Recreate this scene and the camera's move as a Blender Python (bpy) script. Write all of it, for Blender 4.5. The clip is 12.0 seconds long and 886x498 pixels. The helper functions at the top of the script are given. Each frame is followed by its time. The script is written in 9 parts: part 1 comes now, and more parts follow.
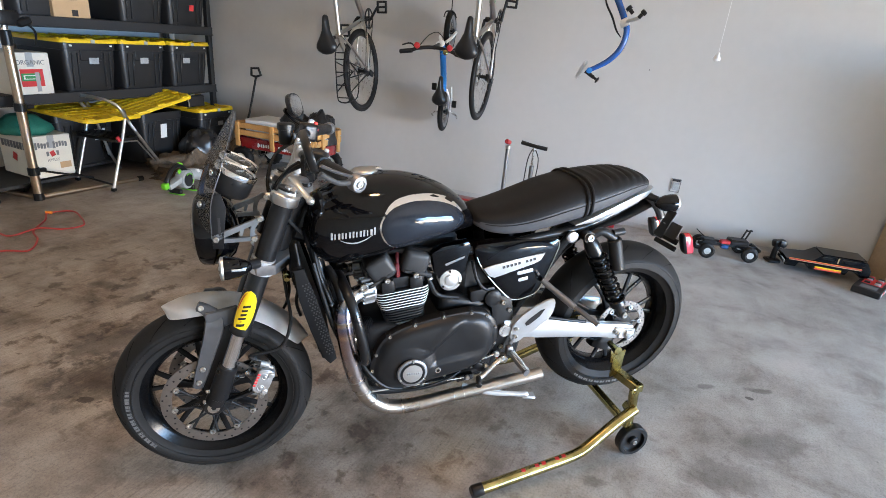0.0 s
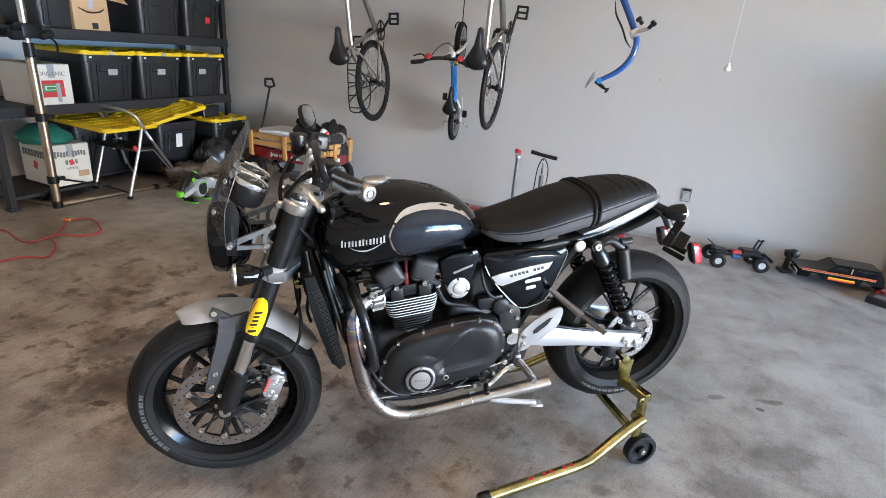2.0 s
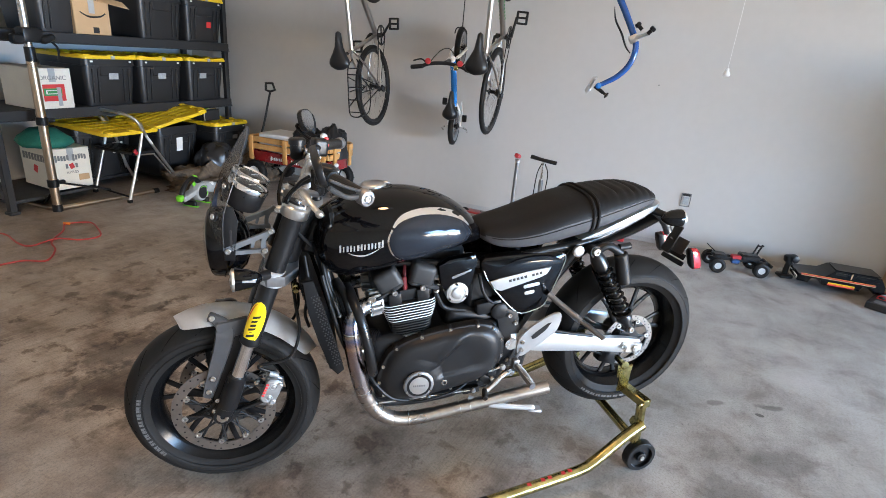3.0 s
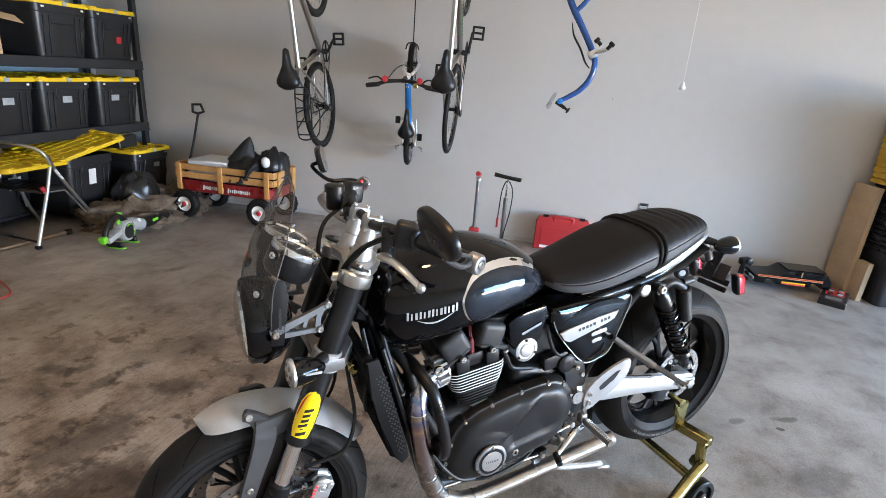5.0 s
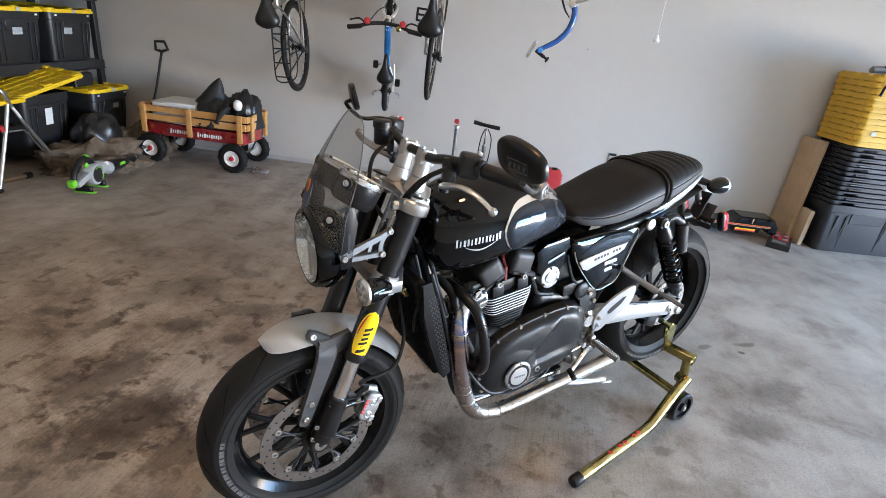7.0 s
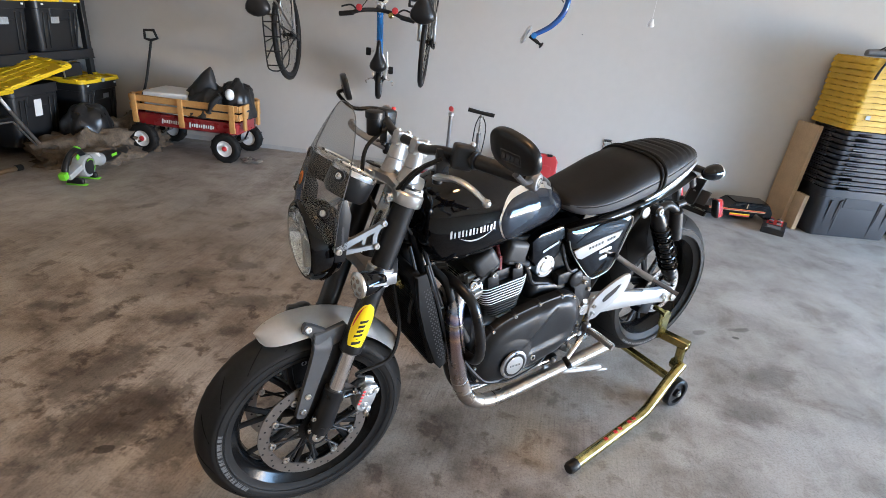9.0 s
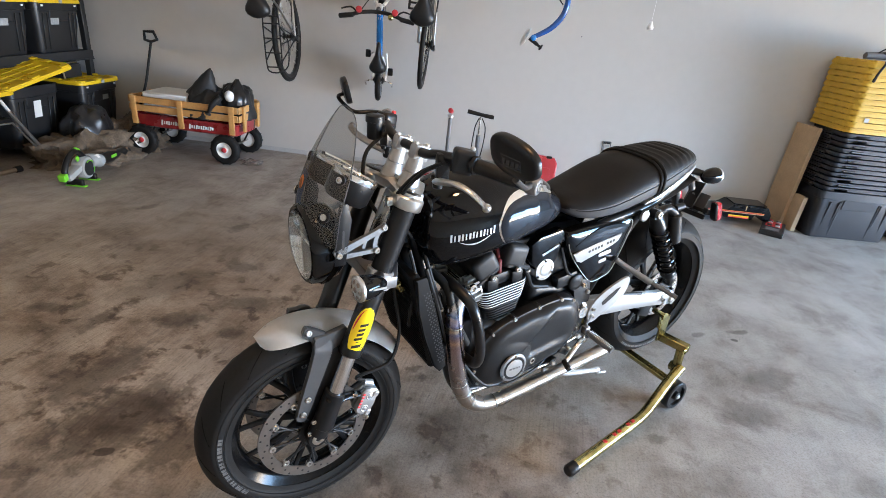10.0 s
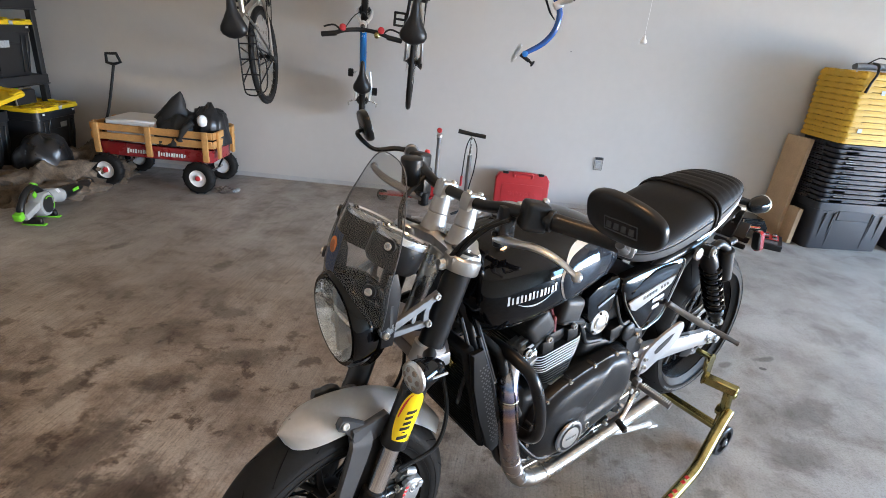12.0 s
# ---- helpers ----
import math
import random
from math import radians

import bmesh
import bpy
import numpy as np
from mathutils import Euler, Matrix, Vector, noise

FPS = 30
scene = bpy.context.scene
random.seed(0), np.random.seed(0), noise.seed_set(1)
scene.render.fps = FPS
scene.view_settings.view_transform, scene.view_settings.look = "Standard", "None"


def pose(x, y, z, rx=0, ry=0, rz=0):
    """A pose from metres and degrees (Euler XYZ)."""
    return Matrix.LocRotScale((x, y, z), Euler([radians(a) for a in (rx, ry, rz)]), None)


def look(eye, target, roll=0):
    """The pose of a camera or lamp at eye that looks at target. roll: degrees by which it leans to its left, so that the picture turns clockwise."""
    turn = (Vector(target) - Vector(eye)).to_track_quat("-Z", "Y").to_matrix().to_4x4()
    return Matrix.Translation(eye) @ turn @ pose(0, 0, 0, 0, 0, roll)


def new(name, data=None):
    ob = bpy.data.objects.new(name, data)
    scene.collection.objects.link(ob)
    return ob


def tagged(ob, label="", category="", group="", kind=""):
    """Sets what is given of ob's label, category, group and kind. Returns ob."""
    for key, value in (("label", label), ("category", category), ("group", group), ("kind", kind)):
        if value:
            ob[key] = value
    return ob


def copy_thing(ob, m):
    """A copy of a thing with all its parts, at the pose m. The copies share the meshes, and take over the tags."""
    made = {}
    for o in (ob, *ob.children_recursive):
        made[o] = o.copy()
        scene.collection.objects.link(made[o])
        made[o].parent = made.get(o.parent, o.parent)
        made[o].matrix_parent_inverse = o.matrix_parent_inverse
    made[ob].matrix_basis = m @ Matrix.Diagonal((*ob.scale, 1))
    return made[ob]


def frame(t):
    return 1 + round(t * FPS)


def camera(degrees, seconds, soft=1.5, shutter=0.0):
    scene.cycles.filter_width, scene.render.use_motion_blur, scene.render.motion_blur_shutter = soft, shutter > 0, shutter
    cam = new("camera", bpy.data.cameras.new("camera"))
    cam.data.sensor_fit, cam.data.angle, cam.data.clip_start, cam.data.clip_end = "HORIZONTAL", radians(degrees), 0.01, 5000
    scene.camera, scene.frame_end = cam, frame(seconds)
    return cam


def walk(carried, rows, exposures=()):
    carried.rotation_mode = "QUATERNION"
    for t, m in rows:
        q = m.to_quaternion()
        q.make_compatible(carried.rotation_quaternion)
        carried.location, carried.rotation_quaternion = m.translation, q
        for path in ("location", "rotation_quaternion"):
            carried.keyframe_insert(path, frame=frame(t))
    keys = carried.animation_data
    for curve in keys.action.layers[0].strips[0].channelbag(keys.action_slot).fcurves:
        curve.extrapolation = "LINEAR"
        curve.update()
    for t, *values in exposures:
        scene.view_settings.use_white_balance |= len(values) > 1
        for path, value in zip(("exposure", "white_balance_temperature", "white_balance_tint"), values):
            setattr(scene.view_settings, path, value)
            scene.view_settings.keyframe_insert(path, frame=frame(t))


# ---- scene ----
cam = camera(80.2, 12.0, soft=0.8)
PATH = [
    (0, (1.056, -1.008, 1.411), (0.434, 0.744, 0.672), 5.1),
    (0.5, (1.064, -1.01, 1.411), (0.428, 0.737, 0.674), 5.0),
    (1, (1.063, -1.013, 1.415), (0.418, 0.733, 0.682), 5.0),
    (1.5, (1.068, -1.02, 1.417), (0.412, 0.726, 0.693), 5.0),
    (2, (1.07, -1.025, 1.418), (0.404, 0.721, 0.707), 4.9),
    (2.5, (1.067, -1.029, 1.421), (0.392, 0.716, 0.715), 4.9),
    (3, (1.074, -1.022, 1.421), (0.404, 0.729, 0.724), 5.0),
    (4.8, (0.657, -0.863, 1.422), (0.236, 0.984, 0.779), 4.6),
    (5, (0.582, -0.915, 1.431), (0.216, 0.946, 0.793), 4.3),
    (5.5, (0.419, -1.028, 1.446), (0.187, 0.856, 0.815), 4.4),
    (6, (0.358, -1.061, 1.411), (0.179, 0.822, 0.763), 5.4),
    (6.5, (0.354, -1.075, 1.39), (0.196, 0.781, 0.661), 6.2),
    (7, (0.358, -1.078, 1.392), (0.208, 0.756, 0.607), 6.6),
    (9, (0.361, -1.071, 1.401), (0.232, 0.746, 0.573), 6.2),
    (9.5, (0.356, -1.075, 1.406), (0.23, 0.742, 0.58), 6.3),
    (10, (0.358, -1.072, 1.41), (0.232, 0.745, 0.585), 6.3),
    (10.5, (0.329, -1.074, 1.413), (0.203, 0.746, 0.593), 6.4),
    (11, (0.3, -1.01, 1.429), (0.174, 0.815, 0.622), 6.3),
    (11.5, (0.208, -0.889, 1.41), (0.129, 0.95, 0.628), 6.0),
    (12, (0.141, -0.842, 1.414), (0.124, 1.001, 0.638), 5.5),
]
walk(cam, [(t, look(eye, target, roll)) for t, eye, target, roll in PATH])

# ---- daylight and driveway light through the open garage door, one warm ceiling lamp ----
world = bpy.data.worlds.new("daylight")
scene.world = world
world.use_nodes = True
wn = world.node_tree.nodes
sky = wn.new("ShaderNodeTexSky")
sky.sky_type, sky.sun_disc = "NISHITA", False
sky.sun_elevation, sky.sun_rotation = radians(48), radians(200)
wn["Background"].inputs["Strength"].default_value = 0.12
world.node_tree.links.new(sky.outputs["Color"], wn["Background"].inputs["Color"])

sun = new("sun", bpy.data.lights.new("sun", "SUN"))
sun.data.energy, sun.data.angle, sun.data.color = 3.0, radians(0.5), (1.0, 0.95, 0.88)
sun.matrix_world = look((-10, -27, 32), (0, 0, 0))

DOOR_X, DOOR_Y0, DOOR_Y1, DOOR_H = 8.20, -3.4, 2.20, 2.20
daylight = new("door_daylight", bpy.data.lights.new("door_daylight", "AREA"))
daylight.data.shape, daylight.data.size, daylight.data.size_y = "RECTANGLE", DOOR_Y1 - DOOR_Y0, 1.35
daylight.data.energy, daylight.data.color = 1030, (0.31, 0.59, 1.0)
daylight.data.spread = radians(112)
daylight.matrix_world = look((DOOR_X + 0.1, (DOOR_Y0 + DOOR_Y1) / 2, 1.15), (0, (DOOR_Y0 + DOOR_Y1) / 2, -4.2))

# fill lamp added in the doorway: warm light off the sunlit driveway, aimed at wall_west
bounce = new("driveway_bounce", bpy.data.lights.new("driveway_bounce", "AREA"))
bounce.data.shape, bounce.data.size, bounce.data.size_y = "RECTANGLE", DOOR_Y1 - DOOR_Y0, 0.5
bounce.data.energy, bounce.data.color = 275, (0.98, 0.79, 0.56)
bounce.data.spread = radians(80)
bounce.matrix_world = look((DOOR_X + 0.12, (DOOR_Y0 + DOOR_Y1) / 2, 0.30), (-4.0, (DOOR_Y0 + DOOR_Y1) / 2 + 0.9, 2.2))

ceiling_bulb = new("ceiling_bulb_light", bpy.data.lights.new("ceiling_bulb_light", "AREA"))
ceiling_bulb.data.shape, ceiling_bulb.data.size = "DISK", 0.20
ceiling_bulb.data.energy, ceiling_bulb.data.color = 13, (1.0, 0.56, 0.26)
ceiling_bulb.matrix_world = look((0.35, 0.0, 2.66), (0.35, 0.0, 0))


# ---- materials ----
def mat(name, col, rough=0.5, metal=0.0, var=0.15, scale=12.0, fine=90.0, bump=0.0, bscale=300.0, coat=0.0, spec=0.5, rvar=0.08):
    """A surface whose colour and gloss vary at two scales, with fine relief."""
    m = bpy.data.materials.new(name)
    m.use_nodes = True
    n, l = m.node_tree.nodes, m.node_tree.links
    b = n["Principled BSDF"]
    b.inputs["Metallic"].default_value = metal
    b.inputs["Coat Weight"].default_value = coat
    b.inputs["Coat Roughness"].default_value = 0.03
    b.inputs["Specular IOR Level"].default_value = spec
    tc = n.new("ShaderNodeTexCoord")
    big, small = n.new("ShaderNodeTexNoise"), n.new("ShaderNodeTexNoise")
    big.inputs["Scale"].default_value, small.inputs["Scale"].default_value = scale, fine
    big.inputs["Detail"].default_value = 5
    l.new(tc.outputs["Object"], big.inputs["Vector"])
    l.new(tc.outputs["Object"], small.inputs["Vector"])
    mixn = n.new("ShaderNodeMix")
    mixn.inputs["Factor"].default_value = 0.4
    l.new(big.outputs["Fac"], mixn.inputs["A"])
    l.new(small.outputs["Fac"], mixn.inputs["B"])
    ramp = n.new("ShaderNodeValToRGB")
    e = ramp.color_ramp.elements
    e[0].position, e[1].position = 0.3, 0.7
    e[0].color = [min(1, c * (1 - var)) for c in col] + [1]
    e[1].color = [min(1, c * (1 + var)) for c in col] + [1]
    l.new(mixn.outputs["Result"], ramp.inputs["Fac"])
    l.new(ramp.outputs["Color"], b.inputs["Base Color"])
    mr = n.new("ShaderNodeMapRange")
    mr.inputs["To Min"].default_value, mr.inputs["To Max"].default_value = max(0.02, rough - rvar), min(1, rough + rvar)
    l.new(big.outputs["Fac"], mr.inputs["Value"])
    l.new(mr.outputs["Result"], b.inputs["Roughness"])
    if bump:
        bn, bp = n.new("ShaderNodeTexNoise"), n.new("ShaderNodeBump")
        bn.inputs["Scale"].default_value, bn.inputs["Detail"].default_value = bscale, 4
        bp.inputs["Strength"].default_value, bp.inputs["Distance"].default_value = bump, 0.002
        l.new(tc.outputs["Object"], bn.inputs["Vector"])
        l.new(bn.outputs["Fac"], bp.inputs["Height"])
        l.new(bp.outputs["Normal"], b.inputs["Normal"])
    return m


STAINS = (  # x, y, half length, half width, turn, darkness: oil drips and dirty patches on the slab
    (-0.749, 0.089, 0.034, 0.020, 20, 0.80), (-0.690, 0.105, 0.014, 0.008, 60, 0.55), (-1.88, 2.05, 0.10, 0.04, 60, 0.45),
    (-1.18, 1.92, 0.10, 0.05, 80, 0.45), (-0.68, 0.81, 0.07, 0.045, 10, 0.5), (-0.94, 0.85, 0.16, 0.07, 15, 0.5),
    (-1.26, 0.77, 0.14, 0.05, 75, 0.5), (-1.55, 0.79, 0.09, 0.05, 15, 0.5), (-1.43, 0.84, 0.06, 0.04, 75, 0.45),
    (-0.80, 0.24, 0.30, 0.20, 60, 0.55), (-0.54, 0.16, 0.16, 0.11, 70, 0.55), (-1.02, 0.42, 0.26, 0.15, 75, 0.5),
    (-0.70, 1.07, 0.16, 0.08, 20, 0.42), (-0.90, 1.42, 0.12, 0.06, 25, 0.45), (1.752, 1.401, 0.020, 0.013, 0, 0.85),
    (1.80, 1.49, 0.07, 0.022, 20, 0.5), (1.56, 1.40, 0.05, 0.022, 30, 0.42), (1.14, 0.56, 0.06, 0.028, 20, 0.4),
    (1.78, 1.08, 0.20, 0.10, 30, 0.30), (1.59, 0.81, 0.17, 0.11, 20, 0.30), (-1.2, 1.1, 0.30, 0.13, 60, 0.30))


def heat_tinted(name):
    """Stainless pipe with tempering colours in bands that follow its height."""
    m = mat(name, (1, 1, 1), 0.27, metal=1, var=0.0)
    n, l = m.node_tree.nodes, m.node_tree.links
    tc, sp, wob = n.new("ShaderNodeTexCoord"), n.new("ShaderNodeSeparateXYZ"), n.new("ShaderNodeTexNoise")
    wob.inputs["Scale"].default_value = 30
    l.new(tc.outputs["Object"], sp.inputs["Vector"])
    l.new(tc.outputs["Object"], wob.inputs["Vector"])
    add, r = n.new("ShaderNodeMath"), n.new("ShaderNodeValToRGB")
    add.operation, add.inputs[1].default_value = "MULTIPLY_ADD", 0.03
    l.new(wob.outputs["Fac"], add.inputs[0])
    l.new(sp.outputs["Z"], add.inputs[2])
    stops = ((0.34, (0.40, 0.36, 0.33)), (0.46, (0.30, 0.255, 0.25)), (0.55, (0.29, 0.22, 0.22)), (0.565, (0.48, 0.34, 0.24)), (0.577, (0.27, 0.20, 0.22)), (0.592, (0.18, 0.20, 0.33)), (0.604, (0.50, 0.40, 0.28)), (0.617, (0.20, 0.20, 0.32)), (0.633, (0.36, 0.30, 0.34)), (0.646, (0.16, 0.24, 0.42)), (0.665, (0.42, 0.42, 0.44)))
    e = r.color_ramp.elements
    while len(e) < len(stops):
        e.new(0.5)
    for el, (p, c) in zip(e, stops):
        el.position, el.color = p, (*c, 1)
    l.new(add.outputs["Value"], r.inputs["Fac"])
    l.new(r.outputs["Color"], n["Principled BSDF"].inputs["Base Color"])
    return m


def concrete(name):
    """A broomed slab: streaks run along y, dirt and oil lie on top."""
    m = bpy.data.materials.new(name)
    m.use_nodes = True
    n, l = m.node_tree.nodes, m.node_tree.links
    b = n["Principled BSDF"]
    tc = n.new("ShaderNodeTexCoord")
    at = tc.outputs["Object"]

    def put(node, key, v):
        if hasattr(v, "is_output"):
            l.new(v, node.inputs[key])
        else:
            node.inputs[key].default_value = v

    def calc(op, *args):
        x = n.new("ShaderNodeMath")
        x.operation = op
        for i, v in enumerate(args):
            put(x, i, v)
        return x.outputs["Value"]

    def noise_at(scale, detail=6, rough=0.6, stretch=None, turn=0, distort=0.0):
        t = n.new("ShaderNodeTexNoise")
        t.inputs["Scale"].default_value, t.inputs["Detail"].default_value = scale, detail
        t.inputs["Roughness"].default_value, t.inputs["Distortion"].default_value = rough, distort
        v = at
        if stretch:
            mp, ms = n.new("ShaderNodeMapping"), n.new("ShaderNodeMapping")
            mp.inputs["Rotation"].default_value = (0, 0, radians(turn))
            ms.inputs["Scale"].default_value = stretch
            l.new(v, mp.inputs["Vector"])
            l.new(mp.outputs["Vector"], ms.inputs["Vector"])
            v = ms.outputs["Vector"]
        l.new(v, t.inputs["Vector"])
        return t.outputs["Fac"]

    def ramp(fac, stops):
        r = n.new("ShaderNodeValToRGB")
        e = r.color_ramp.elements
        while len(e) < len(stops):
            e.new(0.5)
        for el, (p, c) in zip(e, stops):
            el.position, el.color = p, (*c, 1)
        l.new(fac, r.inputs["Fac"])
        return r.outputs["Color"]

    def mult(a, c, fac):
        x = n.new("ShaderNodeMix")
        x.data_type, x.blend_type = "RGBA", "MULTIPLY"
        put(x, 0, fac)
        l.new(a, x.inputs[6])
        put(x, 7, c)
        return x.outputs[2]

    def span(v, f0, f1, t0=0.0, t1=1.0):
        x = n.new("ShaderNodeMapRange")
        x.interpolation_type = "SMOOTHSTEP"
        l.new(v, x.inputs["Value"])
        for k, w in (("From Min", f0), ("From Max", f1), ("To Min", t0), ("To Max", t1)):
            x.inputs[k].default_value = w
        return x.outputs["Result"]

    sx = n.new("ShaderNodeSeparateXYZ")
    l.new(at, sx.inputs["Vector"])
    base = ramp(noise_at(0.9, 9, 0.66), [(0.30, (0.29, 0.275, 0.26)), (0.5, (0.385, 0.371, 0.355)), (0.70, (0.47, 0.458, 0.445))])
    mottled = ramp(noise_at(3.6, 10, 0.70, distort=0.4), [(0.36, (0.60, 0.57, 0.545)), (0.47, (0.88, 0.865, 0.85)), (0.58, (1, 1, 1))])
    smear = ramp(noise_at(1.0, 9, 0.72, (6.5, 1.5, 1), 7, 0.5), [(0.32, (0.70, 0.68, 0.66)), (0.48, (0.95, 0.945, 0.94)), (0.66, (1.08, 1.08, 1.08))])
    across = ramp(noise_at(1.0, 9, 0.75, (1.4, 7.0, 1), -28, 0.7), [(0.34, (0.78, 0.765, 0.75)), (0.46, (0.97, 0.965, 0.96)), (0.62, (1.05, 1.05, 1.05))])
    broom_a = noise_at(1.0, 5, 0.75, (105, 4.5, 1), 7)
    broom = ramp(broom_a, [(0.34, (0.52, 0.505, 0.49)), (0.47, (0.94, 0.94, 0.94)), (0.62, (1.17, 1.17, 1.17))])
    grain = ramp(noise_at(120, 5, 0.8), [(0.34, (0.52, 0.51, 0.50)), (0.50, (0.96, 0.96, 0.96)), (0.64, (1.10, 1.10, 1.10))])
    flecks = ramp(noise_at(34, 4, 0.7, distort=1.5), [(0.30, (0.26, 0.24, 0.23)), (0.32, (0.88, 0.87, 0.86)), (0.36, (1, 1, 1))])
    chips = ramp(noise_at(21, 3, 0.6, distort=0.6), [(0.725, (1, 1, 1)), (0.75, (1.35, 1.33, 1.30))])
    col = mult(mult(mult(mult(base, mottled, 0.85), smear, 0.45), across, 0.40), grain, 0.75)
    # the broom marks are worn away in places
    worn = calc("MULTIPLY", span(noise_at(1.3, 5, 0.6), 0.38, 0.62, 0.35, 1.0), span(sx.outputs["X"], 0.2, 1.5, 0.70, 0.14))
    col = mult(col, broom, worn)
    col = mult(mult(col, flecks, 0.7), chips, 0.9)
    # browner towards the shelves than by the door, with denser soil patches in the bay
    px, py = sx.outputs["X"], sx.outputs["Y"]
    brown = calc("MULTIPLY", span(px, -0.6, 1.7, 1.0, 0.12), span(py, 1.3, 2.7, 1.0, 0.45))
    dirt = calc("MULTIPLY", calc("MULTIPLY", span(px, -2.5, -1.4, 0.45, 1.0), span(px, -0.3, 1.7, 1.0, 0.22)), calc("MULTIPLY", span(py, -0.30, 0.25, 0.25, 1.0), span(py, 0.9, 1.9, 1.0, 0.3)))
    brown_tone = ramp(noise_at(0.8, 8, 0.7, distort=0.3), [(0.38, (0.80, 0.67, 0.55)), (0.62, (1.08, 0.945, 0.81))])
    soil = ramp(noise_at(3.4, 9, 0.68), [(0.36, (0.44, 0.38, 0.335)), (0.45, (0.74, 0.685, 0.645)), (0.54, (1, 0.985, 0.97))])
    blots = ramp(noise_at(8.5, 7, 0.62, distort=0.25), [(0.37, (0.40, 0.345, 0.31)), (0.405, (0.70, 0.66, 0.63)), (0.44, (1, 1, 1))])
    for layer, where in ((brown_tone, brown), (soil, dirt), (blots, dirt)):
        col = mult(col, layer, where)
    # single stains with ragged rims
    rag = calc("MULTIPLY", calc("SUBTRACT", noise_at(16, 6, 0.7), 0.5), 2.4)
    for x, y, hl, hw, turn, dark in STAINS:
        mp = n.new("ShaderNodeMapping")
        mp.vector_type = "TEXTURE"
        mp.inputs["Location"].default_value = (x, y, 0)
        mp.inputs["Rotation"].default_value = (0, 0, radians(turn))
        mp.inputs["Scale"].default_value = (hl, hw, 1)
        l.new(at, mp.inputs["Vector"])
        ln = n.new("ShaderNodeVectorMath")
        ln.operation = "LENGTH"
        l.new(mp.outputs["Vector"], ln.inputs[0])
        hard = dark > 0.7
        edge = calc("ADD", ln.outputs["Value"], calc("MULTIPLY", rag, 0.35 if hard else 1.0))
        col = mult(col, (0.16, 0.13, 0.115, 1), span(edge, 0.85 if hard else 0.45, 1.0 if hard else 1.15, dark if hard else dark * 1.25, 0.0))
    l.new(col, b.inputs["Base Color"])
    l.new(span(noise_at(4, 6), 0.3, 0.7, 0.42, 0.75), b.inputs["Roughness"])
    bp = n.new("ShaderNodeBump")
    bp.inputs["Strength"].default_value, bp.inputs["Distance"].default_value = 0.45, 0.003
    l.new(calc("MULTIPLY", broom_a, worn), bp.inputs["Height"])
    l.new(bp.outputs["Normal"], b.inputs["Normal"])
    return m


def glass(name, tint, rough=0.02, ior=1.4, grey_sheen=0.0):
    """A thin tinted sheet: mostly clear, with a gloss on it."""
    m = bpy.data.materials.new(name)
    m.use_nodes = True
    n, l = m.node_tree.nodes, m.node_tree.links
    n.remove(n["Principled BSDF"])
    tr, gl, mx = n.new("ShaderNodeBsdfTransparent"), n.new("ShaderNodeBsdfGlossy"), n.new("ShaderNodeMixShader")
    tr.inputs["Color"].default_value = (*tint, 1)
    gl.inputs["Roughness"].default_value = rough
    mx.inputs["Fac"].default_value = 2 * ((ior - 1) / (ior + 1)) ** 2
    l.new(tr.outputs["BSDF"], mx.inputs[1])
    l.new(gl.outputs["BSDF"], mx.inputs[2])
    out = mx.outputs["Shader"]
    if grey_sheen:
        # even grey diffuse share stands in for the wall reflected in the screen
        df, sheen_mix = n.new("ShaderNodeBsdfDiffuse"), n.new("ShaderNodeMixShader")
        df.inputs["Color"].default_value = (0.6, 0.6, 0.595, 1)
        sheen_mix.inputs["Fac"].default_value = grey_sheen
        l.new(out, sheen_mix.inputs[1])
        l.new(df.outputs["BSDF"], sheen_mix.inputs[2])
        out = sheen_mix.outputs["Shader"]
    l.new(out, n["Material Output"].inputs["Surface"])
    return m


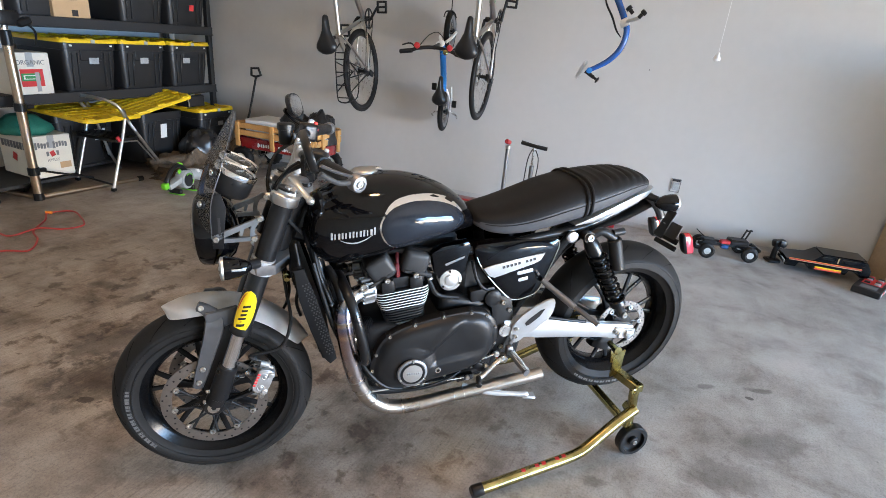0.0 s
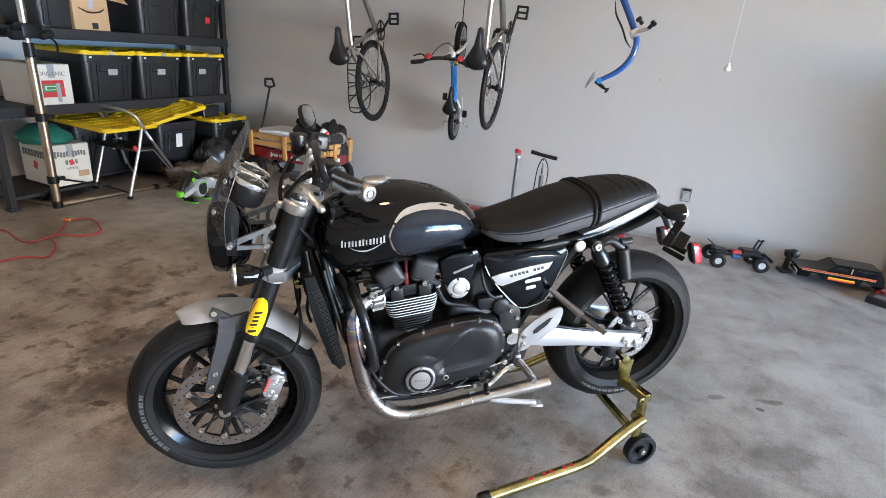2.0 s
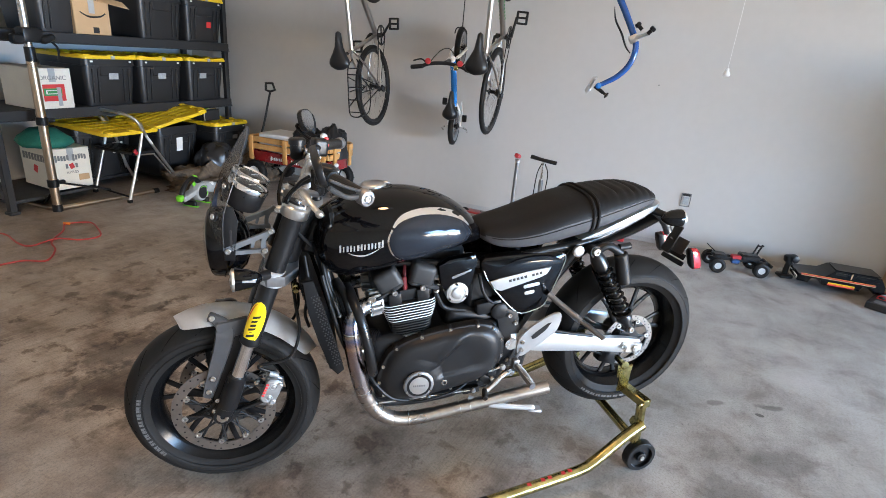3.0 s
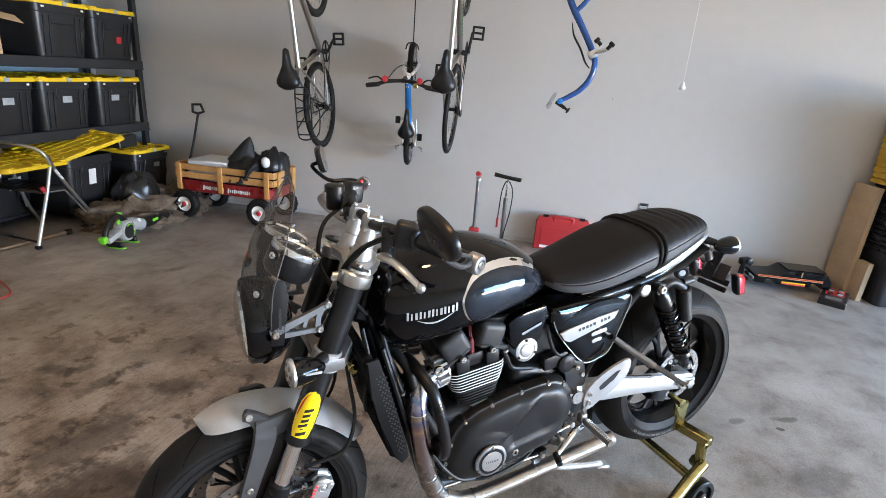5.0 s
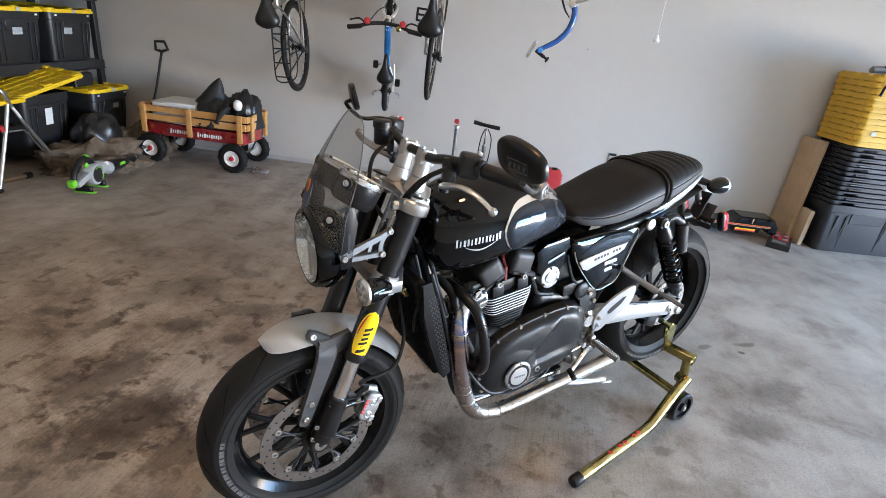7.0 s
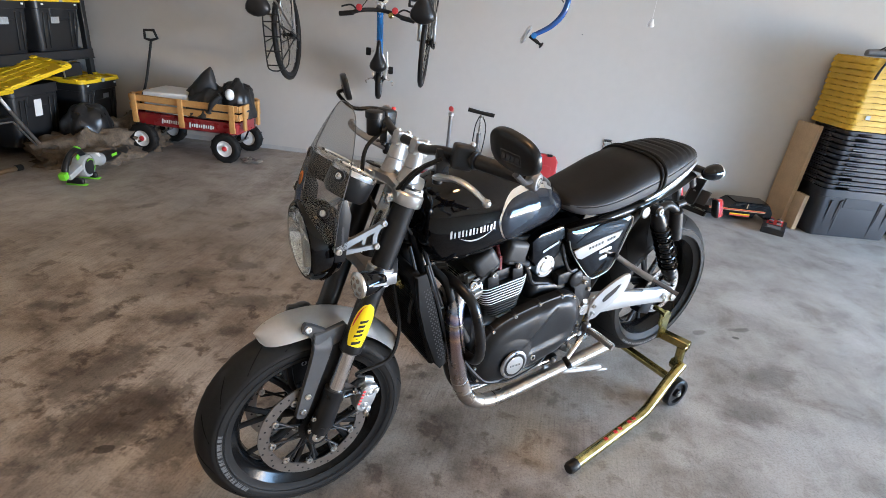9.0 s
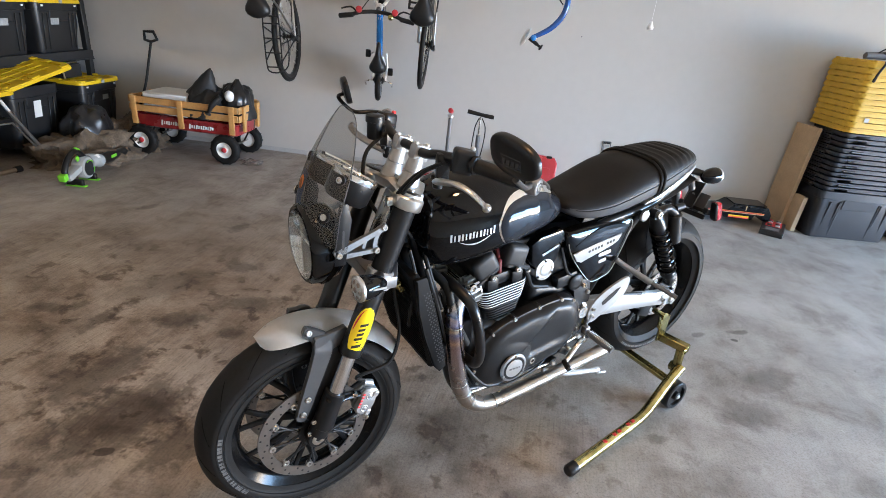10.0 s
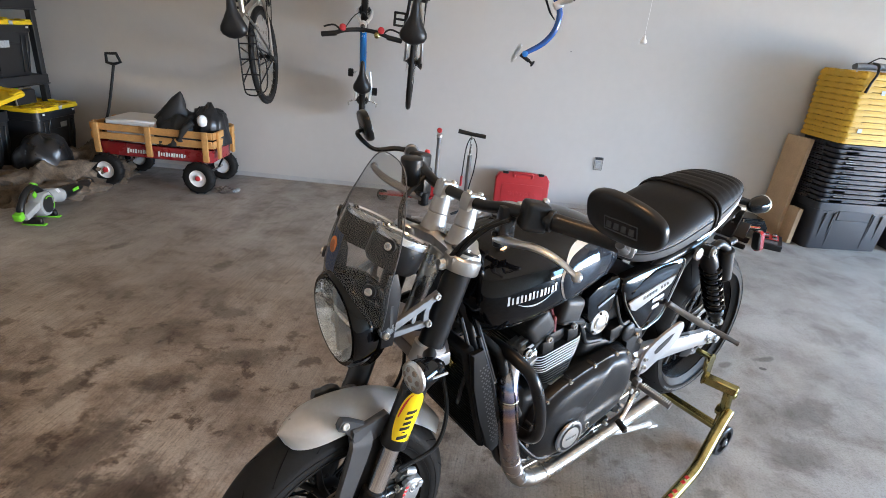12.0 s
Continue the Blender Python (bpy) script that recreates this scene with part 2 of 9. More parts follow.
M = dict(
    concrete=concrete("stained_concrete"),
    drywall=mat("greige_painted_drywall", (0.488, 0.465, 0.434), 0.62, var=0.035, scale=1.2, fine=14, bump=0.12, bscale=160),
    # unseen walls and ceiling carry a warm tint so that bounced light turns warm
    dim_wall=mat("warm_tinted_wall", (0.68, 0.60, 0.49), 0.8, var=0.15, scale=3, bump=0.2, bscale=90),
    ceiling=mat("warm_tinted_ceiling", (0.82, 0.745, 0.64), 0.8, var=0.03, scale=2, bump=0.2, bscale=120),
    base=mat("bare_footing", (0.42, 0.41, 0.40), 0.8, var=0.15, scale=8, bump=0.3, bscale=80),
    gloss_black=mat("gloss_black_paint", (0.0022, 0.0022, 0.0027), 0.035, var=0.2, spec=0.30, rvar=0.015),
    satin_black=mat("satin_black_paint", (0.0075, 0.0075, 0.008), 0.30, spec=0.32, var=0.25, scale=25, bump=0.05, bscale=600),
    matt_black=mat("matt_black_metal", (0.009, 0.009, 0.0094), 0.44, spec=0.32, var=0.25, scale=30, bump=0.10, bscale=500),
    engine=mat("charcoal_engine_coating", (0.010, 0.0101, 0.0106), 0.37, metal=0.0, spec=0.24, var=0.12, scale=20, bump=0.12, bscale=700),
    plastic=mat("black_plastic", (0.008, 0.008, 0.0084), 0.36, spec=0.32, var=0.2, scale=18, bump=0.06, bscale=400),
    rubber=mat("tyre_rubber", (0.0125, 0.0118, 0.0112), 0.56, spec=0.14, var=0.22, scale=15, fine=140, bump=0.12, bscale=260),
    groove=mat("tread_groove_shade", (0.004, 0.004, 0.004), 0.9, var=0.1, spec=0.05),
    rubber_mark=mat("moulded_rubber", (0.075, 0.0735, 0.071), 0.6, var=0.2, scale=20),
    rubber_worn=mat("scuffed_tyre_tread", (0.052, 0.050, 0.048), 0.72, var=0.3, scale=14, fine=120, bump=0.2, bscale=300),
    vinyl=mat("black_seat_vinyl", (0.010, 0.010, 0.0106), 0.50, spec=0.13, var=0.12, scale=14, bump=0.16, bscale=520),
    vinyl_side=mat("grey_seat_side_vinyl", (0.055, 0.056, 0.060), 0.55, spec=0.2, var=0.1, scale=14, bump=0.16, bscale=520),
    alu=mat("brushed_aluminium", (0.62, 0.62, 0.61), 0.34, metal=1, var=0.08, scale=20, bump=0.05),
    bright_alu=mat("machined_fin_edge", (0.80, 0.79, 0.77), 0.45, metal=0.5, var=0.06),
    alu_paint=mat("silver_paint", (0.45, 0.455, 0.46), 0.36, metal=0.5, var=0.05, scale=8, coat=0.3),
    fender_paint=mat("satin_silver_fender", (0.82, 0.81, 0.795), 0.30, metal=0.35, var=0.06, scale=9),
    chrome=mat("chrome", (0.82, 0.82, 0.83), 0.07, metal=1, var=0.03, rvar=0.03),
    reflector=mat("lamp_reflector", (0.72, 0.73, 0.75), 0.10, metal=1, var=0.22, scale=45, fine=120),
    steel=mat("stainless_steel", (0.55, 0.53, 0.50), 0.28, metal=1, var=0.14, scale=14, fine=60),
    exhaust=mat("heat_stained_header", (0.44, 0.40, 0.36), 0.30, metal=1, var=0.22, scale=9, fine=50),
    blued=heat_tinted("heat_blued_header"),
    bracket_grey=mat("blue_grey_alloy", (0.21, 0.225, 0.24), 0.40, metal=0.7, var=0.12, scale=20),
    radiator=mat("black_radiator_enamel", (0.0045, 0.0045, 0.0048), 0.6, spec=0.15, var=0.2, scale=40),
    dark_alu=mat("dark_grey_alloy", (0.24, 0.24, 0.245), 0.4, metal=0.8, var=0.12, scale=18),
    stay_grey=mat("grey_cast_stay", (0.075, 0.075, 0.077), 0.36, metal=0.35, var=0.1, scale=18),
    cast_alu=mat("grey_cast_alloy", (0.36, 0.36, 0.355), 0.45, metal=0.7, var=0.12, scale=22),
    rim=mat("black_cast_rim", (0.0035, 0.0035, 0.0038), 0.20, var=0.2, spec=0.16),
    disc=mat("brake_disc_steel", (0.27, 0.25, 0.235), 0.36, metal=0.95, var=0.12, scale=30),
    facet=mat("smoked_lens_facet", (0.20, 0.17, 0.15), 0.15, var=0.2, coat=0.5),
    gauge=mat("gauge_face", (0.03, 0.03, 0.032), 0.3, var=0.1),
    slate=mat("slate_blue_gloss_paint", (0.013, 0.0155, 0.021), 0.06, var=0.12, spec=0.36, rvar=0.03),
    zinc=mat("yellow_zinc_plate", (0.36, 0.305, 0.125), 0.22, metal=1, var=0.5, scale=9, fine=40),
    gold=mat("bronze_anodised_tube", (0.47, 0.37, 0.27), 0.3, metal=1, var=0.1, scale=6),
    red_plastic=mat("red_plastic", (0.42, 0.022, 0.028), 0.42, var=0.12, scale=14, bump=0.08),
    plug_red=mat("dark_red_rubber", (0.11, 0.010, 0.013), 0.4, var=0.15),
    valve=mat("charcoal_cast_cover", (0.021, 0.0212, 0.022), 0.46, var=0.15, scale=30, bump=0.15, bscale=700, spec=0.3),
    tinted=mat("tinted_model_window", (0.004, 0.0045, 0.006), 0.04, var=0.1, spec=0.9, rvar=0.01),
    red_lens=mat("red_lens", (0.32, 0.012, 0.018), 0.12, var=0.15, coat=0.6),
    red_paint=mat("red_enamel", (0.26, 0.016, 0.018), 0.28, var=0.15, scale=8, coat=0.4),
    bin_black=mat("black_tote_plastic", (0.014, 0.0143, 0.0153), 0.42, var=0.15, scale=8, bump=0.12, bscale=250),
    bin_blue=mat("dusty_tote_plastic", (0.015, 0.0165, 0.021), 0.48, var=0.18, scale=8, bump=0.12, bscale=250),
    lid=mat("yellow_tote_lid", (0.72, 0.47, 0.012), 0.42, var=0.10, scale=7, bump=0.08),
    lid_stack=mat("stacked_yellow_lid", (0.60, 0.36, 0.03), 0.5, var=0.14, scale=7, bump=0.08),
    shelf=mat("black_resin_shelf", (0.015, 0.0153, 0.0162), 0.5, var=0.15, scale=10, bump=0.15, bscale=200),
    card=mat("brown_cardboard", (0.44, 0.29, 0.155), 0.8, var=0.10, scale=9, fine=160, bump=0.1),
    card_white=mat("white_printed_cardboard", (0.68, 0.64, 0.55), 0.7, var=0.07, scale=8, fine=120),
    wood=mat("varnished_pine_slat", (0.50, 0.26, 0.085), 0.42, var=0.22, scale=9, fine=70),
    plank=mat("bare_pine_plank", (0.46, 0.33, 0.205), 0.7, var=0.14, scale=7, fine=80, bump=0.1),
    white=mat("white_paint", (0.74, 0.73, 0.71), 0.4, var=0.05),
    paper=mat("white_paper", (0.70, 0.69, 0.67), 0.7, var=0.06, fine=150),
    label_grey=mat("faded_label", (0.34, 0.35, 0.35), 0.6, var=0.25, scale=60, fine=150),
    grey=mat("grey_plastic", (0.33, 0.34, 0.34), 0.45, var=0.1),
    lime=mat("lime_plastic", (0.16, 0.55, 0.03), 0.4, var=0.12),
    teal=mat("teal_cloth", (0.015, 0.16, 0.115), 0.75, var=0.22, scale=14, bump=0.2),
    blue_paint=mat("blue_bicycle_enamel", (0.012, 0.075, 0.28), 0.22, var=0.15, coat=0.6),
    sky_paint=mat("light_blue_bicycle_enamel", (0.02, 0.17, 0.48), 0.25, var=0.15, coat=0.5),
    titan=mat("brushed_titanium_tube", (0.45, 0.42, 0.385), 0.3, metal=1, var=0.08, scale=12),
    cable=mat("black_cable", (0.006, 0.006, 0.006), 0.5, var=0.2, spec=0.25),
    red_cord=mat("red_extension_cord", (0.36, 0.035, 0.03), 0.5, var=0.2),
    yellow_label=mat("yellow_sticker", (0.85, 0.60, 0.01), 0.3, var=0.04, coat=0.4),
    black_ink=mat("black_ink", (0.012, 0.012, 0.013), 0.5, var=0.1),
    grey_ink=mat("grey_ink", (0.16, 0.16, 0.16), 0.6, var=0.1),
    red_ink=mat("red_ink", (0.55, 0.03, 0.03), 0.5, var=0.1),
    orange_ink=mat("orange_ink", (0.75, 0.20, 0.02), 0.5, var=0.1),
    green_ink=mat("green_ink", (0.03, 0.25, 0.07), 0.5, var=0.1),
    blue_ink=mat("blue_ink", (0.01, 0.055, 0.17), 0.4, var=0.1),
    fabric=mat("black_coat_fabric", (0.014, 0.014, 0.015), 0.62, var=0.3, scale=24, bump=0.3, bscale=160),
    camo=mat("brown_work_cloth", (0.11, 0.08, 0.054), 0.85, var=0.6, scale=18, bump=0.4, bscale=120),
    dark_bag=mat("black_bin_bag", (0.012, 0.012, 0.013), 0.3, var=0.3, scale=20, bump=0.4, bscale=60),
    screen=glass("smoked_screen", (0.62, 0.62, 0.615), 0.04, 1.16, 0.075),
    scrap=glass("clear_plastic_film", (0.90, 0.90, 0.89), 0.3, 1.8),
    lens=glass("clear_lens", (0.92, 0.93, 0.93)),
    driveway=mat("pale_driveway_concrete", (0.48, 0.46, 0.43), 0.8, var=0.12, scale=3, bump=0.2),
    lawn=mat("lawn", (0.05, 0.10, 0.025), 0.9, var=0.4, scale=6, bump=0.5, bscale=40),
)



# ---- mesh helpers ----
def part(name, bm, material, parent=None, label="", smooth=38, flip=False):
    """Link a bmesh as one mesh object under a thing or a part."""
    bmesh.ops.recalc_face_normals(bm, faces=bm.faces)
    me = bpy.data.meshes.new(name)
    for f in bm.faces:
        f.smooth = True
    bm.to_mesh(me)
    bm.free()
    mats = material if isinstance(material, (list, tuple)) else [material]
    for m in mats:
        me.materials.append(M[m])
    me.set_sharp_from_angle(angle=radians(smooth))
    ob = new(name, me)
    ob.parent = parent
    if label:
        ob["label"] = label
    return ob


def islands(bm):
    """The loose pieces of a bmesh, each as a bmesh of its own."""
    bm.verts.index_update()
    seen, out = set(), []
    for v in bm.verts:
        if v in seen:
            continue
        group, todo = [], [v]
        seen.add(v)
        while todo:
            q = todo.pop()
            group.append(q)
            for e in q.link_edges:
                o = e.other_vert(q)
                if o not in seen:
                    seen.add(o)
                    todo.append(o)
        nb = bmesh.new()
        made = {q: nb.verts.new(q.co) for q in group}
        for f in {f for q in group for f in q.link_faces}:
            nf = nb.faces.new([made[q] for q in f.verts])
            nf.material_index = f.material_index
        out.append(nb)
    bm.free()
    return out


def thing(name, label, category, at=(0, 0, 0), turn=0, group="", kind=""):
    e = new(name)
    e.empty_display_size = 0.05
    e.matrix_world = pose(*at, 0, 0, turn)
    return tagged(e, label, category, group, kind)


def solo(name, bm, material, label, category, at=(0, 0, 0), turn=0, group="", kind="", smooth=38):
    ob = part(name, bm, material, None, "", smooth)
    ob.matrix_world = pose(*at, 0, 0, turn)
    return tagged(ob, label, category, group, kind)


def B():
    return bmesh.new()


def box(bm, c, s, rot=(0, 0, 0), bevel=0.0, seg=1, taper=1.0):
    """A block at c of size s, its edges rounded; taper narrows its foot."""
    r = bmesh.ops.create_cube(bm, size=1)
    vs = r["verts"]
    for v in vs:
        k = taper if v.co.z < 0 else 1.0
        v.co = Vector((v.co.x * s[0] * k, v.co.y * s[1] * k, v.co.z * s[2]))
    if bevel:
        es = list({e for v in vs for e in v.link_edges})
        r2 = bmesh.ops.bevel(bm, geom=es, offset=bevel, segments=seg, affect="EDGES", profile=0.6)
        vs = list({v for f in r2["faces"] for v in f.verts} | {v for v in vs if v.is_valid})
    m = Matrix.Translation(c) @ Euler([radians(a) for a in rot]).to_matrix().to_4x4()
    bmesh.ops.transform(bm, matrix=m, verts=vs)
    return bm


def frame_of(axis):
    a = Vector(axis).normalized()
    h = Vector((0, 0, 1)) if abs(a.z) < 0.9 else Vector((1, 0, 0))
    x = a.cross(h).normalized()
    return a, x, a.cross(x)


def lathe(bm, p, axis, profile, seg=24, arc=360.0, start=0.0, caps=True):
    """Turn a profile of (along the axis, radius) about an axis through p."""
    a, x, y = frame_of(axis)
    p = Vector(p)
    full = arc >= 359.9
    n = seg if full else seg + 1
    rings = []
    for d, r in profile:
        rings.append([bm.verts.new(p + a * d + (x * math.cos(t) + y * math.sin(t)) * max(r, 1e-5)) for t in (radians(start + arc * i / seg) for i in range(n))])
    for r0, r1 in zip(rings, rings[1:]):
        for i in range(seg):
            j = (i + 1) % n
            bm.faces.new((r0[i], r0[j], r1[j], r1[i]))
    if caps and full:
        for r in (rings[0], rings[-1]):
            bm.faces.new(r)
    return bm


def rod(bm, p0, p1, r0, r1=None, seg=16, bevel=0.0):
    p0, p1 = Vector(p0), Vector(p1)
    r1 = r0 if r1 is None else r1
    d = (p1 - p0).length
    prof = [(0, r0), (d, r1)] if not bevel else [(0, r0 - bevel), (bevel, r0), (d - bevel, r1), (d, r1 - bevel)]
    return lathe(bm, p0, p1 - p0, prof, seg)


def spline(pts, n=6, closed=False):
    """Points along a smooth line through pts."""
    P = [Vector(p) for p in pts]
    out = []
    last = len(P) if closed else len(P) - 1
    for i in range(last):
        if closed:
            a, b, c, d = P[i - 1], P[i], P[(i + 1) % len(P)], P[(i + 2) % len(P)]
        else:
            a, b, c, d = P[max(i - 1, 0)], P[i], P[i + 1], P[min(i + 2, len(P) - 1)]
        for k in range(n):
            t = k / n
            out.append(0.5 * ((2 * b) + (c - a) * t + (2 * a - 5 * b + 4 * c - d) * t * t + (3 * b - a - 3 * c + d) * t ** 3))
    if not closed:
        out.append(P[-1])
    return out


def tube(bm, pts, r, seg=12, n=6, smooth=True, flat=1.0, ends=None):
    """A round tube along a line; r is a number or one per point."""
    line = spline(pts, n) if smooth and len(pts) > 2 else [Vector(p) for p in pts]
    m = len(line)
    if isinstance(r, (list, tuple)):
        rs = [r[min(int(i / (m - 1) * (len(r) - 1)), len(r) - 2)] * (1 - (i / (m - 1) * (len(r) - 1)) % 1) + r[min(int(i / (m - 1) * (len(r) - 1)) + 1, len(r) - 1)] * ((i / (m - 1) * (len(r) - 1)) % 1) for i in range(m)]
    else:
        rs = [r] * m
    up = None
    rings = []
    for i, p in enumerate(line):
        t = (line[min(i + 1, m - 1)] - line[max(i - 1, 0)]).normalized()
        if up is None:
            up = frame_of(t)[1]
        up = (up - t * up.dot(t)).normalized()
        side = t.cross(up)
        rings.append([bm.verts.new(p + (up * math.cos(a) + side * math.sin(a) * flat) * rs[i]) for a in (2 * math.pi * k / seg for k in range(seg))])
    for r0, r1 in zip(rings, rings[1:]):
        for i in range(seg):
            j = (i + 1) % seg
            bm.faces.new((r0[i], r0[j], r1[j], r1[i]))
    bm.faces.new(rings[0])
    bm.faces.new(rings[-1])
    return bm


def loft(bm, rings, caps=True):
    vs = [[bm.verts.new(p) for p in r] for r in rings]
    n = len(vs[0])
    for r0, r1 in zip(vs, vs[1:]):
        for i in range(n):
            j = (i + 1) % n
            bm.faces.new((r0[i], r0[j], r1[j], r1[i]))
    if caps:
        bm.faces.new(vs[0])
        bm.faces.new(vs[-1])
    return bm


def ribbon(bm, pts, widths, y_at, thick, n=6):
    """A flat cast strip along (x, z) points, with rounded edges; y_at gives the middle of its thickness."""
    line = spline([Vector((x, w, z)) for (x, z), w in zip(pts, widths)], n)
    rings = []
    m = len(line)
    for i, p in enumerate(line):
        a, c = line[max(0, i - 1)], line[min(m - 1, i + 1)]
        d = Vector((c.x - a.x, 0, c.z - a.z)).normalized()
        side = Vector((d.z, 0, -d.x))
        y = y_at(p.x, p.z)
        e = 0.55 if i in (0, m - 1) else 1.0
        rings.append([Vector((p.x, y, p.z)) + side * (p.y / 2 * e * u) + Vector((0, thick / 2 * v, 0)) for u, v in ((1, 0.35), (0.86, 1), (-0.86, 1), (-1, 0.35), (-1, -0.35), (-0.86, -1), (0.86, -1), (1, -0.35))])
    return loft(bm, rings)


def plate(bm, outline, y0, y1, bevel=0.0, plane="xz", seg=2, holes=()):
    """A flat piece with an outline in a plane, from y0 to y1 across it."""
    def at(a, b, c):
        return (a, c, b) if plane == "xz" else (a, b, c) if plane == "xy" else (c, a, b)
    lo = [bm.verts.new(at(a, b, y0)) for a, b in outline]
    hi = [bm.verts.new(at(a, b, y1)) for a, b in outline]
    n = len(lo)
    fs = [bm.faces.new(lo), bm.faces.new(hi)]
    for i in range(n):
        j = (i + 1) % n
        fs.append(bm.faces.new((lo[i], lo[j], hi[j], hi[i])))
    if bevel:
        es = list(fs[0].edges) + list(fs[1].edges)
        bmesh.ops.bevel(bm, geom=es, offset=bevel, segments=seg, affect="EDGES", profile=0.6)
    return bm


def rounded(w, h, r, n=4, cx=0.0, cy=0.0):
    """The outline of a rounded rectangle."""
    pts = []
    for sx, sy, a0 in ((1, 1, 0), (-1, 1, 90), (-1, -1, 180), (1, -1, 270)):
        for k in range(n + 1):
            a = radians(a0 + 90 * k / n)
            pts.append((cx + sx * (w / 2 - r) + r * math.cos(a), cy + sy * (h / 2 - r) + r * math.sin(a)))
    return pts


def oval(w, h, n=28, cx=0.0, cy=0.0, turn=0.0):
    c, s = math.cos(radians(turn)), math.sin(radians(turn))
    out = []
    for i in range(n):
        a = 2 * math.pi * i / n
        x, y = w / 2 * math.cos(a), h / 2 * math.sin(a)
        out.append((cx + x * c - y * s, cy + x * s + y * c))
    return out


def bolt(bm, p, axis, r=0.007, h=0.006):
    """A socket-head bolt with a recessed centre."""
    return lathe(bm, p, axis, [(0, r), (h * 0.8, r), (h, r * 0.85), (h, r * 0.5), (h * 0.5, r * 0.45)], 12)


# ---- the garage ----
WALL_Y, LEFT_X, BACK_Y, CEIL = 3.774, -4.02, -4.0, 2.75


def structure(name, bm, material, label, category):
    return solo(name, bm, material, label, category, kind="structure")


b = B()
nx, ny = 44, 34
X0, X1, Y0, Y1 = LEFT_X - 0.2, DOOR_X + 0.1, BACK_Y - 0.2, WALL_Y + 0.15
gv = [[b.verts.new((X0 + (X1 - X0) * i / nx, Y0 + (Y1 - Y0) * j / ny, 0)) for j in range(ny + 1)] for i in range(nx + 1)]
for i in range(nx):
    for j in range(ny):
        b.faces.new((gv[i][j], gv[i + 1][j], gv[i + 1][j + 1], gv[i][j + 1]))
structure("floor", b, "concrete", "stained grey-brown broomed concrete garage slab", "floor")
b = B()
box(b, (DOOR_X + 20.1, 0, -0.11), (40, 120, 0.2))
structure("ground", b, "lawn", "lawn beyond the garage", "ground")
b = B()
box(b, (DOOR_X + 7.1, 0.4, -0.06), (14, 6.5, 0.12))
structure("road", b, "driveway", "pale concrete driveway outside the garage door", "driveway")
structure("wall_north", box(B(), ((LEFT_X + DOOR_X) / 2, WALL_Y + 0.075, CEIL / 2 + 0.0215), (DOOR_X - LEFT_X + 0.3, 0.15, CEIL - 0.043)), "drywall", "pale greige painted drywall garage wall", "wall")
structure("trim", box(B(), ((LEFT_X + DOOR_X) / 2, WALL_Y + 0.081, 0.0205), (DOOR_X - LEFT_X + 0.3, 0.15, 0.041)), "base", "narrow bare footing strip below the drywall", "footing")
structure("wall_west", box(B(), (LEFT_X - 0.075, (BACK_Y + WALL_Y) / 2, CEIL / 2), (0.15, WALL_Y - BACK_Y, CEIL)), "drywall", "pale greige painted drywall behind the shelving", "wall")
structure("wall_south", box(B(), ((LEFT_X + DOOR_X) / 2, BACK_Y - 0.075, CEIL / 2), (DOOR_X - LEFT_X + 0.3, 0.15, CEIL)), "dim_wall", "plain garage wall out of view, warm-tinted to warm the bounced light", "wall")
b = B()
box(b, (DOOR_X + 0.075, (DOOR_Y1 + WALL_Y) / 2, CEIL / 2), (0.15, WALL_Y - DOOR_Y1, CEIL))
box(b, (DOOR_X + 0.075, (DOOR_Y0 + BACK_Y) / 2, CEIL / 2), (0.15, DOOR_Y0 - BACK_Y, CEIL))
box(b, (DOOR_X + 0.075, (DOOR_Y0 + DOOR_Y1) / 2, (DOOR_H + CEIL) / 2), (0.15, DOOR_Y1 - DOOR_Y0, CEIL - DOOR_H))
structure("wall_east", b, "dim_wall", "plain wall round the open garage door", "wall")
structure("ceiling", box(B(), ((LEFT_X + DOOR_X) / 2, (BACK_Y + WALL_Y) / 2, CEIL + 0.075), (DOOR_X - LEFT_X + 0.3, WALL_Y - BACK_Y + 0.3, 0.15)), "ceiling", "garage ceiling out of view, warm-tinted to warm the bounced light", "ceiling")
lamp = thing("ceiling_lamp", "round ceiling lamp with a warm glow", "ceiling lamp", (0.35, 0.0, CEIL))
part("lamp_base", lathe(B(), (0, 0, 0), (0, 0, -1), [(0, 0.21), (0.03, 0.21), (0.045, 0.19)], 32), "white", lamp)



# ---- the motorcycle: x runs from the front axle to the rear, y to its left, z up ----
bike = thing("motorcycle", "black and silver retro roadster motorcycle on a rear paddock stand", "motorcycle", (-0.0674, 0.0869, 0), 37.8)
STEER = radians(0.0)
HEAD = Vector((0.255, 0, 1.0))
HEAD_AXIS = Vector((0.36, 0, 1.0)).normalized()
TURN_BARS = Matrix.Translation(HEAD) @ Matrix.Rotation(STEER, 4, HEAD_AXIS) @ Matrix.Translation(-HEAD)


def bpart(name, bm, material, parent=None, label="", steer=False, smooth=38):
    """A part of the motorcycle; steer: it turns with the handlebar."""
    if steer:
        bmesh.ops.transform(bm, matrix=TURN_BARS, verts=bm.verts)
    for v in bm.verts:
        v.co.y = -v.co.y
    return part(name, bm, material, parent or bike, label, smooth)


def bpieces(name, bm, material, parent=None, label="", steer=False):
    """The loose pieces of a bmesh as parts of their own."""
    return [bpart(name, x, material, parent, label, steer) for x in islands(bm)]


def both(fn):
    for s in (1, -1):
        fn(s)


